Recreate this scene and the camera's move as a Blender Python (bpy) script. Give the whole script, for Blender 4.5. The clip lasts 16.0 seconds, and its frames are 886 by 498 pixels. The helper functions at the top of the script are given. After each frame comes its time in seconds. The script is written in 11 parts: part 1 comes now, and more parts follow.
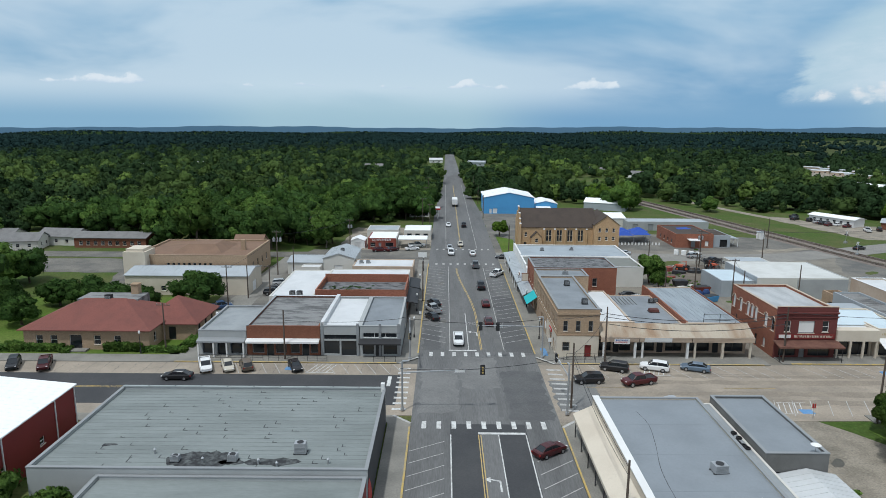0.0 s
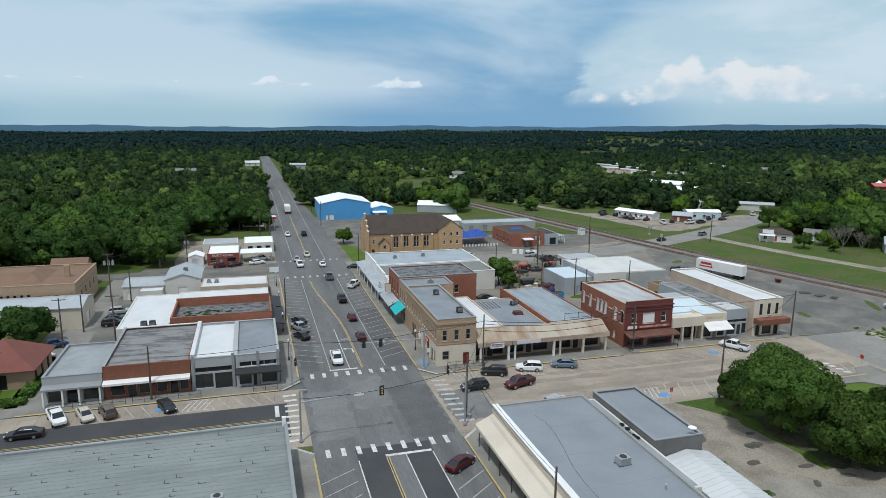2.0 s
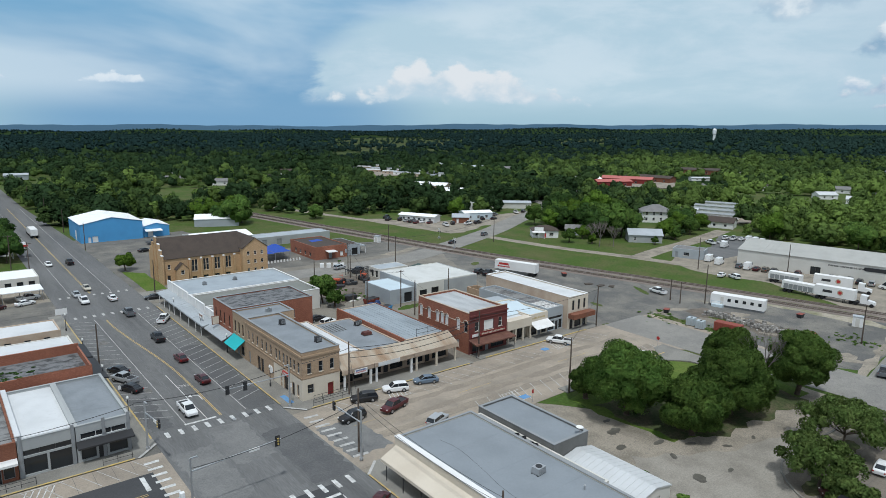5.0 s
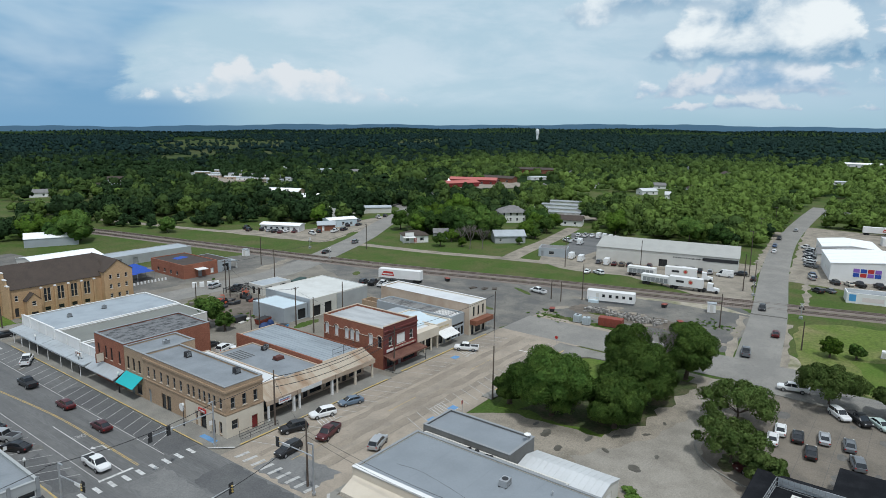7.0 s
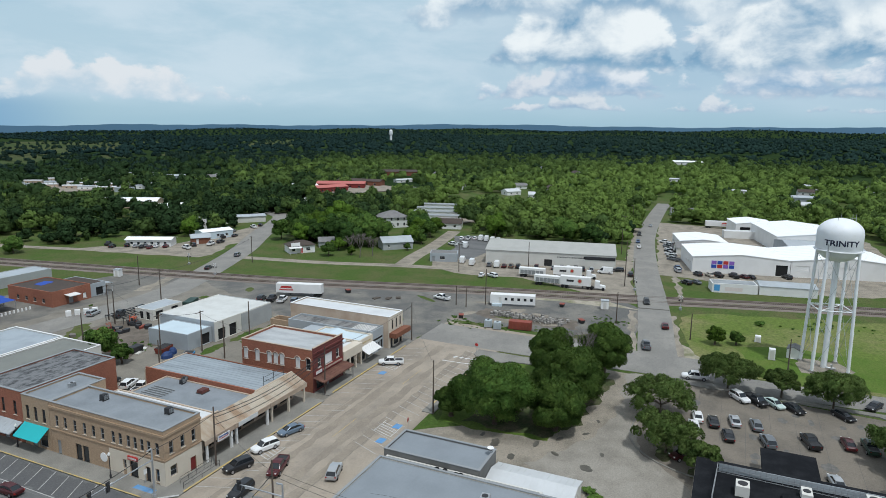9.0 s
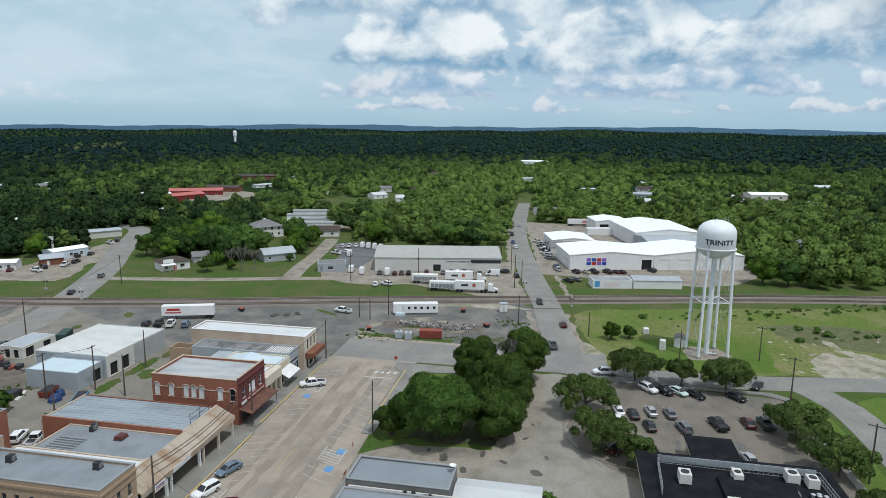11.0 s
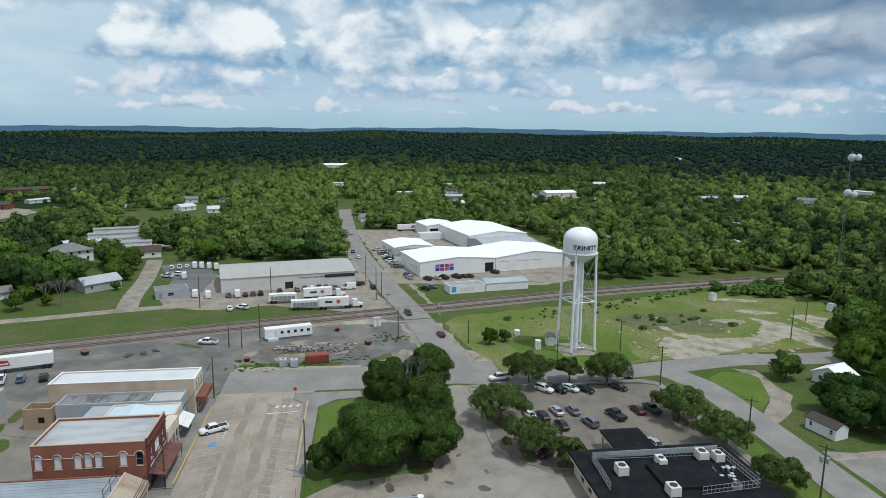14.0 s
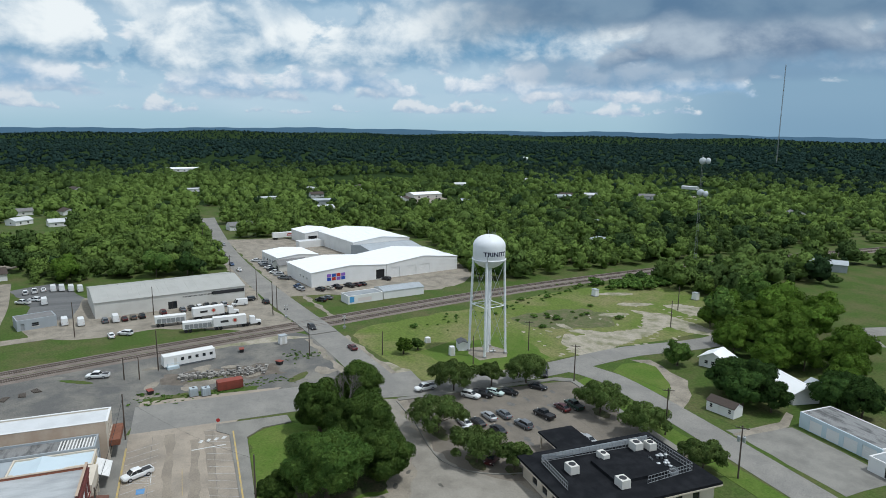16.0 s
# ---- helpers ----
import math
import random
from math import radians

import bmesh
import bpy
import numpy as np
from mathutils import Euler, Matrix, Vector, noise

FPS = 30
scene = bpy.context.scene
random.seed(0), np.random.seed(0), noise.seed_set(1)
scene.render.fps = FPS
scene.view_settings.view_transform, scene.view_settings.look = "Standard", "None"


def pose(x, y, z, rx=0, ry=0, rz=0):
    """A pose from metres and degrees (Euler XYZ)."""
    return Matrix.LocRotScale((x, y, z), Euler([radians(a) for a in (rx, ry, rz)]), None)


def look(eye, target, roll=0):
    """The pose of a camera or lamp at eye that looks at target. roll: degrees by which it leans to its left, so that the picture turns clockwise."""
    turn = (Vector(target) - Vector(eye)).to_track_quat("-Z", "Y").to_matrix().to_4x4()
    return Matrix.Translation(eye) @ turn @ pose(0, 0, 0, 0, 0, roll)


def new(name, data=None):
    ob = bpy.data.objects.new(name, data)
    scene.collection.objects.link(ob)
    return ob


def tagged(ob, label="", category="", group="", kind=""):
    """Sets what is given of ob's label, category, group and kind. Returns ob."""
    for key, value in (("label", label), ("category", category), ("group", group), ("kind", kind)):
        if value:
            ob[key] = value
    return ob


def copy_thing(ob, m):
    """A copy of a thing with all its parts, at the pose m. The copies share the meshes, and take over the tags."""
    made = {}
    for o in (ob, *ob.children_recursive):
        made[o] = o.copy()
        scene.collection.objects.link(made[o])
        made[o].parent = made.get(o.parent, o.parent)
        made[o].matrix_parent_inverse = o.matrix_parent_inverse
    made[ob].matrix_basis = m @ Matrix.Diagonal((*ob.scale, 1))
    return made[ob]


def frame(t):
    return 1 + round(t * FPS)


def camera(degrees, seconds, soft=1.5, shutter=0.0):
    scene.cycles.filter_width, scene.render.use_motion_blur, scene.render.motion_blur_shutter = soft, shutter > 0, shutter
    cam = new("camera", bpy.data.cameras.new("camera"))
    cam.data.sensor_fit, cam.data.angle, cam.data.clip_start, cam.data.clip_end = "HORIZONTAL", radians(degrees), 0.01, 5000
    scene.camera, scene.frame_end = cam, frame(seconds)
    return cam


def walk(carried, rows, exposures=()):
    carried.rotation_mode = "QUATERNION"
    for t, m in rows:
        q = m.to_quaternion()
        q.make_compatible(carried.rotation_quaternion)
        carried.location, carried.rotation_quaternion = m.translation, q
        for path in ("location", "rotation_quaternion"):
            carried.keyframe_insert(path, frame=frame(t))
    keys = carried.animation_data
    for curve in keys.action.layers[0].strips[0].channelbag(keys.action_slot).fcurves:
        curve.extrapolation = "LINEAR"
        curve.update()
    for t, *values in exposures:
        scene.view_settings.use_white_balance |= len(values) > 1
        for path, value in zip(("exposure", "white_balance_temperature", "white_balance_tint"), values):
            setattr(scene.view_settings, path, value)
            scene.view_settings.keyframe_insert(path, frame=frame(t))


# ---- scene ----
cam = camera(68.1, 16.0, soft=0.6)
METRES, EYE, TILT, LEAN, TURN = 119.8, 41.0, 0.0, 0.0, 0.1
ROWS = [
    (0.0, 0.0, 0.0, 0.0, 0.08, -11.14, -0.4),
    (0.5, -0.0209, 0.0017, 0.006, -3.98, -11.16, -0.46),
    (1.0, -0.044, 0.0061, 0.0115, -8.3, -11.15, -0.45),
    (1.5, -0.0674, 0.0109, 0.0175, -12.37, -11.13, -0.51),
    (2.0, -0.0905, 0.0174, 0.0238, -16.35, -11.14, -0.59),
    (2.5, -0.1142, 0.026, 0.0296, -20.4, -11.11, -0.64),
    (3.0, -0.1383, 0.0367, 0.0356, -24.27, -11.1, -0.74),
    (3.5, -0.1618, 0.0497, 0.0413, -28.04, -11.07, -0.73),
    (4.0, -0.1837, 0.0636, 0.0468, -31.58, -11.06, -0.77),
    (6.5, -0.2967, 0.1694, 0.0753, -49.17, -10.86, -0.84),
    (7.0, -0.3158, 0.1953, 0.0806, -53.03, -10.82, -0.85),
    (7.5, -0.3325, 0.2226, 0.0866, -56.85, -10.78, -0.87),
    (8.0, -0.3472, 0.2492, 0.0916, -59.81, -10.74, -0.86),
    (8.5, -0.3613, 0.2779, 0.0972, -62.76, -10.69, -0.85),
    (9.0, -0.3737, 0.3077, 0.1027, -66.03, -10.65, -0.83),
    (9.5, -0.3845, 0.3382, 0.1087, -69.52, -10.63, -0.82),
    (12.0, -0.4115, 0.4992, 0.137, -85.44, -10.41, -0.71),
    (12.5, -0.4121, 0.5329, 0.1425, -88.38, -10.37, -0.68),
    (13.0, -0.411, 0.5666, 0.1475, -91.4, -10.31, -0.65),
    (13.5, -0.4075, 0.6002, 0.1536, -94.7, -10.29, -0.62),
    (14.0, -0.4026, 0.6345, 0.1594, -97.82, -10.27, -0.61),
    (14.5, -0.3955, 0.6681, 0.1653, -100.94, -10.24, -0.58),
    (15.0, -0.3864, 0.7039, 0.1718, -104.4, -10.22, -0.55),
    (15.5, -0.3761, 0.7368, 0.1777, -107.67, -10.23, -0.56),
    (16.0, -0.364, 0.7692, 0.1837, -111.0, -10.2, -0.53),
]
walk(cam, [(t, pose(0, 0, EYE, TILT, LEAN, TURN) @ pose(METRES * x, METRES * y, METRES * z, 90 + pitch, roll, yaw)) for t, x, y, z, yaw, pitch, roll in ROWS])

# ---- world, sun, exposure ----
SUN_EL, SUN_AZ = radians(66), radians(216)      # azimuth clockwise from +y
scene.view_settings.exposure = 0.0
scene.view_settings.use_white_balance = True
scene.view_settings.white_balance_temperature = 6200
world = bpy.data.worlds.new("world")
scene.world = world
world.use_nodes = True
wt = world.node_tree
wt.nodes.clear()


def wn(kind, **kw):
    n = wt.nodes.new(kind)
    for k, v in kw.items():
        if k == "op":
            n.operation = v
        elif k == "sky":
            n.sky_type = v
        else:
            n.inputs[int(k[1:])].default_value = v
    return n


def wl(a, b, i=0, o=0):
    wt.links.new(a.outputs[o], b.inputs[i])
    return b


def wmath(op, a, b=None, c=None):
    n = wn("ShaderNodeMath", op=op)
    for i, v in enumerate((a, b, c)):
        if v is None:
            continue
        if isinstance(v, (int, float)):
            n.inputs[i].default_value = v
        else:
            wt.links.new(v, n.inputs[i])
    return n.outputs[0]


def wramp(val, a, b, lo=0.0, hi=1.0):
    n = wt.nodes.new("ShaderNodeMapRange")
    n.interpolation_type = "SMOOTHSTEP"
    wt.links.new(val, n.inputs[0])
    for i, v in enumerate((a, b, lo, hi)):
        n.inputs[1 + i].default_value = v
    return n.outputs[0]


def wmix(f, a, b):
    n = wt.nodes.new("ShaderNodeMix")
    n.data_type = "RGBA"
    for s, v in ((0, f), (6, a), (7, b)):
        if isinstance(v, (int, float)):
            n.inputs[s].default_value = v
        elif isinstance(v, tuple):
            n.inputs[s].default_value = (*v, 1)
        else:
            wt.links.new(v, n.inputs[s])
    return n.outputs[2]


sky = wn("ShaderNodeTexSky", sky="NISHITA")
sky.sun_disc = False
sky.sun_elevation, sky.sun_rotation = SUN_EL, SUN_AZ
sky.air_density, sky.dust_density, sky.ozone_density = 1.0, 1.2, 1.5
tc = wt.nodes.new("ShaderNodeTexCoord")
sep = wt.nodes.new("ShaderNodeSeparateXYZ")
wt.links.new(tc.outputs["Generated"], sep.inputs[0])
X, Y, Z = sep.outputs
zz = wmath("ADD", wmath("MAXIMUM", Z, 0.0), 0.10)


def flat(scale_u, dz, seed):
    """Coordinates on a cloud deck, seen in perspective; dz shifts it upward."""
    k = wmath("ADD", zz, dz)
    c = wt.nodes.new("ShaderNodeCombineXYZ")
    wt.links.new(wmath("MULTIPLY", wmath("DIVIDE", X, k), scale_u), c.inputs[0])
    wt.links.new(wmath("MULTIPLY", wmath("DIVIDE", Y, k), scale_u), c.inputs[1])
    c.inputs[2].default_value = seed
    return c.outputs[0]


def wnoise(vec, scale, detail, rough, distort=0.0):
    n = wt.nodes.new("ShaderNodeTexNoise")
    wt.links.new(vec, n.inputs["Vector"])
    n.inputs["Scale"].default_value, n.inputs["Detail"].default_value = scale, detail
    n.inputs["Roughness"].default_value, n.inputs["Distortion"].default_value = rough, distort
    return n.outputs["Fac"]


def toward(az, width, soft):
    """1 within width degrees of an azimuth, falling off over soft degrees."""
    d = wmath("ADD", wmath("MULTIPLY", X, math.sin(radians(az))), wmath("MULTIPLY", Y, math.cos(radians(az))))
    flatlen = wmath("SQRT", wmath("ADD", wmath("MULTIPLY", X, X), wmath("MULTIPLY", Y, Y)))
    return wramp(wmath("DIVIDE", d, flatlen), math.cos(radians(width + soft)), math.cos(radians(width)))


def aim(kz, up, seed):
    """Direction coordinates with the vertical stretched kz times and shifted up."""
    c = wt.nodes.new("ShaderNodeCombineXYZ")
    wt.links.new(X, c.inputs[0])
    wt.links.new(wmath("ADD", Y, seed), c.inputs[1])
    wt.links.new(wmath("MULTIPLY", wmath("ADD", Z, up), kz), c.inputs[2])
    return c.outputs[0]


# colours are for a background strength of 0.1
blue_sky = wmix(wramp(Z, 0.0, 0.10), (4.0, 6.1, 7.2), (1.75, 4.0, 6.0))
base = wmix(0.8, sky.outputs[0], blue_sky)
# rain-dark blue stretches low over the far end of the main street and in the south-east
base = wmix(wmath("MULTIPLY", wmath("MULTIPLY", toward(20, 7, 12), wramp(Z, 0.17, 0.04)), 0.75), base, (1.5, 3.3, 5.4))
base = wmix(wmath("MULTIPLY", wmath("MULTIPLY", toward(-32, 6, 12), wramp(Z, 0.15, 0.04)), 0.6), base, (1.8, 3.7, 5.6))
base = wmix(wmath("MULTIPLY", wmath("MULTIPLY", toward(146, 4, 10), wramp(Z, 0.25, 0.05)), 0.8), base, (1.9, 3.0, 4.2))
# high veils, brightest to the north and north-west
vn = wnoise(aim(3.6, 0.0, 3.1), 2.4, 5, 0.5, 0.3)
vcut = wmath("SUBTRACT", vn, wmath("MULTIPLY", toward(-8, 14, 24), -0.15))
veil = wmath("MULTIPLY", wramp(vcut, 0.42, 0.70), wramp(Z, 0.0, 0.05))
base = wmix(wmath("MULTIPLY", veil, 0.66), base, (6.7, 7.7, 8.2))
# the wide pale anvil cloud with a clean lower edge and small heaps beneath it
an = wnoise(aim(3.0, 0.0, 8.0), 5.0, 9, 0.6, 0.3)
side = wramp(wmath("ADD", toward(52, 18, 12), wmath("MULTIPLY", wmath("SUBTRACT", an, 0.5), 1.4)), 0.40, 0.62)
slant = wmath("ADD", wmath("SUBTRACT", Z, wmath("MULTIPLY", toward(58, 6, 34), 0.16)), wmath("MULTIPLY", an, 0.08))
anvil = wmath("MULTIPLY", side, wmath("MULTIPLY", wramp(Z, 0.015, 0.05), wramp(slant, 0.10, 0.05)))
base = wmix(wmath("MULTIPLY", anvil, 0.85), base, wmix(wramp(an, 0.4, 0.65), (4.9, 6.4, 7.1), (6.2, 7.3, 7.8)))


def heaps(base, where, foot, tall, scale, cover, seed, dark, bright, soft=0.35):
    """A row of heaped clouds: flat shaded foot at one height, ragged bright tops above it."""
    c = wt.nodes.new("ShaderNodeCombineXYZ")
    wt.links.new(X, c.inputs[0])
    wt.links.new(Y, c.inputs[1])
    c.inputs[2].default_value = seed
    rise = wnoise(c.outputs[0], scale, 2, 0.5)                       # how high each cloud of the row stands
    wob = wnoise(c.outputs[0], scale * 0.6, 2, 0.5)
    puff = wmath("SUBTRACT", wnoise(aim(1.5, 0.0, seed + 2.0), scale * 3.2, 9, 0.55, 0.2), 0.5)
    v = wmath("DIVIDE", wmath("SUBTRACT", Z, wmath("ADD", foot, wmath("MULTIPLY", wmath("SUBTRACT", wob, 0.5), tall * 0.8))), tall)
    spread = wmath("ADD", wmath("MULTIPLY", wmath("SUBTRACT", rise, 0.5), 1.5), 0.5)
    top = wmath("MULTIPLY", wmath("SUBTRACT", wmath("ADD", spread, wmath("MULTIPLY", where, 0.5)), 1.0 - cover), 5.0)
    up = wramp(wmath("SUBTRACT", wmath("ADD", top, wmath("MULTIPLY", puff, 2.6)), v), 0.0, soft)
    low = wramp(wmath("ADD", v, wmath("MULTIPLY", puff, 1.1)), -0.10, 0.16)
    shade = wmath("ADD", wmath("DIVIDE", v, wmath("ADD", wmath("MAXIMUM", top, 0.0), 0.6)), wmath("MULTIPLY", puff, 2.0))
    col = wmix(wramp(shade, -0.18, 0.60), dark, bright)
    return wmix(wmath("MULTIPLY", wmath("MULTIPLY", up, low), wramp(where, 0.0, 0.2)), base, col)


GREY, DIM = (1.7, 3.0, 4.8), (3.4, 4.7, 6.0)
# small heaps under the anvil and along the north
base = heaps(base, toward(42, 8, 8), 0.030, 0.030, 7.0, 0.16, 2.0, (5.0, 6.3, 7.1), (7.5, 7.8, 7.9), 0.4)
base = heaps(base, toward(-3, 22, 10), 0.046, 0.014, 10.0, 0.0, 6.0, (5.0, 6.3, 7.4), (7.2, 7.9, 8.3))
def deck(base, where, scale, gap, seed, dark, bright, low, soft=0.05):
    """Heaped clouds on a receding deck: bright where the cloud thins upwards, dark where it thins downwards."""
    n0 = wnoise(flat(1.0, 0.20, seed), scale, 9, 0.52, 0.2)
    s0, s1 = (wnoise(flat(1.0, dz, seed), scale, 6, 0.5, 0.2) for dz in (0.20, 0.245))
    cover = wramp(wmath("SUBTRACT", wmath("ADD", n0, wmath("MULTIPLY", where, 0.40)), gap), 0.0, soft)
    col = wmix(wramp(wmath("ADD", wmath("SUBTRACT", s0, s1), wmath("MULTIPLY", wmath("SUBTRACT", n0, s0), 1.5)), -0.075, 0.085), dark, bright)
    return wmix(wmath("MULTIPLY", cover, wramp(Z, low, low + 0.03)), base, col)


# the thick field from east to south-east, row behind row, over a pale strip
east = toward(112, 34, 16)
base = wmix(wmath("MULTIPLY", east, wmath("MULTIPLY", wramp(Z, 0.005, 0.05), 0.75)), base, wmix(wramp(Z, 0.05, 0.13), (4.6, 6.0, 6.9), (5.0, 6.2, 7.0)))
rain = wmath("MULTIPLY", toward(146, 9, 12), wramp(Z, 0.13, 0.08))
base = wmix(wmath("MULTIPLY", rain, 0.85), base, (2.2, 3.6, 4.8))
low_east = toward(102, 26, 12)
base = heaps(base, low_east, 0.026, 0.016, 12.0, 0.08, 31.0, DIM, (6.8, 7.3, 7.6), 0.5)
base = heaps(base, low_east, 0.046, 0.030, 8.0, 0.16, 33.0, DIM, (7.0, 7.4, 7.7), 0.5)
field_east = toward(108, 20, 34)
base = deck(base, field_east, 4.6, 0.93, 35.0, (3.4, 4.8, 6.1), (7.6, 8.0, 8.2), 0.050, 0.12)
base = heaps(base, field_east, 0.050, 0.045, 6.0, 0.22, 61.0, (2.7, 4.3, 5.9), (7.7, 8.1, 8.3), 0.4)
base = heaps(base, field_east, 0.084, 0.075, 4.2, 0.24, 63.0, (1.7, 3.4, 5.0), (8.6, 9.0, 8.9), 0.3)
base = heaps(base, field_east, 0.160, 0.090, 3.4, 0.26, 65.0, (1.7, 3.4, 5.0), (8.3, 8.8, 8.8), 0.35)
# a darker bank with rain in the far south-east
base = wmix(wmath("MULTIPLY", toward(150, 12, 14), wmath("MULTIPLY", wramp(Z, 0.10, 0.17), 0.75)), base, (2.0, 3.0, 4.1))
base = heaps(base, toward(148, 18, 14), 0.085, 0.080, 3.5, 0.34, 45.0, (1.4, 2.2, 3.3), (4.4, 5.2, 5.9), 0.4)
base = heaps(base, toward(150, 16, 14), 0.170, 0.110, 3.0, 0.40, 47.0, (1.4, 2.2, 3.3), (3.4, 4.2, 5.0), 0.5)
bank = wnoise(aim(1.6, 0.0, 51.0), 6.0, 8, 0.55, 0.2)
dusk = wmath("MULTIPLY", toward(140, 20, 14), wramp(wmath("ADD", Z, wmath("MULTIPLY", bank, 0.09)), 0.165, 0.205))
base = wmix(wmath("MULTIPLY", dusk, 0.95), base, wmix(wramp(bank, 0.38, 0.62), (1.1, 2.0, 3.1), (1.9, 2.9, 3.9)))
foot = wmath("MULTIPLY", wramp(wmath("ADD", Z, wmath("MULTIPLY", bank, 0.04)), 0.082, 0.096), wramp(wmath("ADD", Z, wmath("MULTIPLY", bank, 0.05)), 0.135, 0.115))
base = wmix(wmath("MULTIPLY", wmath("MULTIPLY", toward(136, 14, 9), foot), 0.7), base, (2.0, 3.2, 4.5))
# overhead and to the west the cloud deck is broken and bright
over = wramp(Z, 0.22, 0.55)
west = wmath("MULTIPLY", toward(-110, 50, 40), wramp(Z, 0.02, 0.2))
deck = wmix(wramp(wnoise(aim(1.0, 0.0, 20.0), 2.2, 6, 0.55), 0.35, 0.65), (5.0, 5.9, 6.9), (8.2, 8.3, 8.4))
base = wmix(wmath("MULTIPLY", wmath("MAXIMUM", over, west), 0.8), base, deck)
bg = wn("ShaderNodeBackground", i1=0.1)
wt.links.new(base, bg.inputs[0])
wl(bg, wn("ShaderNodeOutputWorld"))

sun = new("sun", bpy.data.lights.new("sun", "SUN"))
sun.data.energy, sun.data.angle, sun.data.color = 2.25, radians(2.0), (0.97, 0.985, 0.955)
sx, sy = math.sin(SUN_AZ) * math.cos(SUN_EL), math.cos(SUN_AZ) * math.cos(SUN_EL)
sun.matrix_world = look((60 + sx * 300, 80 + sy * 300, math.sin(SUN_EL) * 300), (60, 80, 0))

# ---- materials ----
MATS = {}


def mat(name, base, rough=0.8, metal=0.0, spots=None, scale=1.0, amount=0.5, grain=0.15, grain_scale=12.0, bump=0.0,
        rand=0.0, spec=0.3, stretch=None, island=0.0, attr=None, coords="Object", stain=None, hard=0.0, thin=0.0, leafy=0.0):
    """A surface: base colour, broad stains towards `spots`, fine grain, relief, and a random shift per object or per piece."""
    if name in MATS:
        return MATS[name]
    m = bpy.data.materials.new(name)
    m.use_nodes = True
    nt = m.node_tree
    bs = nt.nodes["Principled BSDF"]
    bs.inputs["Roughness"].default_value, bs.inputs["Metallic"].default_value = rough, metal
    bs.inputs["Specular IOR Level"].default_value = spec
    co = nt.nodes.new("ShaderNodeNewGeometry") if coords == "World" else nt.nodes.new("ShaderNodeTexCoord")
    vec = co.outputs["Position"] if coords == "World" else co.outputs["Object"]
    if stretch:
        mp = nt.nodes.new("ShaderNodeMapping")
        nt.links.new(vec, mp.inputs[0])
        mp.inputs["Scale"].default_value = stretch
        vec = mp.outputs[0]

    def noise_node(sc, det, ro=0.6):
        n = nt.nodes.new("ShaderNodeTexNoise")
        nt.links.new(vec, n.inputs["Vector"])
        n.inputs["Scale"].default_value, n.inputs["Detail"].default_value, n.inputs["Roughness"].default_value = sc, det, ro
        return n.outputs["Fac"]

    def ramp(v, a, b, lo, hi):
        n = nt.nodes.new("ShaderNodeMapRange")
        nt.links.new(v, n.inputs[0])
        for i, q in enumerate((a, b, lo, hi)):
            n.inputs[1 + i].default_value = q
        return n.outputs[0]

    def mix(f, a, b, kind="MIX"):
        n = nt.nodes.new("ShaderNodeMix")
        n.data_type, n.blend_type = "RGBA", kind
        for s, v in ((0, f), (6, a), (7, b)):
            if isinstance(v, float):
                n.inputs[s].default_value = v
            elif isinstance(v, tuple):
                n.inputs[s].default_value = (*v, 1)
            else:
                nt.links.new(v, n.inputs[s])
        return n.outputs[2]

    col = tuple(base)
    if spots:
        col = mix(ramp(noise_node(0.22 * scale, 7), 0.42 + 0.09 * hard, 0.66 - 0.11 * hard, 0.0, amount), col, tuple(spots))
    if stain:
        col = mix(ramp(noise_node(1.3 * scale, 5, 0.7), 0.56, 0.70, 0.0, 0.75), col, tuple(stain))
    if grain:
        g = ramp(noise_node(grain_scale, 4, 0.7), 0.25, 0.75, 1 - grain, 1 + grain)
        cc = nt.nodes.new("ShaderNodeCombineColor")
        for i in range(3):
            nt.links.new(g, cc.inputs[i])
        col = mix(1.0, col, cc.outputs[0], "MULTIPLY")
    for src, k in (("rand", rand), ("island", island), ("attr", 1.0 if attr else 0.0)):
        if not k:
            continue
        if src == "rand":
            o = nt.nodes.new("ShaderNodeObjectInfo").outputs["Random"]
        elif src == "island":
            o = nt.nodes.new("ShaderNodeNewGeometry").outputs["Random Per Island"]
        else:
            a = nt.nodes.new("ShaderNodeAttribute")
            a.attribute_name = "tint"
            o = a.outputs["Fac"]
        if src == "attr":
            col = mix(o, col, tuple(attr))
        else:
            g = ramp(o, 0.0, 1.0, 1 - k, 1 + k)
            cc = nt.nodes.new("ShaderNodeCombineColor")
            for i in range(3):
                nt.links.new(g, cc.inputs[i])
            col = mix(1.0, col, cc.outputs[0], "MULTIPLY")
    if isinstance(col, tuple):
        bs.inputs["Base Color"].default_value = (*col, 1)
    else:
        nt.links.new(col, bs.inputs["Base Color"])
    if bump:
        b = nt.nodes.new("ShaderNodeBump")
        b.inputs["Strength"].default_value, b.inputs["Distance"].default_value = bump, 0.05
        nt.links.new(noise_node(grain_scale * 0.8, 5), b.inputs["Height"])
        nt.links.new(b.outputs[0], bs.inputs["Normal"])
    if leafy:                                       # sprays of leaves that catch the light each its own way
        b = nt.nodes.new("ShaderNodeBump")
        b.inputs["Strength"].default_value, b.inputs["Distance"].default_value = 1.0, 0.6 / leafy
        nt.links.new(noise_node(leafy, 3, 0.65), b.inputs["Height"])
        nt.links.new(b.outputs[0], bs.inputs["Normal"])
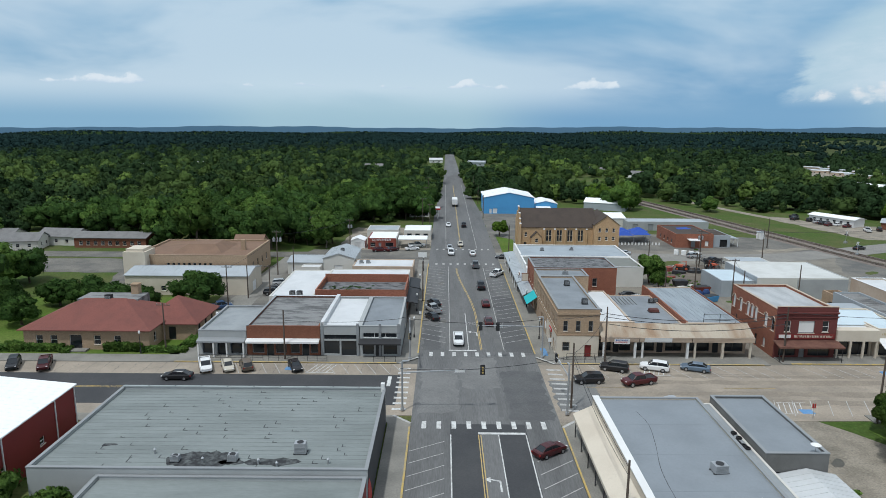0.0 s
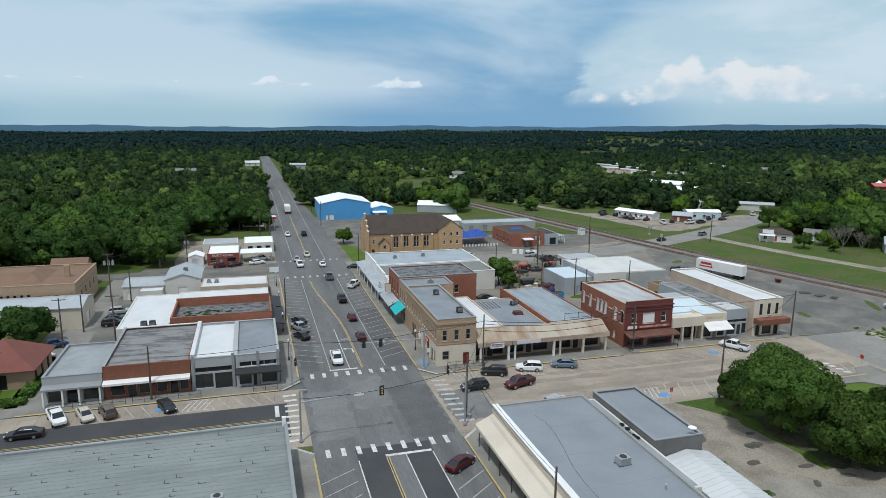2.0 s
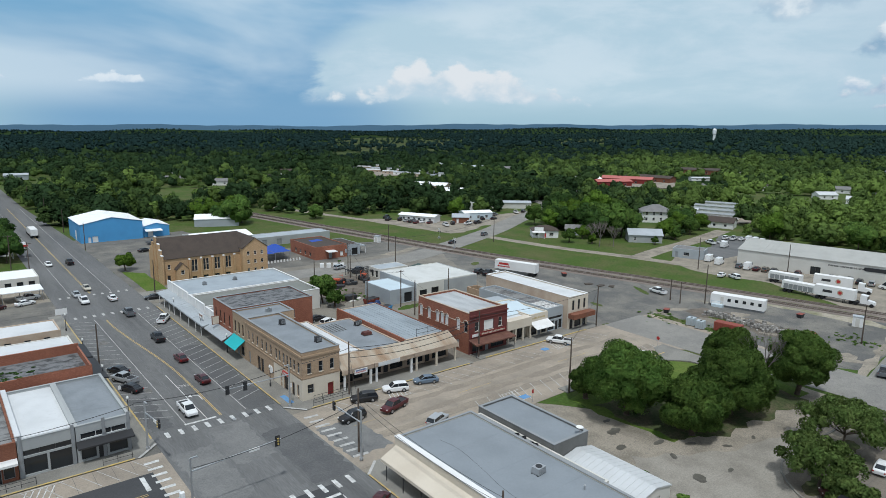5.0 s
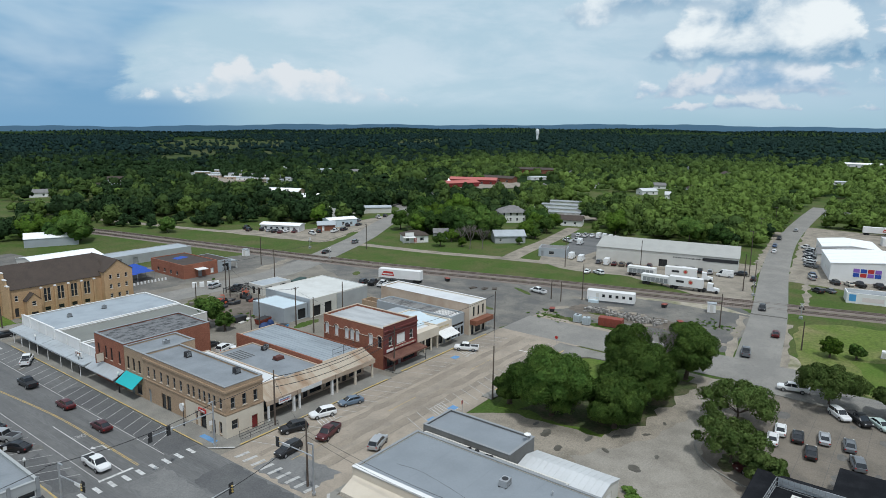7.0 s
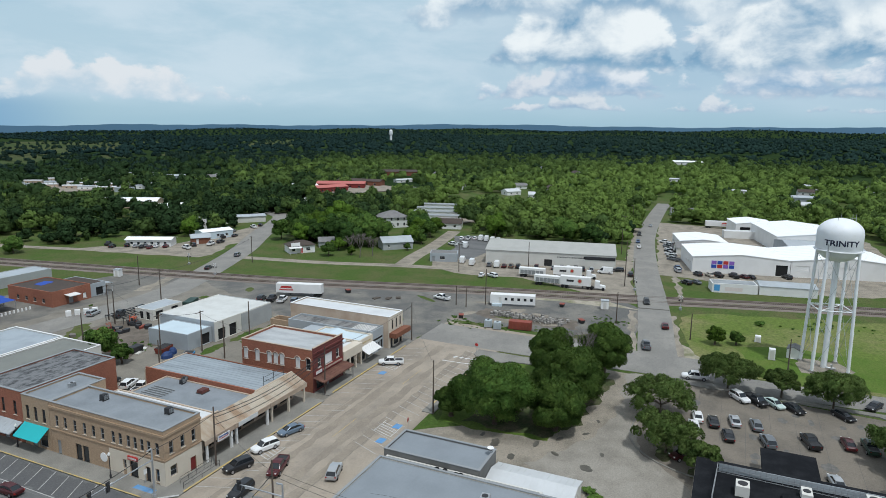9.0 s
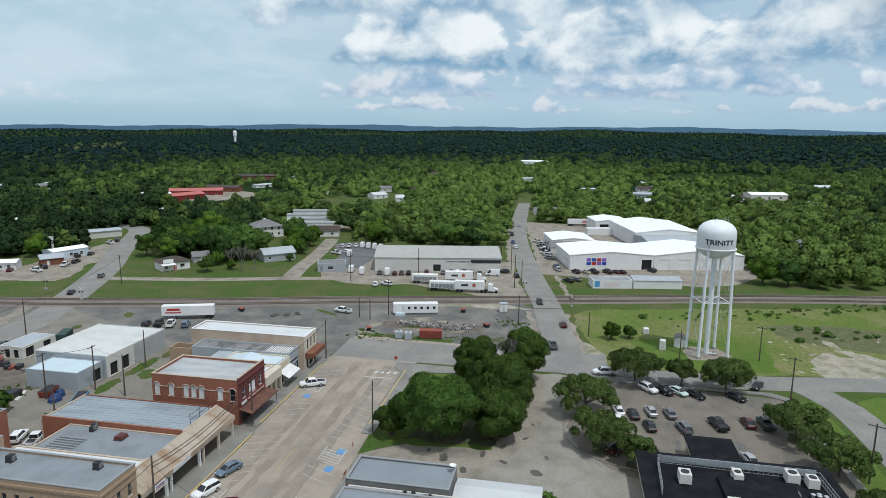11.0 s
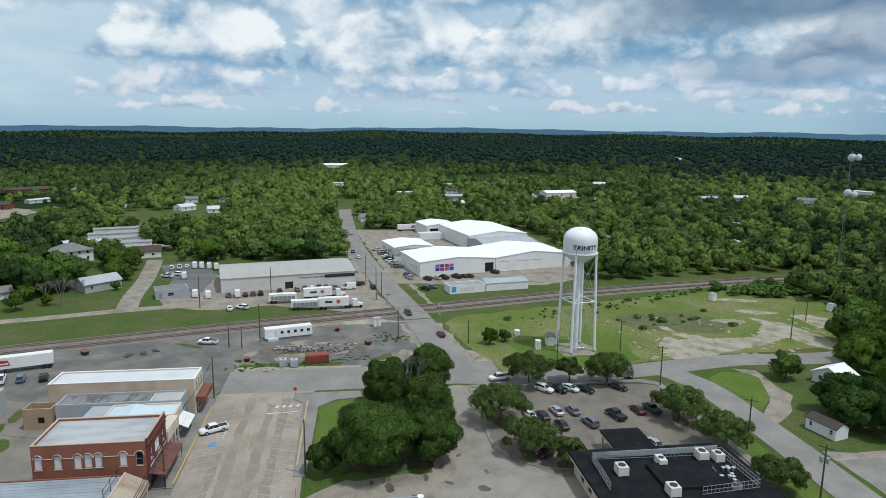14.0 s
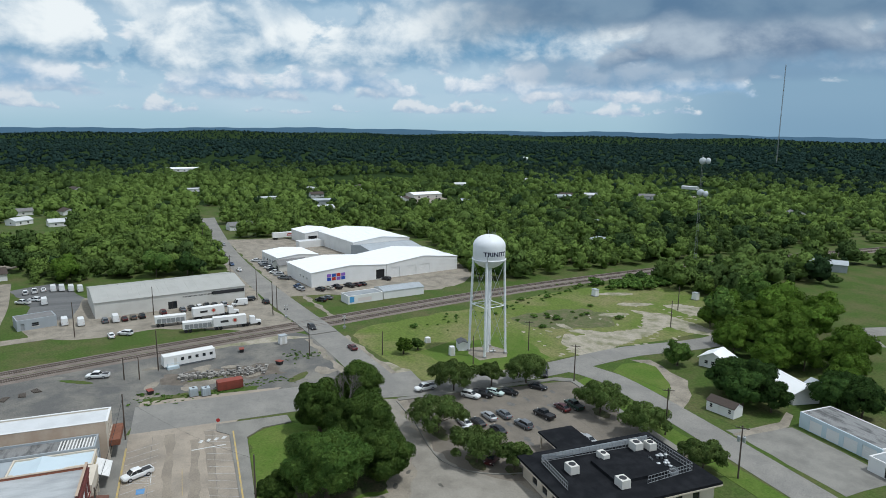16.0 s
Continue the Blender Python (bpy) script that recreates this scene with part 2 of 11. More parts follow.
    if thin:                                        # light passes through thin leaves
        tr, mx = nt.nodes.new("ShaderNodeBsdfTranslucent"), nt.nodes.new("ShaderNodeMixShader")
        nt.links.new(col, tr.inputs[0])
        mx.inputs[0].default_value = thin
        nt.links.new(bs.outputs[0], mx.inputs[1])
        nt.links.new(tr.outputs[0], mx.inputs[2])
        nt.links.new(mx.outputs[0], nt.nodes["Material Output"].inputs[0])
    MATS[name] = m
    return m


def brick_mat(name, c1, c2, mortar, spots=None, vert="YZ"):
    """Running-bond brick of real size, in the wall's own plane."""
    m = mat(name, c1, 0.9, spots=spots, grain=0.12, grain_scale=3)
    nt = m.node_tree
    bs = nt.nodes["Principled BSDF"]
    old = bs.inputs["Base Color"].links[0].from_socket
    geo = nt.nodes.new("ShaderNodeTexCoord")
    sp = nt.nodes.new("ShaderNodeSeparateXYZ")
    nt.links.new(geo.outputs["Object"], sp.inputs[0])
    ad = nt.nodes.new("ShaderNodeMath")
    ad.operation = "ADD"
    nt.links.new(sp.outputs[0], ad.inputs[0])
    nt.links.new(sp.outputs[1], ad.inputs[1])
    cb = nt.nodes.new("ShaderNodeCombineXYZ")
    nt.links.new(ad.outputs[0], cb.inputs[0])
    nt.links.new(sp.outputs[2], cb.inputs[1])
    bt = nt.nodes.new("ShaderNodeTexBrick")
    nt.links.new(cb.outputs[0], bt.inputs["Vector"])
    bt.inputs["Scale"].default_value = 1.0
    bt.inputs["Brick Width"].default_value, bt.inputs["Row Height"].default_value = 0.22, 0.075
    bt.inputs["Mortar Size"].default_value = 0.008
    bt.inputs["Color1"].default_value, bt.inputs["Color2"].default_value = (1, 1, 1, 1), (0.72, 0.72, 0.72, 1)
    bt.inputs["Mortar"].default_value = (*mortar, 1)
    mx = nt.nodes.new("ShaderNodeMix")
    mx.data_type, mx.blend_type = "RGBA", "MULTIPLY"
    mx.inputs[0].default_value = 1.0
    nt.links.new(old, mx.inputs[6])
    nt.links.new(bt.outputs["Color"], mx.inputs[7])
    nt.links.new(mx.outputs[2], bs.inputs["Base Color"])
    return m


GRASS = mat("grass", (0.062, 0.100, 0.022), 0.95, spots=(0.115, 0.108, 0.050), scale=0.35, amount=0.8, grain=0.4, grain_scale=1.6, bump=0.4, coords="World", stain=(0.042, 0.086, 0.016), spec=0.1)
LAWN = mat("lawn", (0.084, 0.140, 0.024), 0.95, spots=(0.13, 0.160, 0.042), scale=0.6, amount=0.7, grain=0.32, grain_scale=2.0, bump=0.3, coords="World", stain=(0.062, 0.125, 0.018), spec=0.1)
ASPH_OLD = mat("worn asphalt", (0.212, 0.202, 0.184), 0.9, spots=(0.275, 0.26, 0.232), scale=0.6, amount=0.8, grain=0.26, grain_scale=5, coords="World", stain=(0.165, 0.158, 0.145))
ASPH_DARK = mat("dark asphalt", (0.052, 0.053, 0.056), 0.85, spots=(0.075, 0.075, 0.075), scale=0.5, amount=0.7, grain=0.2, grain_scale=6, coords="World")
ASPH_MID = mat("grey asphalt", (0.15, 0.149, 0.146), 0.88, spots=(0.098, 0.098, 0.097), scale=0.5, amount=0.9, grain=0.26, grain_scale=4, coords="World", stain=(0.135, 0.133, 0.13), stretch=(1.6, 0.16, 1))
TAN_CONC = mat("tan concrete paving", (0.345, 0.292, 0.232), 0.9, spots=(0.235, 0.203, 0.166), scale=0.6, amount=0.9, grain=0.2, grain_scale=4, coords="World", stain=(0.25, 0.222, 0.185))
CONC = mat("concrete", (0.245, 0.233, 0.206), 0.9, spots=(0.17, 0.162, 0.145), scale=0.8, amount=0.9, grain=0.24, grain_scale=5, coords="World", stain=(0.20, 0.19, 0.17))
GRAVEL = mat("pale gravel", (0.30, 0.262, 0.21), 0.95, spots=(0.185, 0.163, 0.13), scale=0.9, amount=1.0, grain=0.36, grain_scale=4, bump=0.4, coords="World", stain=(0.16, 0.155, 0.13))
YARD = mat("rail yard gravel", (0.118, 0.115, 0.108), 0.95, spots=(0.215, 0.20, 0.17), scale=0.45, amount=1.0, grain=0.35, grain_scale=3, bump=0.4, coords="World", stain=(0.085, 0.085, 0.08))
BALLAST = mat("rail ballast", (0.17, 0.14, 0.12), 0.95, spots=(0.24, 0.20, 0.17), scale=1.2, amount=0.7, grain=0.35, grain_scale=7, bump=0.8, coords="World")
DIRT = mat("bare soil", (0.36, 0.32, 0.255), 0.95, spots=(0.15, 0.155, 0.075), scale=1.0, amount=0.9, grain=0.3, grain_scale=2, bump=0.4, coords="World", stain=(0.24, 0.205, 0.15))
WHITE_LINE = mat("worn white road paint", (0.62, 0.62, 0.60), 0.8, spots=(0.38, 0.37, 0.35), scale=6, amount=0.9, grain=0.15, coords="World")
FAINT_LINE = mat("faded white road paint", (0.47, 0.46, 0.44), 0.8, spots=(0.30, 0.29, 0.27), scale=6, amount=0.9, grain=0.15, coords="World")
YELLOW_LINE = mat("worn yellow road paint", (0.52, 0.37, 0.12), 0.8, spots=(0.33, 0.28, 0.19), scale=6, amount=1.0, grain=0.15, coords="World")
BLUE_LINE = mat("blue bay paint", (0.10, 0.26, 0.50), 0.8, spots=(0.2, 0.3, 0.42), scale=6, amount=0.8, grain=0.15, coords="World")
ROOF_WHITE = mat("white roof membrane", (0.616, 0.624, 0.624), 0.6, spots=(0.496, 0.504, 0.504), amount=0.6, grain=0.05, stain=(0.544, 0.544, 0.536))
ROOF_GREY = mat("grey roof membrane", (0.235, 0.255, 0.272), 0.7, spots=(0.17, 0.185, 0.198), scale=1.0, amount=0.8, grain=0.08, grain_scale=3, stain=(0.205, 0.222, 0.238))
ROOF_PALE = mat("pale roof membrane", (0.30, 0.318, 0.325), 0.7, spots=(0.215, 0.23, 0.235), scale=1.2, amount=0.8, grain=0.08, stain=(0.25, 0.265, 0.27))
ROOF_MOTTLED = mat("weathered bitumen roof", (0.225, 0.225, 0.22), 0.85, spots=(0.10, 0.10, 0.10), scale=2.2, amount=1.0, grain=0.25, stain=(0.31, 0.305, 0.295), hard=0.5, stretch=(0.5, 1.6, 1))
ROOF_DARK = mat("dark patched roof", (0.17, 0.172, 0.175), 0.85, spots=(0.052, 0.053, 0.055), scale=3.0, amount=1.0, grain=0.3, grain_scale=5, stain=(0.26, 0.262, 0.262), stretch=(0.8, 1.3, 1), hard=0.5)
ROOF_BLACK = mat("black roof membrane", (0.011, 0.012, 0.014), 0.95, spots=(0.022, 0.023, 0.026), scale=2, amount=0.8, grain=0.25, spec=0.08)
METAL_ROOF = mat("galvanised roof sheet", (0.42, 0.45, 0.47), 0.5, 0.15, spots=(0.33, 0.35, 0.36), amount=0.6, grain=0.06, stain=(0.37, 0.38, 0.38))
METAL_WHITE = mat("white metal roof", (0.88, 0.88, 0.87), 0.45, spots=(0.80, 0.80, 0.79), amount=0.4, grain=0.03)
TIN_BLUE = mat("pale blue metal roof", (0.55, 0.64, 0.68), 0.45, spots=(0.46, 0.53, 0.57), amount=0.5, grain=0.05)
RUSTY = mat("rust-streaked metal canopy", (0.44, 0.38, 0.30), 0.65, spots=(0.27, 0.17, 0.10), scale=1.6, amount=0.85, grain=0.1, stretch=(1.0, 0.3, 0.3), stain=(0.36, 0.27, 0.18))
SHINGLE_RED = mat("red shingle roof", (0.20, 0.075, 0.06), 0.9, spots=(0.15, 0.062, 0.052), scale=2, amount=0.6, grain=0.2, grain_scale=5)
SHINGLE_BROWN = mat("brown shingle roof", (0.075, 0.058, 0.048), 0.9, spots=(0.055, 0.044, 0.038), scale=2, amount=0.6, grain=0.2, grain_scale=5)
SHINGLE_GREY = mat("grey shingle roof", (0.20, 0.195, 0.19), 0.9, spots=(0.14, 0.138, 0.135), scale=2, amount=0.6, grain=0.2, grain_scale=5)
TILE_TAN = mat("brown clay roof", (0.215, 0.135, 0.092), 0.9, spots=(0.165, 0.105, 0.075), scale=1.5, amount=0.6, grain=0.15)
BRICK_RED = brick_mat("red brick", (0.36, 0.145, 0.092), None, (0.66, 0.6, 0.55), spots=(0.25, 0.10, 0.068))
BRICK_TAN = brick_mat("tan brick", (0.45, 0.325, 0.22), None, (0.8, 0.78, 0.74), spots=(0.40, 0.285, 0.19))
BRICK_BROWN = brick_mat("brown brick", (0.25, 0.105, 0.065), None, (0.7, 0.62, 0.55), spots=(0.19, 0.08, 0.05))
BRICK_DRED = mat("painted dark red brick", (0.15, 0.045, 0.04), 0.8, spots=(0.11, 0.036, 0.032), amount=0.5, grain=0.1)
BRICK_CHURCH = brick_mat("church brick", (0.58, 0.39, 0.225), None, (0.8, 0.76, 0.7), spots=(0.49, 0.315, 0.175))
STUCCO_CREAM = mat("cream stucco", (0.62, 0.55, 0.45), 0.9, spots=(0.52, 0.45, 0.36), amount=0.6, grain=0.06, stain=(0.56, 0.49, 0.40))
STUCCO_TAN = mat("weathered tan render", (0.50, 0.40, 0.31), 0.9, spots=(0.40, 0.29, 0.21), scale=1.2, amount=0.8, grain=0.08, stain=(0.45, 0.34, 0.25))
STUCCO_GREY = mat("grey render", (0.38, 0.39, 0.385), 0.85, spots=(0.30, 0.31, 0.31), amount=0.6, grain=0.06)
STUCCO_DARK = mat("charcoal grey wall", (0.055, 0.056, 0.06), 0.8, spots=(0.085, 0.085, 0.088), amount=0.5, grain=0.1)
WHITE_PAINT = mat("white paint", (0.76, 0.75, 0.73), 0.6, spots=(0.65, 0.64, 0.61), amount=0.5, grain=0.04)
OFF_WHITE = mat("off-white metal siding", (0.62, 0.60, 0.55), 0.6, spots=(0.53, 0.51, 0.46), amount=0.6, grain=0.05)
GREY_SIDING = mat("grey metal siding", (0.36, 0.39, 0.41), 0.6, spots=(0.30, 0.32, 0.335), amount=0.5, grain=0.05)
BLUE_SIDING = mat("bright blue metal siding", (0.09, 0.33, 0.62), 0.55, spots=(0.08, 0.28, 0.54), amount=0.5, grain=0.04)
RED_SIDING = mat("dark red metal siding", (0.20, 0.028, 0.026), 0.55, spots=(0.16, 0.025, 0.022), amount=0.5, grain=0.05)
RED_PAINT = mat("red paint", (0.45, 0.04, 0.035), 0.5, grain=0.08)
BLUE_CANVAS = mat("blue canvas", (0.03, 0.08, 0.36), 0.8, grain=0.08)
TEAL = mat("teal canvas", (0.03, 0.42, 0.44), 0.8, spots=(0.03, 0.36, 0.38), amount=0.5, grain=0.06)
DARK_TRIM = mat("dark trim", (0.035, 0.035, 0.037), 0.6, grain=0.1)
GREY_TRIM = mat("grey trim", (0.27, 0.28, 0.285), 0.7, grain=0.08, spots=(0.22, 0.225, 0.23))
STEEL = mat("galvanised steel", (0.45, 0.46, 0.47), 0.45, 0.6, grain=0.08, spots=(0.36, 0.36, 0.36))
RAIL = mat("rail steel", (0.22, 0.17, 0.14), 0.5, 0.6, grain=0.1)
RUST_RED = mat("rusty red steel", (0.26, 0.065, 0.045), 0.7, spots=(0.18, 0.055, 0.04), scale=3, amount=0.8, grain=0.12)
WOOD_POLE = mat("weathered pole timber", (0.085, 0.065, 0.052), 0.95, spots=(0.13, 0.105, 0.085), scale=3, amount=0.7, grain=0.2, rand=0.2)
SLEEPER = mat("sleeper timber", (0.09, 0.075, 0.062), 0.95, grain=0.25, grain_scale=4, island=0.3)
GLASS = mat("dark window glass", (0.018, 0.022, 0.026), 0.06, spec=0.6, grain=0.0)
BLACK_VOID = mat("unlit interior", (0.02, 0.02, 0.02), 0.9, grain=0.2)
RUBBER = mat("tyre rubber", (0.018, 0.018, 0.019), 0.85, grain=0.15)
CHROME = mat("wheel alloy", (0.42, 0.42, 0.43), 0.35, 0.7, grain=0.05)
LAMP_W = mat("clear lamp lens", (0.75, 0.75, 0.72), 0.2, spec=0.5, grain=0.05)
LAMP_R = mat("red lamp lens", (0.35, 0.015, 0.012), 0.3, spec=0.5, grain=0.05)
TOWER_WHITE = mat("white tower enamel", (0.80, 0.81, 0.82), 0.45, spots=(0.72, 0.72, 0.72), scale=1.2, amount=0.5, grain=0.02, stain=(0.74, 0.73, 0.70))
BARK = mat("bark", (0.11, 0.085, 0.065), 0.95, spots=(0.16, 0.135, 0.11), scale=6, amount=0.7, grain=0.3, grain_scale=8, bump=0.6)
BARE_TWIG = mat("bare grey twigs", (0.17, 0.15, 0.135), 0.95, grain=0.2)
LEAF = mat("oak leaves", (0.071, 0.136, 0.030), 0.8, spots=(0.138, 0.218, 0.048), scale=2.2, amount=0.9, grain=0.35, grain_scale=1.6, rand=0.28, island=0.2, spec=0.06, thin=0.3, coords="World", leafy=1.3)
LEAF_OAK = mat("dense oak leaves", (0.074, 0.132, 0.030), 0.8, spots=(0.13, 0.20, 0.045), scale=2.2, amount=0.9, grain=0.3, grain_scale=2.4, rand=0.22, island=0.2, spec=0.06, thin=0.3, coords="World", leafy=1.3)
LEAF_LIGHT = mat("light green leaves", (0.088, 0.165, 0.022), 0.7, spots=(0.14, 0.22, 0.035), scale=2.2, amount=0.8, grain=0.3, grain_scale=1.6, rand=0.2, island=0.2, spec=0.06, thin=0.3, coords="World", leafy=1.3)
LEAF_DEEP = mat("deep green leaves", (0.041, 0.086, 0.022), 0.7, spots=(0.074, 0.135, 0.030), scale=2.2, amount=0.8, grain=0.35, grain_scale=1.6, rand=0.25, island=0.22, spec=0.06, thin=0.3, coords="World", leafy=1.3)
LEAF_WOODS = mat("woodland leaves", (0.035, 0.068, 0.027), 0.8, spots=(0.044, 0.078, 0.028), scale=0.35, amount=0.5, grain=0.34, grain_scale=0.9, island=0.2, attr=(0.185, 0.275, 0.066), spec=0.06, thin=0.3, coords="World", leafy=0.8)
# far leaves: cloud shade and blue haze are put into the colour
LEAF_DIMMED = mat("far leaves darkened for cloud shade, blued for haze", (0.029, 0.054, 0.040), 0.9, grain=0.3, grain_scale=0.25, island=0.15, attr=(0.048, 0.082, 0.052), spec=0.0, thin=0.3, coords="World", leafy=0.4)
LEAF_HAZY = mat("farthest leaves blued for haze, dark for cloud", (0.017, 0.035, 0.033), 0.95, grain=0.2, grain_scale=0.03, attr=(0.024, 0.046, 0.037), spec=0.0, coords="World")
ROOF_SHEET = mat("grey-green sheeted roof", (0.225, 0.248, 0.240), 0.75, spots=(0.16, 0.178, 0.172), scale=0.9, amount=0.8, grain=0.1, grain_scale=3, stain=(0.195, 0.215, 0.208), stretch=(0.35, 1.6, 1))
ROOF_BLUE = mat("blue-grey roof membrane", (0.235, 0.258, 0.278), 0.7, spots=(0.20, 0.22, 0.237), scale=0.8, amount=0.8, grain=0.05, grain_scale=3, stain=(0.218, 0.238, 0.256))
MEADOW = mat("rough meadow grass", (0.112, 0.155, 0.034), 0.95, spots=(0.215, 0.19, 0.095), scale=0.22, amount=0.9, grain=0.42, grain_scale=1.1, bump=0.4, coords="World", stain=(0.060, 0.098, 0.024), spec=0.1)
# leaf litter in a colour darkened to carry the shade under trees
LITTER_SHADE = mat("leaf litter and thin grass darkened for tree shade", (0.062, 0.078, 0.032), 0.95, spots=(0.12, 0.10, 0.065), scale=1.4, amount=0.9, grain=0.4, grain_scale=2, bump=0.4, coords="World", stain=(0.05, 0.075, 0.025), spec=0.1)
LEAF_LOT = mat("feathery live oak leaves", (0.105, 0.165, 0.045), 0.8, spots=(0.17, 0.23, 0.068), scale=2.5, amount=0.9, grain=0.3, grain_scale=3.0, rand=0.15, island=0.22, spec=0.06, thin=0.35, coords="World", leafy=1.6)
LOT_CONC = mat("grey-tan concrete lot", (0.195, 0.168, 0.135), 0.9, spots=(0.13, 0.115, 0.095), scale=0.7, amount=0.9, grain=0.24, grain_scale=4, coords="World", stain=(0.205, 0.178, 0.145))
LOT_GREY = mat("grey worn lot", (0.125, 0.119, 0.108), 0.9, spots=(0.21, 0.195, 0.165), scale=0.6, amount=0.9, grain=0.3, grain_scale=3, coords="World", stain=(0.088, 0.085, 0.078))

# ---- mesh helpers ----


class Mesh:
    """Collects faces of several materials, then becomes one mesh."""

    def __init__(self):
        self.v, self.f, self.m = [], [], []

    def face(self, pts, m=0):
        i = len(self.v)
        self.v += [tuple(p) for p in pts]
        self.f.append(tuple(range(i, i + len(pts))))
        self.m.append(m)

    def box(self, x0, x1, y0, y1, z0, z1, m=0, chamfer=0.0):
        i = len(self.v)
        c = chamfer
        self.v += [(x0, y0, z0), (x1, y0, z0), (x1, y1, z0), (x0, y1, z0),
                   (x0 + c, y0 + c, z1), (x1 - c, y0 + c, z1), (x1 - c, y1 - c, z1), (x0 + c, y1 - c, z1)]
        for q in ((3, 2, 1, 0), (4, 5, 6, 7), (0, 1, 5, 4), (1, 2, 6, 5), (2, 3, 7, 6), (3, 0, 4, 7)):
            self.f.append(tuple(i + k for k in q))
            self.m.append(m)
        return self

    def prism(self, pts, z0, z1, m=0, side=None):
        """An upright prism on a counter-clockwise outline."""
        n, i = len(pts), len(self.v)
        self.v += [(p[0], p[1], z0) for p in pts] + [(p[0], p[1], z1) for p in pts]
        self.f.append(tuple(i + n + k for k in range(n)))
        self.m.append(m)
        for k in range(n):
            j = (k + 1) % n
            self.f.append((i + k, i + j, i + n + j, i + n + k))
            self.m.append(m if side is None else side)
        return self

    def extrude(self, pts, a, b, axis="x", m=0):
        """A closed outline pushed along an axis from a to b. For x the outline is (y, z), for y it is (x, z)."""
        mk = (lambda p, s: (s, p[0], p[1])) if axis == "x" else (lambda p, s: (p[0], s, p[1]))
        n, i = len(pts), len(self.v)
        self.v += [mk(p, a) for p in pts] + [mk(p, b) for p in pts]
        self.f += [tuple(i + k for k in range(n)), tuple(i + n + k for k in reversed(range(n)))]
        self.m += [m, m]
        for k in range(n):
            j = (k + 1) % n
            self.f.append((i + k, i + n + k, i + n + j, i + j))
            self.m.append(m)
        return self

    def tube(self, p, q, r0, r1=None, n=8, m=0, caps=True):
        p, q = Vector(p), Vector(q)
        r1 = r0 if r1 is None else r1
        d = (q - p).normalized()
        a = d.orthogonal().normalized()
        b = d.cross(a)
        i = len(self.v)
        for c, r in ((p, r0), (q, r1)):
            for k in range(n):
                t = 2 * math.pi * k / n
                self.v.append(tuple(c + a * (r * math.cos(t)) + b * (r * math.sin(t))))
        for k in range(n):
            j = (k + 1) % n
            self.f.append((i + k, i + j, i + n + j, i + n + k))
            self.m.append(m)
        if caps:
            self.f += [tuple(i + k for k in reversed(range(n))), tuple(i + n + k for k in range(n))]
            self.m += [m, m]
        return self

    def lathe(self, prof, n=24, m=0, cx=0.0, cy=0.0):
        i, k0 = len(self.v), len(prof)
        for r, z in prof:
            for k in range(n):
                t = 2 * math.pi * k / n
                self.v.append((cx + r * math.cos(t), cy + r * math.sin(t), z))
        for s in range(k0 - 1):
            for k in range(n):
                j = (k + 1) % n
                self.f.append((i + s * n + k, i + s * n + j, i + (s + 1) * n + j, i + (s + 1) * n + k))
                self.m.append(m)
        return self

    def loft(self, rings, m=0, caps=True):
        n, i = len(rings[0]), len(self.v)
        for r in rings:
            self.v += [tuple(p) for p in r]
        for s in range(len(rings) - 1):
            for k in range(n):
                j = (k + 1) % n
                self.f.append((i + s * n + k, i + s * n + j, i + (s + 1) * n + j, i + (s + 1) * n + k))
                self.m.append(m)
        if caps:
            e = i + (len(rings) - 1) * n
            self.f += [tuple(i + k for k in reversed(range(n))), tuple(e + k for k in range(n))]
            self.m += [m, m]
        return self

    def data(self, name, mats, smooth=False):
        me = bpy.data.meshes.new(name)
        me.from_pydata(self.v, [], self.f)
        for q in (mats if isinstance(mats, (list, tuple)) else [mats]):
            me.materials.append(q)
        me.polygons.foreach_set("material_index", self.m)
        if smooth:
            me.polygons.foreach_set("use_smooth", [True] * len(self.f))
        me.update()
        return me


def part(name, mesh, material, parent, label="", smooth=False, at=None):
    """One mesh object under a thing or under a part."""
    ob = new(name, mesh if isinstance(mesh, bpy.types.Mesh) else mesh.data(name, material, smooth))
    ob.parent = parent
    if at is not None:
        ob.matrix_basis = at if isinstance(at, Matrix) else Matrix.Translation(at)
    if label:
        ob["label"] = label
    return ob


def thing(name, label, category, x, y, z=0.0, turn=0.0, group="", kind=""):
    """An empty at a thing's base, to hold its parts."""
    ob = new(name)
    ob.empty_display_size = 0.5
    ob.matrix_basis = pose(x, y, z, 0, 0, turn)
    return tagged(ob, label, category, group, kind)


def single(name, mesh, material, label, category, x=0.0, y=0.0, z=0.0, turn=0.0, group="", kind="", smooth=False):
    """A thing that is one mesh."""
    ob = new(name, mesh if isinstance(mesh, bpy.types.Mesh) else mesh.data(name, material, smooth))
    ob.matrix_basis = pose(x, y, z, 0, 0, turn)
    return tagged(ob, label, category, group, kind)


def spline(pts, step=6.0):
    """A smooth polyline through points."""
    out = []
    p = [Vector((*q, 0)) for q in pts]
    p = [2 * p[0] - p[1]] + p + [2 * p[-1] - p[-2]]
    for i in range(1, len(p) - 2):
        n = max(2, int((p[i + 1] - p[i]).length / step))
        for k in range(n):
            t = k / n
            a, b, c, d = p[i - 1], p[i], p[i + 1], p[i + 2]
            out.append(0.5 * (2 * b + (c - a) * t + (2 * a - 5 * b + 4 * c - d) * t * t + (3 * b - a - 3 * c + d) * t ** 3))
    out.append(p[-2])
    return [(q.x, q.y) for q in out]


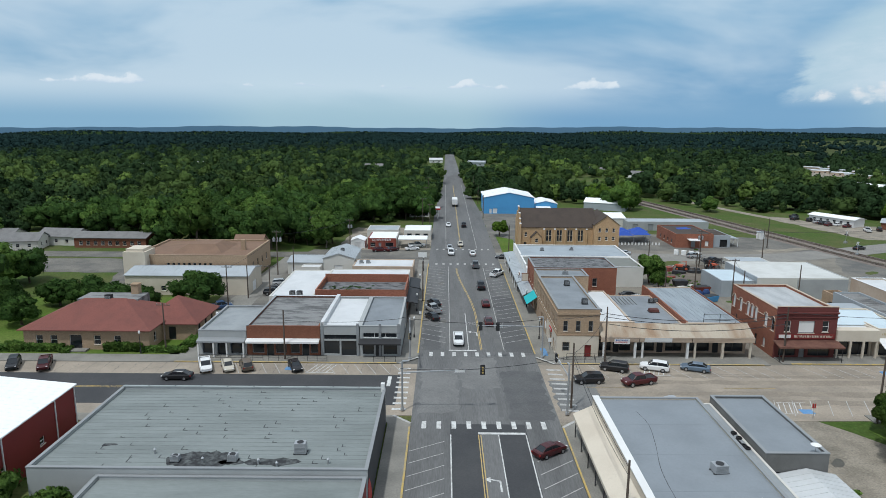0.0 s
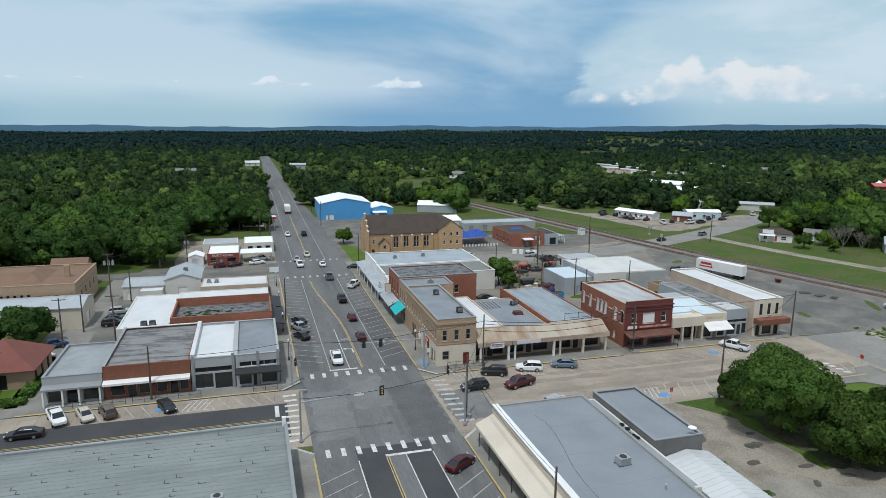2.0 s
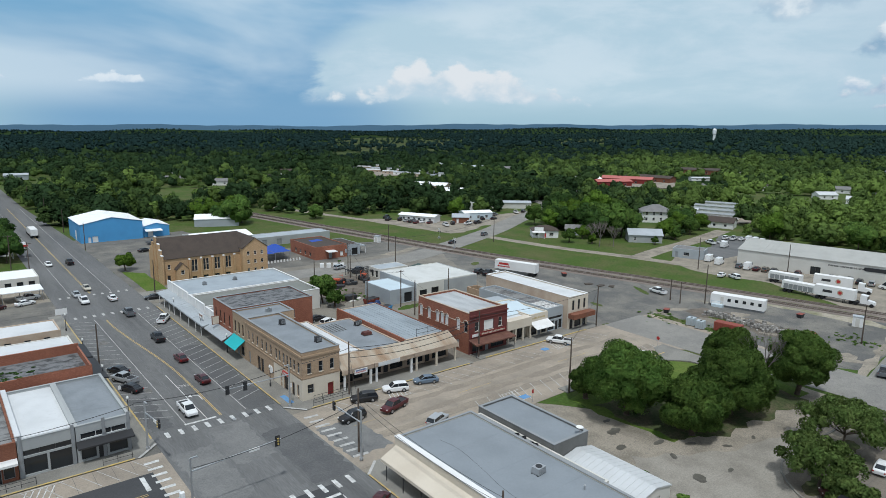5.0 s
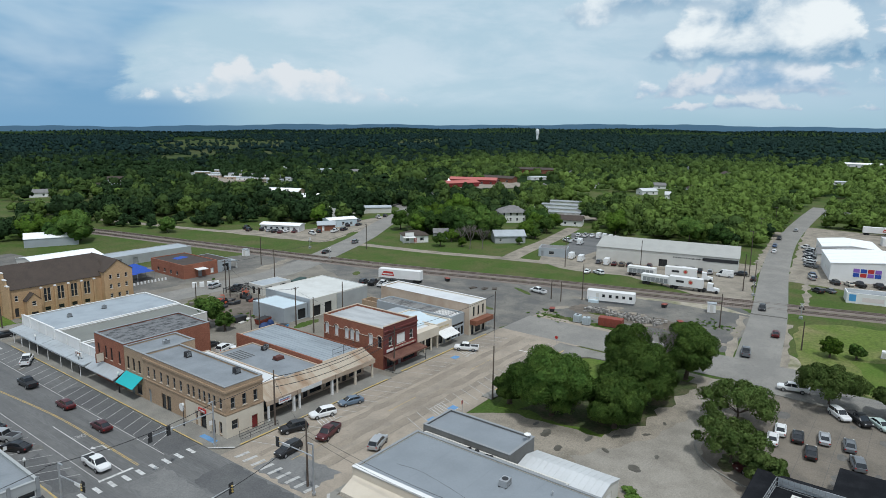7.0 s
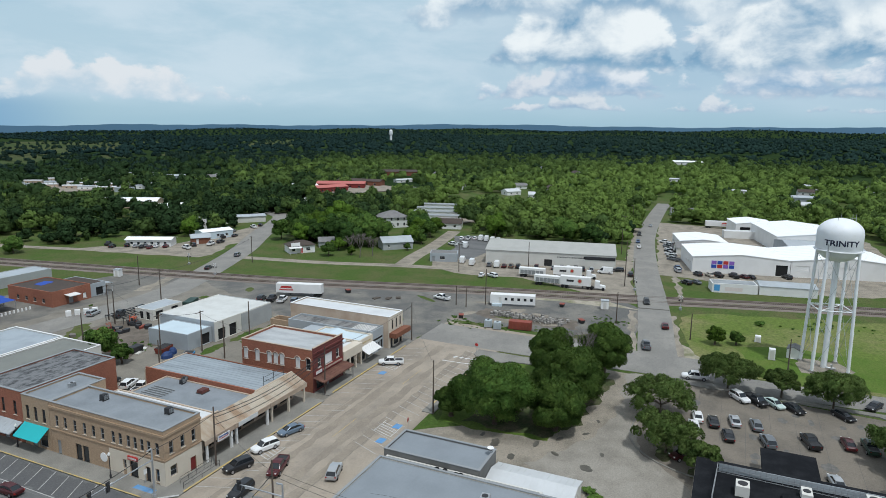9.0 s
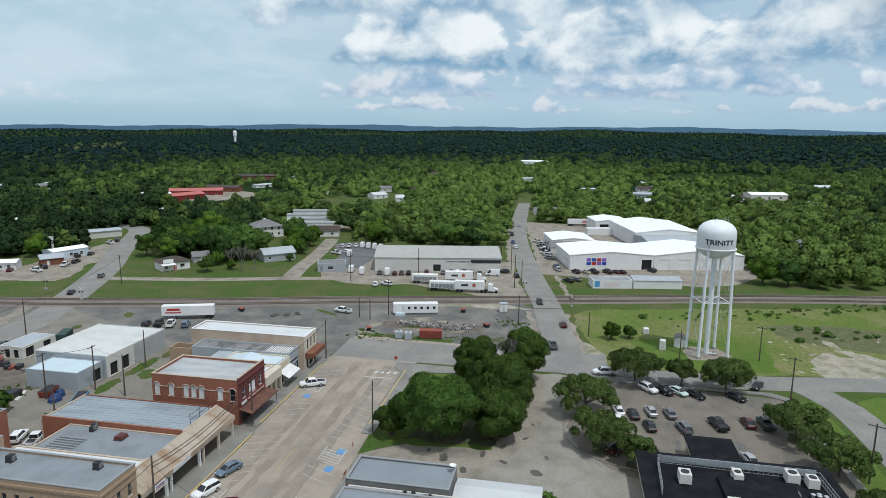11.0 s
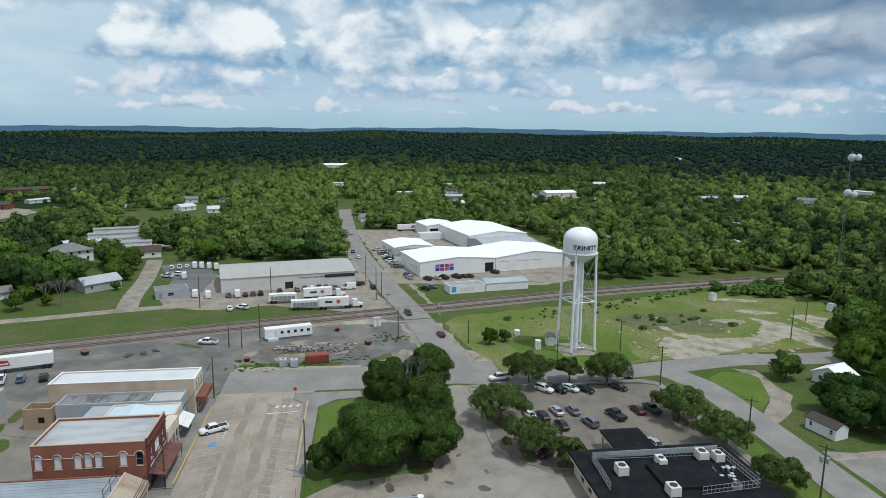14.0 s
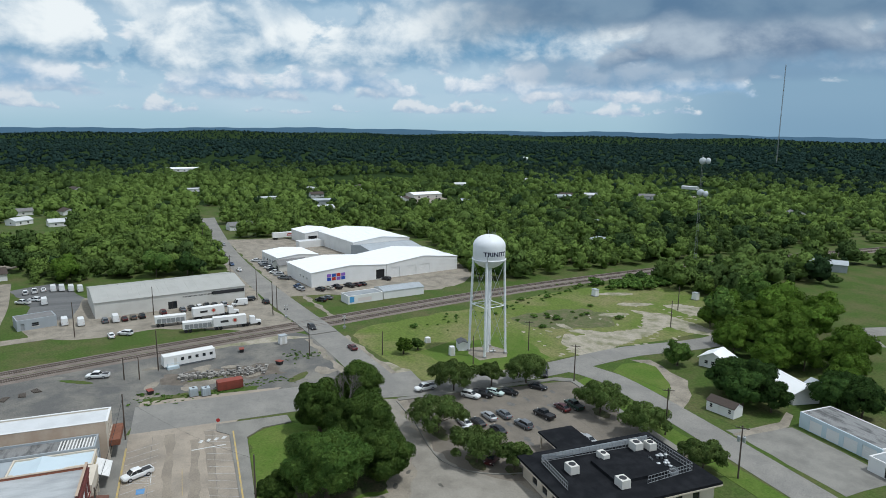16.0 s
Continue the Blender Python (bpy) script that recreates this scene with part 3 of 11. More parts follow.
def offset_line(pts, d):
    out = []
    for i, (x, y) in enumerate(pts):
        a, b = pts[max(i - 1, 0)], pts[min(i + 1, len(pts) - 1)]
        t = Vector((b[0] - a[0], b[1] - a[1])).normalized()
        out.append((x - t.y * d, y + t.x * d))
    return out


def strip(mesh, pts, a, b, z, m=0, depth=0.05):
    """A band along a polyline between two offsets, with its edges closed."""
    l, r = offset_line(pts, b), offset_line(pts, a)
    for i in range(len(pts) - 1):
        mesh.face([(*r[i], z), (*r[i + 1], z), (*l[i + 1], z), (*l[i], z)], m)
        if depth:
            mesh.face([(*r[i + 1], z), (*r[i], z), (*r[i], z - depth), (*r[i + 1], z - depth)], m)
            mesh.face([(*l[i], z), (*l[i + 1], z), (*l[i + 1], z - depth), (*l[i], z - depth)], m)
    return mesh


def ragged(pts, amount, step, seed):
    """An outline with uneven edges."""
    rnd, out, n = random.Random(seed), [], len(pts)
    for i in range(n):
        a, b = Vector((*pts[i], 0)), Vector((*pts[(i + 1) % n], 0))
        k = max(1, int((b - a).length / step))
        t = (b - a).normalized()
        for j in range(k):
            q = a + (b - a) * (j / k)
            s = rnd.uniform(-amount, amount)
            out.append((q.x - t.y * s, q.y + t.x * s))
    return out


def patch(name, pts, z, material, label, category="ground", rag=0.0, step=4.0, kind="structure", seed=1):
    """A flat piece of paving or soil, a shallow slab on the ground."""
    pts = ragged(pts, rag, step, seed) if rag else pts
    area = sum(a[0] * b[1] - b[0] * a[1] for a, b in zip(pts, pts[1:] + pts[:1]))
    if area < 0:
        pts = pts[::-1]
    m = Mesh().prism(pts, -0.25, z)
    return single(name, m, material, label, category, kind=kind)


def rect(x0, x1, y0, y1):
    return [(x0, y0), (x1, y0), (x1, y1), (x0, y1)]


# ---- buildings ----
WT = 0.3


def wall_mesh(side, w, d, z0, z1, holes):
    """One wall of a w by d block with openings right through it. holes: (u0, u1, z0, z1)."""
    ln = w if side in "SN" else d
    us = sorted({0.0, ln, *[round(q, 3) for h in holes for q in h[:2]]})
    zs = sorted({z0, z1, *[round(q, 3) for h in holes for q in h[2:4]]})
    us = [u for u in us if 0 <= u <= ln]
    zs = [q for q in zs if z0 <= q <= z1]

    def at(u, t, z):
        return {"S": (u, t, z), "N": (u, d - t, z), "W": (t, u, z), "E": (w - t, u, z)}[side]

    flip = side in "NW"
    m = Mesh()

    def put(q):
        m.face(q[::-1] if flip else q)

    def solid(i, j):
        if i < 0 or j < 0 or i >= len(us) - 1 or j >= len(zs) - 1:
            return False
        uc, zc = (us[i] + us[i + 1]) / 2, (zs[j] + zs[j + 1]) / 2
        return not any(h[0] < uc < h[1] and h[2] < zc < h[3] for h in holes)

    for i in range(len(us) - 1):
        for j in range(len(zs) - 1):
            if not solid(i, j):
                continue
            a, b, c, e = us[i], us[i + 1], zs[j], zs[j + 1]
            put([at(a, 0, c), at(b, 0, c), at(b, 0, e), at(a, 0, e)])
            put([at(b, WT, c), at(a, WT, c), at(a, WT, e), at(b, WT, e)])
            if not solid(i - 1, j):
                put([at(a, WT, c), at(a, 0, c), at(a, 0, e), at(a, WT, e)])
            if not solid(i + 1, j):
                put([at(b, 0, c), at(b, WT, c), at(b, WT, e), at(b, 0, e)])
            if not solid(i, j - 1):
                put([at(a, WT, c), at(b, WT, c), at(b, 0, c), at(a, 0, c)])
            if not solid(i, j + 1):
                put([at(a, 0, e), at(b, 0, e), at(b, WT, e), at(a, WT, e)])
    return m


def fitting(root, side, w, d, u0, u1, z0, z1, kind, frame_mat):
    """What fills an opening: window, shopfront, door, boarded window, garage door or a black panel for an unlit
    opening.
    """
    t0 = 0.12 if kind in "wdb" else 0.15

    def bx(m, a, b, lo, hi, s, e):
        if side == "S":
            m.box(a, b, s, e, lo, hi)
        elif side == "N":
            m.box(a, b, d - e, d - s, lo, hi)
        elif side == "W":
            m.box(s, e, a, b, lo, hi)
        else:
            m.box(w - e, w - s, a, b, lo, hi)
        return m

    name = {"w": "window", "s": "shop_window", "d": "door", "b": "window", "g": "garage_door", "o": "doorway", "t": "window"}[kind]
    f = Mesh()
    k = 0.07 if u1 - u0 < 2 else 0.09
    if kind == "g":
        n = max(3, int((z1 - z0) / 0.5))
        spot = lambda u, s, z: {"S": (u, s, z), "N": (u, d - s, z), "W": (s, u, z), "E": (w - s, u, z)}[side]
        rings = []
        for i in range(n):
            for k, s in ((0.0, t0 + 0.03), (0.03, t0), (0.95, t0), (0.98, t0 + 0.03)):
                z = z0 + (z1 - z0) * (i + k) / n
                rings.append([spot(u0, s, z), spot(u1, s, z), spot(u1, t0 + 0.06, z), spot(u0, t0 + 0.06, z)])
        f.loft(rings)
        return part(name, f, frame_mat, root)
    if kind == "o":
        # a black sheet stands in for the darkness inside
        bx(f, u0, u1, z0, z1, 0.27, 0.295)
        return part(name, f, BLACK_VOID, root, "doorway closed by a black panel for the unlit inside")
    bx(f, u0, u0 + k, z0, z1, t0, t0 + 0.1)
    bx(f, u1 - k, u1, z0, z1, t0, t0 + 0.1)
    bx(f, u0 + k, u1 - k, z0, z0 + k, t0, t0 + 0.1)
    bx(f, u0 + k, u1 - k, z1 - k, z1, t0, t0 + 0.1)
    if kind == "w":
        zm = (z0 + z1) / 2
        bx(f, u0 + k, u1 - k, zm - 0.03, zm + 0.03, t0 + 0.01, t0 + 0.08)
    if kind == "s":
        n = max(1, round((u1 - u0) / 1.8))
        for i in range(1, n):
            uu = u0 + (u1 - u0) * i / n
            bx(f, uu - 0.04, uu + 0.04, z0 + k, z1 - k, t0 + 0.01, t0 + 0.09)
    ob = part(name, f, frame_mat, root)
    p = bx(Mesh(), u0 + k, u1 - k, z0 + k, z1 - k, t0 + 0.045, t0 + 0.06)
    if kind == "d":
        part("door_leaf", p, frame_mat, ob)
    elif kind == "b":
        part("board", p, WHITE_PAINT, ob, "white boarded pane")
    else:
        part("pane", p, GLASS, ob)
    if kind in "wb":
        part("sill", bx(Mesh(), u0 - 0.08, u1 + 0.08, z0 - 0.1, z0 - 0.002, -0.08, 0.1), STUCCO_CREAM, ob)
    return ob


def block(name, label, category, x0, x1, y0, y1, h, walls, roof, parapet=0.5, holes=None, frame_mat=None, cope=None, turn=0.0, origin=None,
          seams=0.0, high=None, slope=0.0):
    """A flat-roofed building. walls: a material, or one for each of S, N, W, E. holes: side -> openings (u0, u1, z0, z1, kind)."""
    w, d = x1 - x0, y1 - y0
    root = thing(name, label, category, *(origin or (x0, y0)), 0.0, turn)
    holes, high = holes or {}, high or {}
    frame_mat = frame_mat or GREY_TRIM
    zr = h - parapet
    for s in "SNWE":
        mt = walls[s] if isinstance(walls, dict) else walls
        hs = holes.get(s, [])
        wm = wall_mesh(s, w, d, 0.0, h + high.get(s, 0.0), hs)
        if s in "WE":
            for i, (vx, vy, vz) in enumerate(wm.v):      # butt between the long walls
                wm.v[i] = (vx, min(max(vy, WT + 0.002), d - WT - 0.002), vz)
        part("wall", wm, mt, root)
        for q in hs:
            fitting(root, s, w, d, *q[:4], q[4], q[5] if len(q) > 5 else frame_mat)
    e = WT + 0.004
    rm = Mesh()
    rm.face([(e, e, zr - slope), (w - e, e, zr - slope), (w - e, d - e, zr), (e, d - e, zr)])
    rm.face([(e, d - e, zr - 0.25), (w - e, d - e, zr - 0.25), (w - e, e, zr - 0.25 - slope), (e, e, zr - 0.25 - slope)])
    part("roof", rm, roof, root)
    if seams:
        sm = Mesh()
        n = int(w / seams)
        for i in range(1, n):
            sm.box(w * i / n - 0.03, w * i / n + 0.03, e, d - e, zr - 0.1, zr + 0.035)
        part("roof_seam", sm, roof, root)
    if cope:
        c = Mesh()
        o = 0.05
        for s, q in (("S", (-o, w + o, -o, WT + o)), ("N", (-o, w + o, d - WT - o, d + o)), ("W", (-o, WT + o, WT + o, d - WT - o)), ("E", (w - WT - o, w + o, WT + o, d - WT - o))):
            hh = h + high.get(s, 0.0)
            c.box(*q, hh + 0.003, hh + 0.1)
        part("coping", c, cope, root)
    return root


def gable(name, label, category, cx, cy, w, d, h, rise, walls, roof, turn=0.0, axis="x", over=0.4, holes=None, frame_mat=None, hip=False, ribs=0.0, rib_mat=None, slab=0.14):
    """A pitched-roof building centred on (cx, cy); the ridge runs along its own x or y axis. hip: sloped ends."""
    root = thing(name, label, category, cx, cy, 0.0, turn)
    holes, frame_mat = holes or {}, frame_mat or WHITE_PAINT
    off = Matrix.Translation((-w / 2, -d / 2, 0))
    for s in "SNWE":
        mt = walls[s] if isinstance(walls, dict) else walls
        wm = wall_mesh(s, w, d, 0.0, h, holes.get(s, []))
        if s in "WE":
            for i, (vx, vy, vz) in enumerate(wm.v):
                wm.v[i] = (vx, min(max(vy, WT + 0.002), d - WT - 0.002), vz)
        ends = "WE" if axis == "x" else "SN"
        if not hip and s in ends:
            if axis == "x":
                a, b = (0.0, WT) if s == "W" else (w - WT, w)
                wm.extrude([(0.0, h + 0.002), (d, h + 0.002), (d / 2, h + rise)], a, b, "x")
            else:
                a, b = (0.0, WT) if s == "S" else (d - WT, d)
                wm.extrude([(0.0, h + 0.002), (w, h + 0.002), (w / 2, h + rise)], a, b, "y")
        ob = part("wall", wm, mt, root, at=off)
        for q in holes.get(s, []):
            fitting(ob, s, w, d, *q[:4], q[4], q[5] if len(q) > 5 else frame_mat)
    rm = Mesh()
    hx, hy = w / 2 + over, d / 2 + over
    if axis == "x":
        k = rise / (d / 2)
        lo = h - over * k + 0.02
        top = h + rise + 0.02
        e = (hx - hy) if hip else hx
        e = max(e, 0.3)
        rise_pts = [(-e, 0, top), (e, 0, top)]
    else:
        k = rise / (w / 2)
        lo = h - over * k + 0.02
        top = h + rise + 0.02
        e = (hy - hx) if hip else hy
        e = max(e, 0.3)
        rise_pts = [(0, -e, top), (0, e, top)]
    c = [(-hx, -hy, lo), (hx, -hy, lo), (hx, hy, lo), (-hx, hy, lo)]
    A, B = rise_pts
    if axis == "x":
        tops = [[c[0], c[1], B, A], [c[2], c[3], A, B]]
        tris = [[c[1], c[2], B], [c[3], c[0], A]]
    else:
        tops = [[c[1], c[2], B, A], [c[3], c[0], A, B]]
        tris = [[c[0], c[1], A], [c[2], c[3], B]]
    if hip:
        tops += tris
    for q in tops:
        rm.face([(p[0], p[1], p[2] + slab) for p in q])
        rm.face(q[::-1])
    rim = [c[0], c[1], c[2], c[3]]
    if not hip:
        rim = [c[0], c[1], B, c[2], c[3], A] if axis == "x" else [c[0], A, c[1], c[2], B, c[3]]
    for a, b in zip(rim, rim[1:] + rim[:1]):
        rm.face([a, b, (b[0], b[1], b[2] + slab), (a[0], a[1], a[2] + slab)])
    ro = part("roof", rm, roof, root)
    if ribs and not hip:
        sm = Mesh()
        n = int((2 * hx if axis == "x" else 2 * hy) / ribs)
        for i in range(n + 1):
            s = -1 + 2 * i / n
            for sg in (-1, 1):
                z0, z1 = lo + slab, top + slab
                if axis == "x":
                    x = s * (hx - 0.03)
                    q = [(x - 0.03, sg * hy, z0), (x + 0.03, sg * hy, z0), (x + 0.03, 0, z1), (x - 0.03, 0, z1)]
                else:
                    y = s * (hy - 0.03)
                    q = [(sg * hx, y - 0.03, z0), (sg * hx, y + 0.03, z0), (0, y + 0.03, z1), (0, y - 0.03, z1)]
                up = [(p[0], p[1], p[2] + 0.04) for p in q]
                sm.face(up)
                sm.face([q[0], q[3], up[3], up[0]])
                sm.face([q[1], q[2], up[2], up[1]])
        part("rib", sm, rib_mat or roof, ro)
    return root


def roof_unit(x, y, z, w=1.6, d=1.2, h=1.1, turn=0.0, label="grey air-conditioning unit on a flat roof", material=None):
    r = thing("air_conditioner", label, "air conditioner", x, y, z, turn, group="roof air conditioners")
    mt = material or STEEL
    part("casing", Mesh().box(-w / 2, w / 2, -d / 2, d / 2, 0.12, h, chamfer=0.03), mt, r)
    part("base_rail", Mesh().box(-w / 2 - 0.1, w / 2 + 0.1, -d / 2 + 0.05, -d / 2 + 0.2, 0, 0.119).box(-w / 2 - 0.1, w / 2 + 0.1, d / 2 - 0.2, d / 2 - 0.05, 0, 0.119), DARK_TRIM, r)
    part("fan_grille", Mesh().tube((0, 0, h), (0, 0, h + 0.06), min(w, d) * 0.36, n=16), DARK_TRIM, r)
    lv = Mesh()
    for i in range(5):
        lv.box(-w / 2 + 0.1, w / 2 - 0.1, -d / 2 - 0.025, -d / 2 + 0.01, 0.25 + i * 0.15, 0.32 + i * 0.15)
    part("louvre", lv, GREY_TRIM, r)
    return r


def roof_vent(x, y, z, r=0.18, h=0.7):
    t = thing("roof_vent", "short galvanised vent pipe with a cap on a roof", "vent", x, y, z, group="roof vents")
    part("pipe", Mesh().tube((0, 0, 0), (0, 0, h), r, n=10), STEEL, t)
    part("cap", Mesh().lathe([(0.01, h + 0.3), (r * 1.7, h + 0.12), (r * 1.7, h + 0.05), (0.01, h + 0.04)], 10), STEEL, t)
    return t

# ---- ground, roads, railway ----
AZ = [-180, -40, 0, 12, 28, 53, 66, 88, 101, 111, 130, 180]
FAR = [-20, -50, -47, -39, -24, 12, 25, 36, 39, 38, 25, -20]


def ground_z(x, y):
    """Level in town, easing to the height of the far country."""
    dx, dy = x - 20.0, y - 40.0
    r = np.hypot(dx, dy)
    a = np.degrees(np.arctan2(dx, dy))
    t = np.clip((r - 420.0) / 4000.0, 0.0, 1.08)
    hills = 7.0 * np.sin(a * 0.21 + 1.0) * np.sin(r * 0.0021 + a * 0.05) + 5.0 * np.sin(a * 0.57 + r * 0.0013)
    return np.interp(a, AZ, FAR) * t ** 1.15 + hills * t ** 1.5


# far meadows: centre and radius
MEADOWS = [(520, 900, 60), (610, 930, 70), (790, 860, 70), (700, 1180, 90), (836, 1262, 110), (930, 1420, 140), (1034, 1640, 150), (760, 1420, 90), (1211, 1038, 90), (1330, 1130, 80), (1150, 1480, 90), (560, 1050, 60), (1500, 1250, 90)]


def build_ground():
    na, radii = 360, [0, 60, 150, 260, 340, 420, 520, 650, 800] + list(range(900, 2300, 55)) + [2500, 2800, 3300, 3800, 4300, 4750]
    v, f = [(20.0, 40.0, 0.0)], []
    for r in radii[1:]:
        for k in range(na):
            t = 2 * math.pi * k / na
            x, y = 20 + r * math.sin(t), 40 + r * math.cos(t)
            v.append((x, y, float(ground_z(x, y))))
    for k in range(na):
        f.append((0, 1 + (k + 1) % na, 1 + k))
        for s in range(len(radii) - 2):
            a, b = 1 + s * na + k, 1 + s * na + (k + 1) % na
            f.append((a, b, b + na, a + na))

    def cover(p):
        x, y, _ = v[p[0]]
        if len(p) == 3 or math.hypot(x - 20, y - 40) < 500:
            return 0
        if any(math.hypot(x - q[0], y - q[1]) < q[2] * 1.15 for q in MEADOWS):
            return 2
        return 0 if math.hypot(x - 20, y - 40) < 800 and x < 60 else 1

    me = bpy.data.meshes.new("ground")
    me.from_pydata(v, [], f)
    for q in (GRASS, WOOD_FLOOR, MEADOW_FAR):
        me.materials.append(q)
    me.polygons.foreach_set("material_index", [cover(p) for p in f])
    me.polygons.foreach_set("use_smooth", [True] * len(f))
    tagged(new("ground", me), "rough green grass country reaching the horizon", "ground", kind="structure")


# emission in place of aerial haze over the farthest hills
HAZE = bpy.data.materials.new("glowing blue haze")
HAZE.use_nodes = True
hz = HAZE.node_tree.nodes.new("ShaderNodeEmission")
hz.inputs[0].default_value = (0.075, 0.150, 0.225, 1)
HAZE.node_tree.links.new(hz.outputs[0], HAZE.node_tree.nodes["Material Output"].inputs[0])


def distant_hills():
    """The rim of the country, far behind everything else, glowing in haze blue."""
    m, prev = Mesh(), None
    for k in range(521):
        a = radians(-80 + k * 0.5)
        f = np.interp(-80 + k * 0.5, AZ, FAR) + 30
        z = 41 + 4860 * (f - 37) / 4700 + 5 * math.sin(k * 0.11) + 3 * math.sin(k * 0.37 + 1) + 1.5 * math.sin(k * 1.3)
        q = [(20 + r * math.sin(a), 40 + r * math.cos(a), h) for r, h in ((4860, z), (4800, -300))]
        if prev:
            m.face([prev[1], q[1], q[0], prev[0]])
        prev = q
    single("backdrop", m, HAZE, "distant hills on the horizon, glowing in haze blue", "backdrop", kind="structure")


MEADOW_FAR = mat("dull distant pasture", (0.060, 0.082, 0.036), 0.95, spots=(0.085, 0.092, 0.048), scale=0.02, amount=0.9, grain=0.3, grain_scale=0.08, coords="World", stain=(0.040, 0.062, 0.028), spec=0.0)
WOOD_FLOOR = mat("dark woodland floor", (0.022, 0.040, 0.016), 0.95, spots=(0.034, 0.055, 0.02), scale=0.05, amount=0.8, grain=0.3, grain_scale=0.4, coords="World", spec=0.0)
build_ground()
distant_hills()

MX0, MX1 = -4.4, 16.2            # kerbs of the main street
# broad paved and gravelled areas, lowest first
patch("yard_ground", [(97, 108), (98, 175), (118, 205), (128, 200), (149, 118), (160.5, 66), (152, 59), (116, 56), (112, 76), (112, 106)], 0.020, YARD, "grey gravel and broken asphalt of the rail yard", rag=1.2)
patch("block_ground", [(19, 106), (98, 106), (99, 150), (121, 200), (121, 208), (16, 208), (16, 106)], 0.024, mat("pale tan worn lot", (0.225, 0.203, 0.168), 0.9, spots=(0.15, 0.138, 0.115), scale=0.7, amount=0.9, grain=0.26, grain_scale=3, coords="World", stain=(0.17, 0.155, 0.13)), "pale worn gravel behind the shops", rag=0.6)
patch("alley_ground", [(-52, 106), (-4, 106), (-4, 206), (-42, 206), (-52, 150)], 0.022, LOT_GREY, "pale worn concrete lot behind the shops", rag=0.3)
patch("side_lot", [(16, 20), (47, 20), (56, 40), (60, 52), (97, 49), (98, 60), (80, 62), (72, 64), (62, 74), (52, 86), (16, 86)], 0.028, GRAVEL, "pale sandy gravel round the oak trees", rag=0.8)
patch("bank_lot", [(56, 46), (50, 20), (50, 2.5), (94, 2.5), (97, 47), (80, 47.5), (62, 52)], 0.034, LOT_CONC, "tan concrete parking lot", rag=0.1)
patch("warehouse_lot", [(172, 125), (178.5, 140.5), (190, 145), (200, 138), (228, 140), (226, 74), (160, 62), (163.5, 72), (176.5, 104)], 0.022, GRAVEL, "pale gravel lot round the warehouse", rag=0.8)
patch("fleet_yard", [(196, 147), (219, 148), (249, 161), (258, 147), (228, 132), (198, 132)], 0.030, ASPH_MID, "dark worn asphalt of the fleet yard", rag=0.5)
patch("depot_lot", [(221, 62), (350, 76), (345, 30), (330, -25), (250, -27), (222, -24), (206, -14), (198, 0), (201, 38), (204, 45), (205, 60)], 0.022, GRAVEL, "pale gravel lot of the white depot", rag=0.8)
patch("north_lot", [(16, 208), (60, 208), (122, 206), (118, 232), (70, 240), (62, 262), (58, 300), (16, 300)], 0.020, LOT_GREY, "worn pale concrete lot", rag=0.5)
patch("west_lot", [(-4, 206), (-4, 250), (-34, 250), (-34, 206)], 0.021, GRAVEL, "pale gravel car lot", rag=0.8)
patch("side_yard", [(-150, 172), (-88, 172), (-82, 150), (-75, 148), (-60, 180), (-55, 190), (-150, 190)], 0.02, LOT_GREY, "pale worn concrete yard", rag=0.5)
# lawns over them
patch("oak_lawn", [(58.2, 82.8), (57.6, 76), (58.2, 71), (59.0, 63), (67, 60.4), (82, 59.8), (95.5, 58.4), (97, 66), (92.6, 73), (92.4, 80.2), (89, 83.9), (65.4, 84.6)], 0.06, LAWN, "mown grass under the oak trees", rag=0.5, step=2.0)
# the oaks' shade is put into the dark colour of this ground
patch("shaded_ground", [(60, 79), (59, 70), (60, 64), (66, 59.4), (80, 58), (92, 57), (93, 65), (84, 66), (74, 72), (68, 78)], 0.066, LITTER_SHADE, "leaf litter and thin grass, darkened as shade of the oak trees", rag=1.0, step=1.6)
patch("courthouse_lawn", [(-100, 108.9), (-47, 108.9), (-45, 130), (-60, 148), (-100, 146)], 0.05, LAWN, "mown lawn round the red-roofed building", rag=0.2)
patch("church_lawn_south", [(26, 203.2), (55.5, 203.2), (55.5, 206.9), (31.5, 206.9), (31.5, 204.9), (27.4, 204.9), (27.4, 206.9), (26, 206.9)], 0.055, LAWN, "mown strip of grass along the church", rag=0.1)
patch("church_lawn", [(18.6, 197), (56, 197), (56, 203), (24, 203), (24, 226), (18.6, 232)], 0.06, LAWN, "mown church lawn", rag=0.2)
# streets
ROADS = {}


def street(name, pts, half, z, material, label):
    m = strip(Mesh(), spline(pts), -half, half, z, depth=0.08)
    ROADS[name] = (pts, half)
    return single(name, m, material, label, "road", kind="structure")


patch("main_road", [(MX0, -120), (MX1, -120), (MX1, 300), (12.5, 420), (10.5, 800), (0.5, 800), (-1.0, 420), (MX0, 300)], 0.070, ASPH_MID, "grey asphalt main street", "road")
patch("cross_road", rect(-160, -4.35, 86.2, 106.0), 0.064, TAN_CONC, "pale concrete parking lanes of the cross street", "road")
patch("plaza_road", [(16.15, 84.5), (97, 86.5), (114.5, 74), (116, 106), (97, 107.2), (16.15, 106.2)], 0.064, TAN_CONC, "wide tan concrete street with parking bays", "road")
patch("asphalt_lane", rect(-160, -7.0, 89.5, 101.0), 0.075, ASPH_DARK, "dark asphalt lanes of the cross street", "road")
patch("asphalt_patch", rect(1.0, 11.2, -120, 83.6), 0.082, ASPH_DARK, "fresh dark asphalt on the main street", "road")
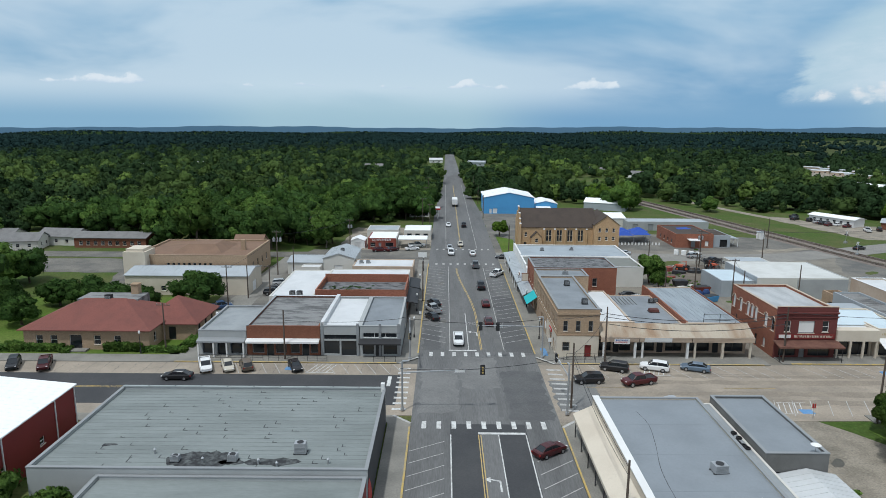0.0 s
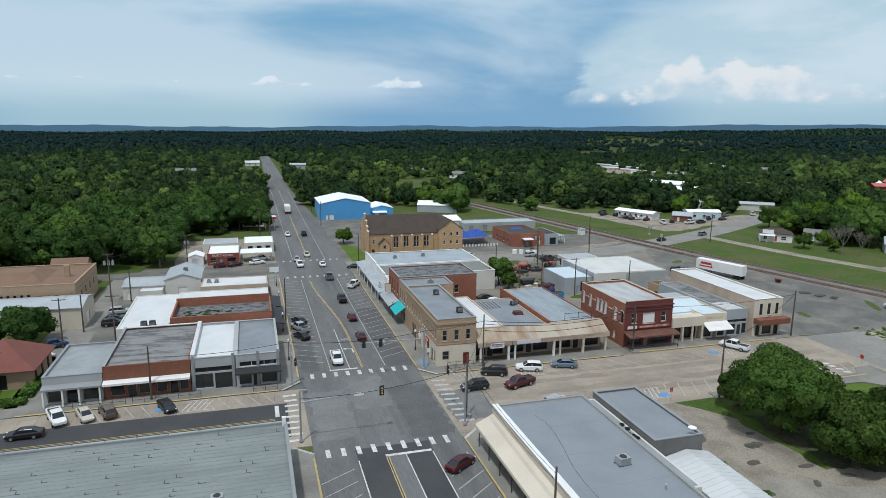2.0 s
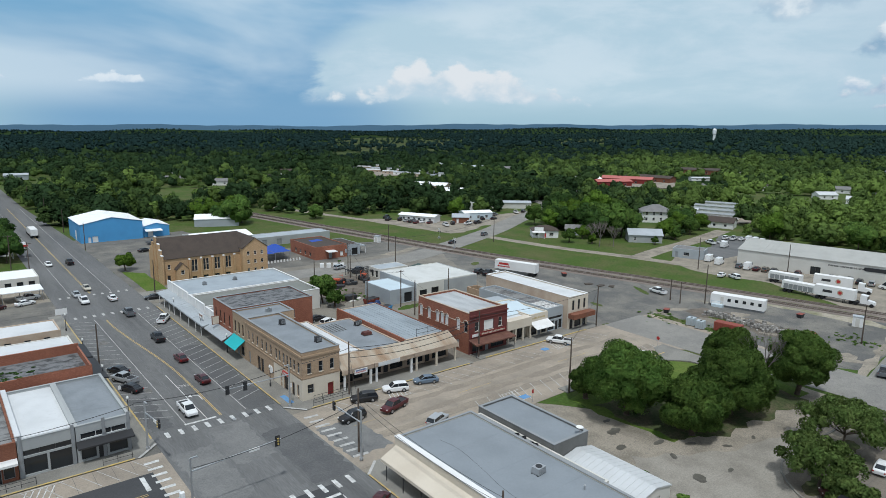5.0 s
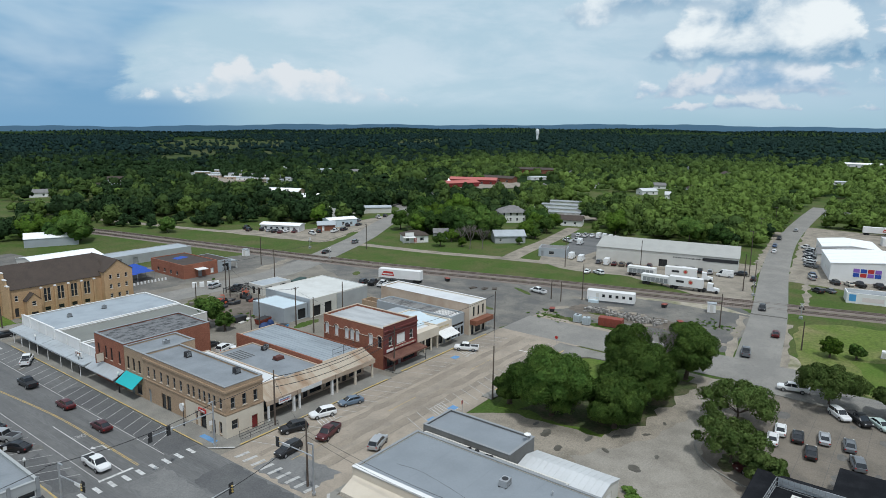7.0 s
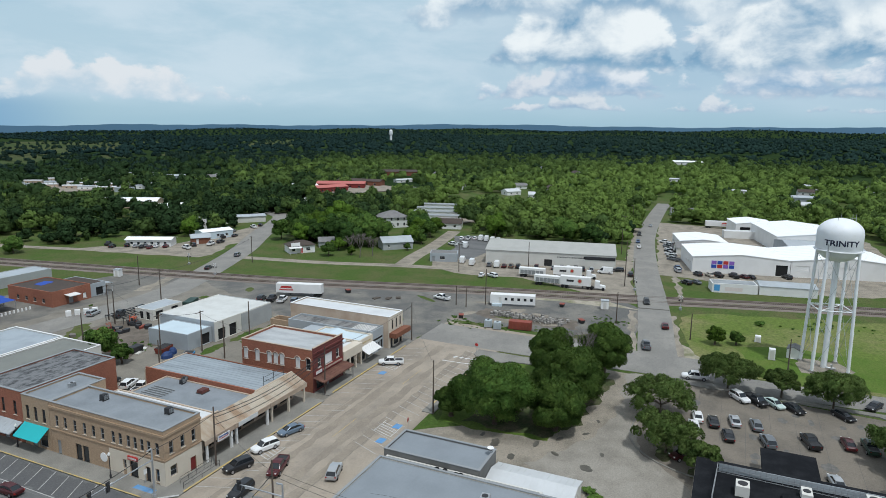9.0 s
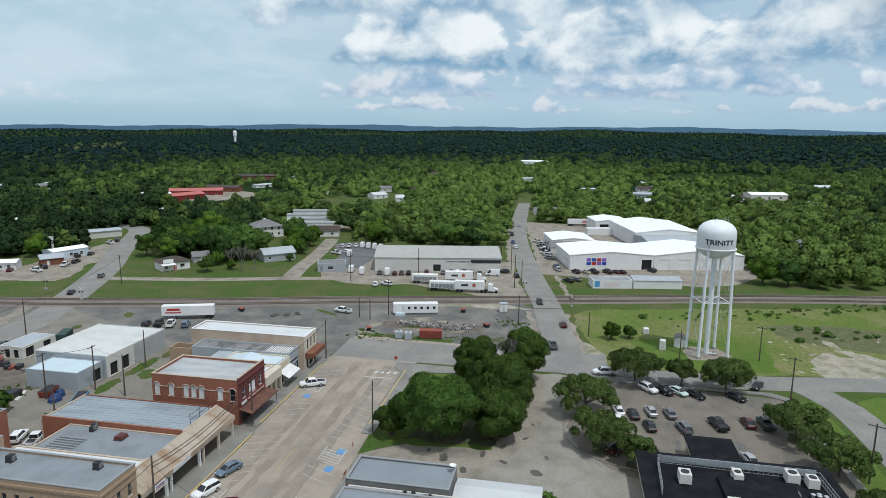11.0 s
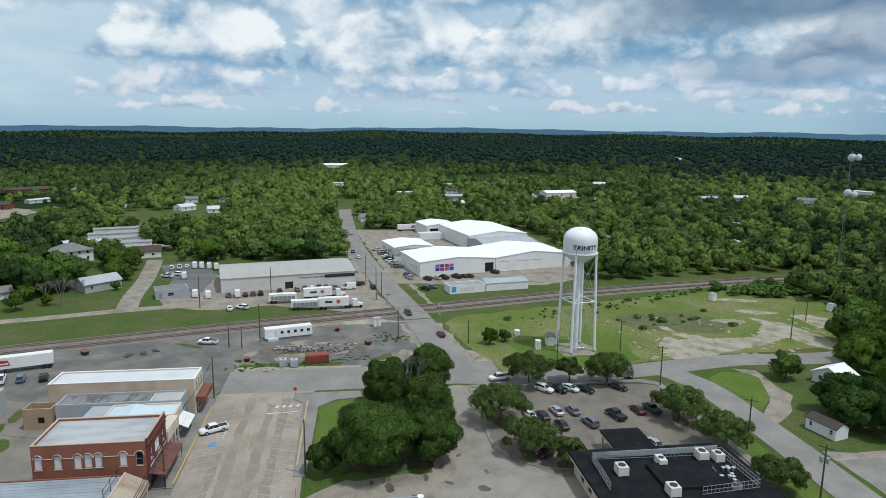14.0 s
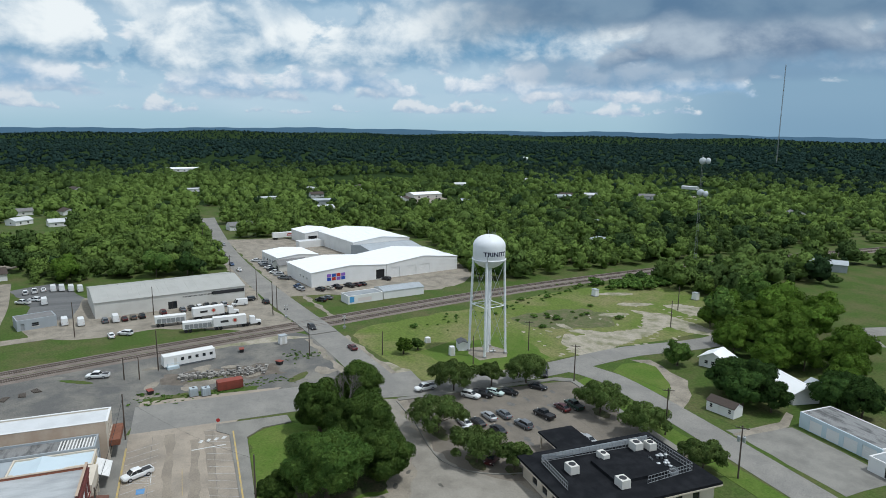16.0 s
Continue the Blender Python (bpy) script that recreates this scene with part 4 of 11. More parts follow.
patch("asphalt_turn_lane", rect(4.95, 7.35, -120, 81.0), 0.088, ASPH_MID, "grey asphalt turning lane", "road")
street("depot_road", [(101, 47), (112, 50), (156, 56), (224, 67), (300, 76), (395, 81), (520, 84)], 4.6, 0.072, ASPH_OLD, "worn grey asphalt road over the railway")
street("tower_road", [(106, 62), (102.5, 45), (102, 20), (103.2, 4), (106.5, -14), (108, -26), (107, -40), (107, -54), (110, -70), (116, -92), (130, -130)], 4.2, 0.069, ASPH_OLD, "worn asphalt street beside the parking lot")
street("south_road", [(104, -1), (92, -7), (66, -8), (40, -7.5), (10, -7), (-60, -6)], 4.0, 0.066, ASPH_OLD, "grey asphalt side street")
street("rail_street", [(107, 40), (106, 75), (106, 107)], 7.2, 0.067, ASPH_OLD, "worn asphalt street by the rail yard")
street("second_road", [(16, 197), (60, 197.5), (91, 197.5), (108, 199.5), (135, 210), (172, 226.5), (206, 245.5), (245, 265), (266, 279), (275, 300)], 5.4, 0.068, ASPH_OLD, "worn asphalt road over the railway")
street("second_road_west", [(-4.4, 197), (-40, 198), (-90, 196), (-160, 197)], 4.0, 0.062, LOT_GREY, "worn asphalt side street")
street("alley_lane", [(-45.5, 109), (-46, 140), (-46, 170), (-45, 195)], 3.0, 0.05, CONC, "pale concrete alley")
street("track_lane", [(157, 224), (160, 210.6), (165.5, 181.3), (174.2, 153.8), (178.4, 136), (183, 126)], 2.6, 0.045, GRAVEL, "pale gravel lane beside the railway")
street("house_drive", [(173.5, 151.3), (195, 155.4), (221, 158.7), (262, 166.5)], 3.4, 0.05, GRAVEL, "pale gravel drive")
patch("yard_drive", [(98, 55), (98, 49.5), (84, 50.5), (70, 49.5), (61, 46.5), (55, 40), (47, 36), (44, 46), (46, 58), (50, 64), (56, 60), (64, 55.5), (80, 53.4)], 0.046, mat("worn pale concrete", (0.29, 0.265, 0.225), 0.9, spots=(0.21, 0.19, 0.16), scale=0.9, amount=0.9, grain=0.24, grain_scale=4, coords="World", stain=(0.24, 0.22, 0.185)), "pale cracked concrete drive", rag=0.8, step=1.5)
street("north_lane", [(122, 362), (125, 350.7), (131, 322), (139, 292), (147, 268), (157, 233)], 2.4, 0.05, GRAVEL, "pale gravel lane beside the railway")
# railway: ballast bed, sleepers and rails of two tracks
TRACK = spline([(86, 400), (102, 330), (131, 188), (151.5, 114), (164.5, 63), (184.5, -14), (196, -80), (203, -150), (206, -260), (200, -420)], 3.0)
bed = Mesh()
for off in (-2.9, 2.9):
    strip(bed, offset_line(TRACK, off), -1.9, 1.9, 0.20, depth=0)
    for sg in (-1, 1):
        a, b = offset_line(TRACK, off + sg * 1.9), offset_line(TRACK, off + sg * 2.85)
        for i in range(len(TRACK) - 1):
            q = [(*a[i], 0.20), (*a[i + 1], 0.20), (*b[i + 1], -0.02), (*b[i], -0.02)]
            bed.face(q if sg < 0 else q[::-1])
single("railway_bed", bed, BALLAST, "brown crushed-stone bed of the railway", "railway", kind="structure")
rails = Mesh()
ties = Mesh()
for off in (-2.9, 2.9):
    for g in (-0.75, 0.75):
        strip(rails, offset_line(TRACK, off + g), -0.05, 0.05, 0.38, depth=0.14)
    line = offset_line(TRACK, off)
    for i in range(len(line) - 1):
        a, b = Vector(line[i]), Vector(line[i + 1])
        t = (b - a).normalized()
        nrm = Vector((-t.y, t.x))
        for k in range(5):
            c = a + (b - a) * (k / 5)
            q = [c - nrm * 1.3 - t * 0.12, c - nrm * 1.3 + t * 0.12, c + nrm * 1.3 + t * 0.12, c + nrm * 1.3 - t * 0.12]
            ties.prism([tuple(p) for p in q][::-1], 0.17, 0.25)
single("railway_rails", rails, RAIL, "brown steel railway rails", "railway", kind="structure")
single("railway_sleepers", ties, SLEEPER, "dark timber railway sleepers", "railway", kind="stuff")
patch("track_soil", [(128, 192), (150, 112), (158, 70), (152, 59), (149, 118), (126, 200)], 0.03, DIRT, "bare soil beside the track", rag=0.8)
patch("crossing_panel", [(155.2, 51.4), (173.6, 54.4), (172.2, 63.2), (153.8, 60.2)], 0.335, ASPH_OLD, "worn asphalt railway crossing", "road")

# kerbs and pavements
KERB = 0.20


def walkway(name, pts, label="pale concrete pavement"):
    return patch(name, pts, KERB, CONC, label, "pavement")


walkway("pavement_northwest", [(-100, 106.0), (-7.5, 106.0), (-4.4, 109.0), (-4.4, 190), (-7.4, 190), (-7.4, 109.5), (-100, 109.5)])
walkway("pavement_northeast", [(16.2, 109.5), (19.0, 106.3), (56, 106.3), (56, 110.2), (20.4, 110.2), (20.4, 188), (16.2, 188)])
walkway("pavement_east", [(58.5, 107.0), (97, 107.2), (97, 112), (58.5, 111)])
walkway("pavement_southwest", [(-7.6, -120), (-4.4, -120), (-4.4, 83.5), (-7.0, 86.0), (-60, 86.0), (-60, 83.8), (-7.6, 83.8)])
walkway("pavement_southeast", [(16.2, -120), (19.6, -120), (19.6, 84.2), (44, 84.4), (44, 85.2), (19.0, 85.2), (16.2, 82.5)])
walkway("pavement_plaza", [(60, 84.9), (89.2, 84.2), (92.7, 80.6), (93.4, 74.5), (97.3, 75), (97.5, 90), (94, 90), (91.6, 87.6), (60, 87.2)])
walkway("pavement_lot", [(52, 2.4), (94.5, 2.4), (97, 6), (98, 49), (96.6, 49), (95.4, 8), (93, 4), (52, 4)])

# painted kerbs and road markings
yk = Mesh()
for x in (MX0, MX1):
    sg = 1 if x < 0 else -1
    for y0, y1 in ((60, 82.5), (111, 185)):
        yk.box(min(x, x - 0.25 * sg), max(x, x - 0.25 * sg), y0, y1, 0.1, KERB + 0.012)
yk.box(-46, -8, 106.0, 106.35, 0.1, KERB + 0.012)
yk.box(20, 55, 106.3, 106.65, 0.1, KERB + 0.012)
yk.box(60, 92, 107.0, 107.35, 0.1, KERB + 0.012)
yk.box(64, 93, 86.6, 86.9, 0.1, KERB + 0.012)
single("kerb_paint", yk, YELLOW_LINE, "yellow painted kerb edge", "kerb", kind="structure")

ZM = 0.096
white, faint, yellow, blue = Mesh(), Mesh(), Mesh(), Mesh()


def bar(m, x0, y0, x1, y1, wd, z=ZM):
    d = Vector((x1 - x0, y1 - y0)).normalized()
    n = Vector((-d.y, d.x)) * (wd / 2)
    m.face([(x0 + n.x, y0 + n.y, z), (x0 - n.x, y0 - n.y, z), (x1 - n.x, y1 - n.y, z), (x1 + n.x, y1 + n.y, z)])


for i in range(9):                                        # crosswalks over the main street
    x = -2.6 + i * 2.05
    bar(white, x, 82.2, x, 84.4, 0.62)
    bar(white, x + 0.4, 109.9, x + 0.4, 111.9, 0.62)
    bar(faint, x + 0.4, 184.4, x + 0.4, 186.4, 0.6)
    bar(faint, x + 0.4, 206.4, x + 0.4, 208.0, 0.6)
for i in range(9):                                        # over the cross street
    y = 88.2 + i * 1.95
    bar(white, -7.4, y, -5.4, y, 0.62)
    bar(faint, 17.2, y, 19.6, y - 0.2, 0.62)
bar(white, 4.7, 80.9, 11.0, 80.9, 0.55)
bar(white, 1.0, 112.9, 6.0, 112.9, 0.5)
bar(white, -8.6, 96.4, -8.6, 100.4, 0.6)
for x in (1.05, 11.05):
    bar(white, x, -120, x, 80.5, 0.16)
bar(white, 7.4, -120, 7.4, 80.5, 0.14)
for x in (4.75, 5.05):
    bar(yellow, x, -120, x, 80.5, 0.13)
for x in (5.15, 5.4):
    bar(yellow, x + 1.6, 113, x + 1.6, 132, 0.13)
    for k in range(12):                                   # the painted centre shifts across the turning lane
        y = 132 + k * 4
        s = lambda u: x + 1.6 - 3.4 * (lambda q: q * q * (3 - 2 * q))(min(max((u - 132) / 48, 0), 1))
        bar(yellow, s(y), y, s(y + 4), y + 4, 0.13)
    bar(yellow, x + 0.1, 209, x + 0.1, 420, 0.13)
bar(white, 4.6, 113, 4.6, 136, 0.14)
bar(faint, 1.2, 113, 1.2, 182, 0.13)
bar(faint, 11.0, 113, 11.0, 182, 0.14)
bar(faint, 0.6, 209, 0.6, 420, 0.13)
bar(faint, 10.6, 209, 10.6, 420, 0.13)
for dx, y0 in ((6.1, 68.5), (5.9, 122.5)):                # turn arrows
    bar(white, dx + 0.6, y0 - 1.6, dx + 0.6, y0 + 0.6, 0.22)
    bar(white, dx + 0.7, y0 + 0.6, dx - 0.5, y0 + 1.0, 0.22)
    white.face([(dx - 0.5, y0 + 1.6, ZM), (dx - 1.2, y0 + 0.95, ZM), (dx - 0.5, y0 + 0.35, ZM)])
for i in range(12):                                       # slanting bays along the kerbs
    y = 55 + i * 3.0
    if y < 78:
        bar(faint, MX0 + 0.2, y, MX0 + 4.6, y + 2.6, 0.12)
        bar(faint, MX1 - 0.2, y + 1, MX1 - 4.6, y - 2.4, 0.12)
for i in range(22):
    y = 117 + i * 3.0
    bar(faint, MX0 + 0.2, y + 2.4, MX0 + 4.8, y, 0.12)
    bar(faint, MX1 - 0.2, y + 2.4, MX1 - 4.8, y, 0.12)
for i in range(15):
    x = -40 + i * 2.25
    bar(faint, x, 105.8, x + 2.0, 101.4, 0.11)
for i in range(13):
    x = 22 + i * 2.7
    if not 33 < x < 34:
        bar(faint, x, 106.0, x + 2.2, 100.6, 0.11)
for i in range(12):
    x = 60.5 + i * 2.7
    bar(faint, x, 106.8, x + 2.2, 101.2, 0.11)
for i in range(20):
    x = 42 + i * 2.7
    bar(faint, x, 86.9, x + 2.2, 92.2, 0.11)
for x0, y0, s in ((33.0, 101.6, 1), (76.5, 102.0, 1), (48.5, 87.6, -1), (-22.5, 101.8, 1)):    # hatched access bays
    for k in range(5):
        bar(white, x0 + k * 0.8, y0 + 0.2, x0 + 1.2 + k * 0.8, y0 + 3.6, 0.14)
    bar(white, x0 - 0.2, y0, x0 + 4.4, y0, 0.13)
    bar(white, x0 + 1.0, y0 + 3.8, x0 + 5.4, y0 + 3.8, 0.13)
for x, y in ((30.5, 105.2), (74.0, 103.5), (80.5, 103.0), (46.5, 88.4), (52.5, 88.4), (-25.5, 103.6)):
    blue.prism([(x - 0.9, y - 0.7), (x + 0.9, y - 0.7), (x + 0.9, y + 0.7), (x - 0.9, y + 0.7)], 0.08, ZM + 0.004)
blue.box(17.6, 18.6, 110.2, 114.0, 0.15, KERB + 0.012)
for y in (97.6, 98.0):
    bar(yellow, -160, y - 2.3, -9, y - 2.3, 0.12)
for x0, x1 in ((22, 30), (44, 52), (70, 80)):
    bar(yellow, x0, 96.6, x1, 96.7, 0.09)
for i in range(4):
    bar(white, 89.8 + 0.1 * i, 93.5 - i * 1.5, 90.9 + 0.1 * i, 92.9 - i * 1.5, 0.7)
bar(white, 87.0, 95.0, 87.4, 88.5, 0.35)
single("white_markings", white, WHITE_LINE, "worn white road markings", "road marking", kind="structure")
single("faint_markings", faint, FAINT_LINE, "faded white parking bay lines", "road marking", kind="structure")
single("yellow_markings", yellow, YELLOW_LINE, "worn yellow centre lines", "road marking", kind="structure")
single("blue_markings", blue, BLUE_LINE, "blue painted accessible bay panels", "road marking", kind="structure")
# joints of concrete slabs, tar lines, wet hollows and worn tracks
JOINT = mat("tar joint", (0.11, 0.105, 0.10), 0.9, grain=0.15, coords="World")
WET = mat("damp gravel", (0.085, 0.078, 0.064), 0.55, spots=(0.14, 0.13, 0.108), scale=3, amount=0.7, grain=0.2, coords="World")
OIL = mat("dark oil stain", (0.115, 0.11, 0.10), 0.8, spots=(0.17, 0.16, 0.145), scale=5, amount=0.9, grain=0.2, coords="World")
jm = Mesh()
for y in (90.6, 102.2):
    bar(jm, 19, y, 96, y + 0.3, 0.04, 0.072)
for i in range(10):
    bar(jm, 57 + i * 4.0, 4.5, 57.5 + i * 4.0, 46, 0.05, 0.042)
    bar(jm, 56, 6 + i * 4.2, 95.5, 6 + i * 4.2, 0.05, 0.042)
for i in range(24):
    bar(jm, -64 + i * 2.4, 101.2, -64 + i * 2.4, 105.9, 0.04, 0.072)
for i in range(16):                                       # cracks across the main street
    r = random.Random(i)
    y, x = 108 + i * 5.3 + r.uniform(-1, 1), MX0 + 0.3
    while x < MX1 - 1.5:
        x2, y2 = x + r.uniform(0.8, 2.0), y + r.uniform(-0.35, 0.35)
        bar(jm, x, y, x2, y2, 0.045, 0.074)
        x, y = x2, y2
single("slab_joints", jm, JOINT, "dark joints and cracks in the paving", "paving joint", kind="structure")


def blot(name, x, y, rx, ry, z, material, label, seed, turn=0.0):
    c, s_ = math.cos(radians(turn)), math.sin(radians(turn))
    pts = [(rx * math.cos(k * 0.5236), ry * math.sin(k * 0.5236)) for k in range(12)]
    pts = ragged([(x + p[0] * c - p[1] * s_, y + p[0] * s_ + p[1] * c) for p in pts], min(rx, ry) * 0.22, max(min(rx, ry) * 0.5, 0.4), seed)
    return patch(name, pts, z, material, label, "stain", seed=seed)


rb = random.Random(9)
HOLLOWS = [(54.5, 70.5, 2.6, 1.2), (57.0, 64.0, 2.0, 0.8), (60.5, 60.8, 1.6, 0.7), (55.0, 60.2, 1.5, 0.7), (64.5, 57.0, 1.2, 0.6), (51.0, 66.5, 1.6, 0.9), (48.5, 74.0, 2.2, 1.0), (52.5, 54.5, 1.4, 1.8), (58.0, 53.0, 1.2, 0.6), (70.5, 56.0, 1.0, 0.5), (68, 61.5, 1.6, 0.6), (56.5, 73.5, 1.4, 0.6), (47.5, 60.0, 1.0, 1.2)]
for i, (x, y, a, b) in enumerate(HOLLOWS):
    blot("wet_hollow", x, y, a * 0.62, b * 0.62, 0.062, WET, "damp dark hollow in the gravel", 40 + i, rb.uniform(-40, 60))
for i in range(16):
    blot("yard_stain", rb.uniform(112, 142), rb.uniform(112, 170), rb.uniform(1.0, 4.5), rb.uniform(0.5, 1.6), 0.024 + 0.0005 * i, OIL, "dark patch in the yard surface", 70 + i, rb.uniform(0, 180))
for i in range(14):
    x, y = rb.uniform(118, 152), rb.uniform(58, 106)
    blot("pale_stain", min(x, 150 - (y - 60) * 0.25), y, rb.uniform(1.5, 5.0), rb.uniform(0.8, 2.2), 0.033 + 0.0005 * i, GRAVEL, "pale gravel patch in the yard", 90 + i, rb.uniform(0, 180))
for i in range(12):
    blot("bay_stain", rb.uniform(-3.6, 0.4) if i % 2 else rb.uniform(11.6, 15.4), 114 + i * 5.4, rb.uniform(0.5, 1.1), rb.uniform(0.8, 1.6), 0.0745, OIL, "dark oil stain in a parking bay", 120 + i)
for i in range(18):
    blot("bay_stain", 58 + rb.uniform(2, 37), rb.uniform(8, 44), rb.uniform(0.6, 1.8), rb.uniform(0.5, 1.2), 0.0415, OIL, "dark oil stain on the concrete lot", 150 + i)
# lanes darkened by tyres
for x0, x1 in ((1.6, 2.4), (3.4, 4.2), (7.9, 8.7), (9.7, 10.5)):
    patch("tyre_track", ragged(rect(x0, x1, 86, 183), 0.12, 6, 5), 0.0725, mat("tyre-darkened asphalt", (0.125, 0.124, 0.121), 0.85, spots=(0.16, 0.158, 0.153), scale=0.8, amount=0.9, grain=0.15, coords="World"), "darker wheel track on the street", "road")
# sandy tracks over the field by the water tower, and mown strips
patch("sand_track", [(108, -9.6), (115.5, -8.4), (126.4, -17.6), (126, -31), (126, -43), (139, -53.7), (147, -53), (137, -62), (122, -64), (112, -63), (111.8, -59), (116, -55), (125, -52), (119.5, -42.7), (115, -29), (111.4, -20)], 0.03, DIRT, "pale sandy track over rough grass", rag=0.55, step=0.7)
patch("sand_track", [(147.5, -68.8), (147.2, -75.8), (136, -83), (127, -75), (133.7, -68.8)], 0.031, DIRT, "pale sandy patch over rough grass", rag=0.55, step=0.7)
patch("sand_track", [(112, 48), (124, 46), (120, 42), (113, 40)], 0.029, DIRT, "bare soil at the road edge", rag=0.8, step=2)
patch("tower_lawn", [(108, 36), (118, 30), (128, 34), (134, 20), (132, -2), (112, 0), (107, 12)], 0.024, LAWN, "mown grass round the water tower", rag=1.0, step=4)
for k, (x, y, rx, ry, an) in enumerate(((122, -14, 7.5, 3.2, -30), (128, -24, 6.0, 2.4, 50), (136, -20, 4.0, 1.6, 10), (143, -44, 6.0, 2.2, 80), (152, -60, 7.0, 2.4, 70), (168, -62, 8.0, 2.2, 75))):
    blot("soil_patch", x, y, rx, ry, 0.0335 + 0.0004 * k, DIRT, "bare sandy soil showing through rough grass", 90 + k, an)
for k, (x, y, rx, ry, an) in enumerate(((82, 147.5, 6.5, 1.6, 0), (78, 143.5, 3.0, 2.0, 30), (70, 147.5, 4.5, 1.5, 5), (92, 146.5, 4.0, 1.4, 0), (98, 158, 1.5, 6.0, 0), (100, 171, 3.5, 1.6, 20))):
    blot("weed_patch", x, y, rx, ry, 0.036 + 0.0004 * k, GRASS, "weeds growing on worn ground behind shops", 140 + k, an)
patch("corner_lawn", [(96, -10.6), (99.9, -16.6), (98.6, -22.6), (95, -24.0), (83.0, -18.8), (76.6, -12.4), (84, -10.8)], 0.05, LAWN, "mown triangle of grass", rag=0.2)
patch("garage_apron", [(30, -27.5), (54, -27.5), (58, -13), (30, -13)], 0.04, CONC, "wide worn concrete apron", rag=0.2)
patch("house_path", [(102, -21), (97.8, -22.2), (90, -21.6), (81.3, -17.7), (74.6, -11.4), (70, -12), (76, -19), (83.6, -25), (90, -25), (100, -26)], 0.045, GRAVEL, "pale gravel drive", rag=0.4)
patch("cabin_path", [(56, -12.5), (57, -27), (60.5, -33), (58.5, -33), (54.5, -27), (54, -12.5)], 0.045, GRAVEL, "pale gravel drive", rag=0.3)
patch("scrap_soil", [(55.5, 158), (66, 166), (72, 178), (68, 182), (56, 176)], 0.032, mat("dark bare soil", (0.12, 0.10, 0.08), 0.95, spots=(0.2, 0.17, 0.14), scale=1.5, amount=0.8, grain=0.3, coords="World"), "dark bare soil behind the workshop", rag=1.0, step=2)
patch("lane_lawn", [(50, 2.2), (93, 2.2), (95, -2.2), (50, -2.6), (30, -3.0), (30, 2.0)], 0.05, LAWN, "grass verge along the side street", rag=0.15)
lk = strip(Mesh(), spline([(96.5, 49.6), (84, 49.2), (74, 50), (66, 49.6), (61, 46.5), (58, 42), (56.4, 36)], 2.0), -0.14, 0.14, 0.2, depth=0.2)
single("lot_kerb", lk, CONC, "pale concrete kerb round the parking lot", "kerb", kind="structure")
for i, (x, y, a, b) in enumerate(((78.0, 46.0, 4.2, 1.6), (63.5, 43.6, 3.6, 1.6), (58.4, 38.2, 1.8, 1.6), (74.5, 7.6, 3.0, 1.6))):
    blot("tree_bed", x, y, a, b, 0.056, LITTER_SHADE, "bare leafy bed round a tree", 330 + i)

patch("dirt_patch", [(136, -13), (146, -7), (151, -7), (155, -22), (154, -38), (140, -44), (130, -33), (133, -20)], 0.027, mat("weedy soil", (0.085, 0.105, 0.036), 0.95, spots=(0.15, 0.13, 0.075), scale=1.6, amount=1.0, grain=0.4, grain_scale=2, coords="World", stain=(0.05, 0.085, 0.02)), "weedy bare soil on rough ground", rag=1.6, step=3)
patch("house_drive_far", [(103, -107.5), (100, -121.6), (92, -118), (94.5, -109), (85, -101), (90, -98), (97.4, -100.5)], 0.04, CONC, "pale concrete drive", rag=0.3)
kw = Mesh()                                               # white-painted corner kerbs
for a, b in (((16.2, 109.5), (19.0, 106.3)), ((16.2, 82.5), (19.0, 85.2)), ((-4.4, 109.0), (-7.5, 106.0)), ((-4.4, 83.5), (-7.0, 86.0))):
    bar(kw, *a, *b, 0.4, KERB + 0.006)
single("corner_kerb_paint", kw, FAINT_LINE, "white painted corner kerb", "kerb", kind="structure")

patch("roadside_lot", [(146, 252), (151, 231), (158, 230), (179, 240), (190, 236), (229, 249), (229, 266), (204, 262), (180, 262), (158, 262), (150, 284), (138, 290)], 0.036, GRAVEL, "pale gravel lot beside the road", rag=0.8)
patch("workshop_soil", [(63.5, 184), (62, 166), (66, 160), (74, 172), (78, 182), (74, 187), (68, 187)], 0.033, MATS["dark bare soil"], "dark bare soil behind the workshop", rag=0.8, step=2)
for q in ([(160, 66), (206, 72.4), (206, 71), (160, 64.2)], [(170, 49.5), (206, 55.5), (206, 53.5), (172, 48)], [(106, 56), (150, 62.5), (150, 60.4), (108, 54)], [(108, 45), (150, 51.4), (150, 49.6), (110, 43)], [(104, 206), (128, 214), (127, 217), (100, 209)], [(206, 73), (330, 86), (330, 83), (206, 70)]):
    patch("road_shoulder", q, 0.04, GRAVEL, "sandy gravel shoulder of the road", rag=0.7, step=2.5)
for i, (x, y, a, b) in enumerate(((92, 186.5, 3.4, 1.8), (105, 184, 1.8, 1.2), (119, 178, 3, 1.2), (135, 122, 5, 1.0), (112, 120, 2.2, 1.0), (127, 90, 6, 1.3), (113, 96, 2.0, 4.0), (120, 69, 4, 1.5))):
    blot("grass_tuft", x, y, a, b, 0.078 if y > 180 else 0.045, GRASS, "rough grass patch in the gravel", 300 + i, 20 * i)

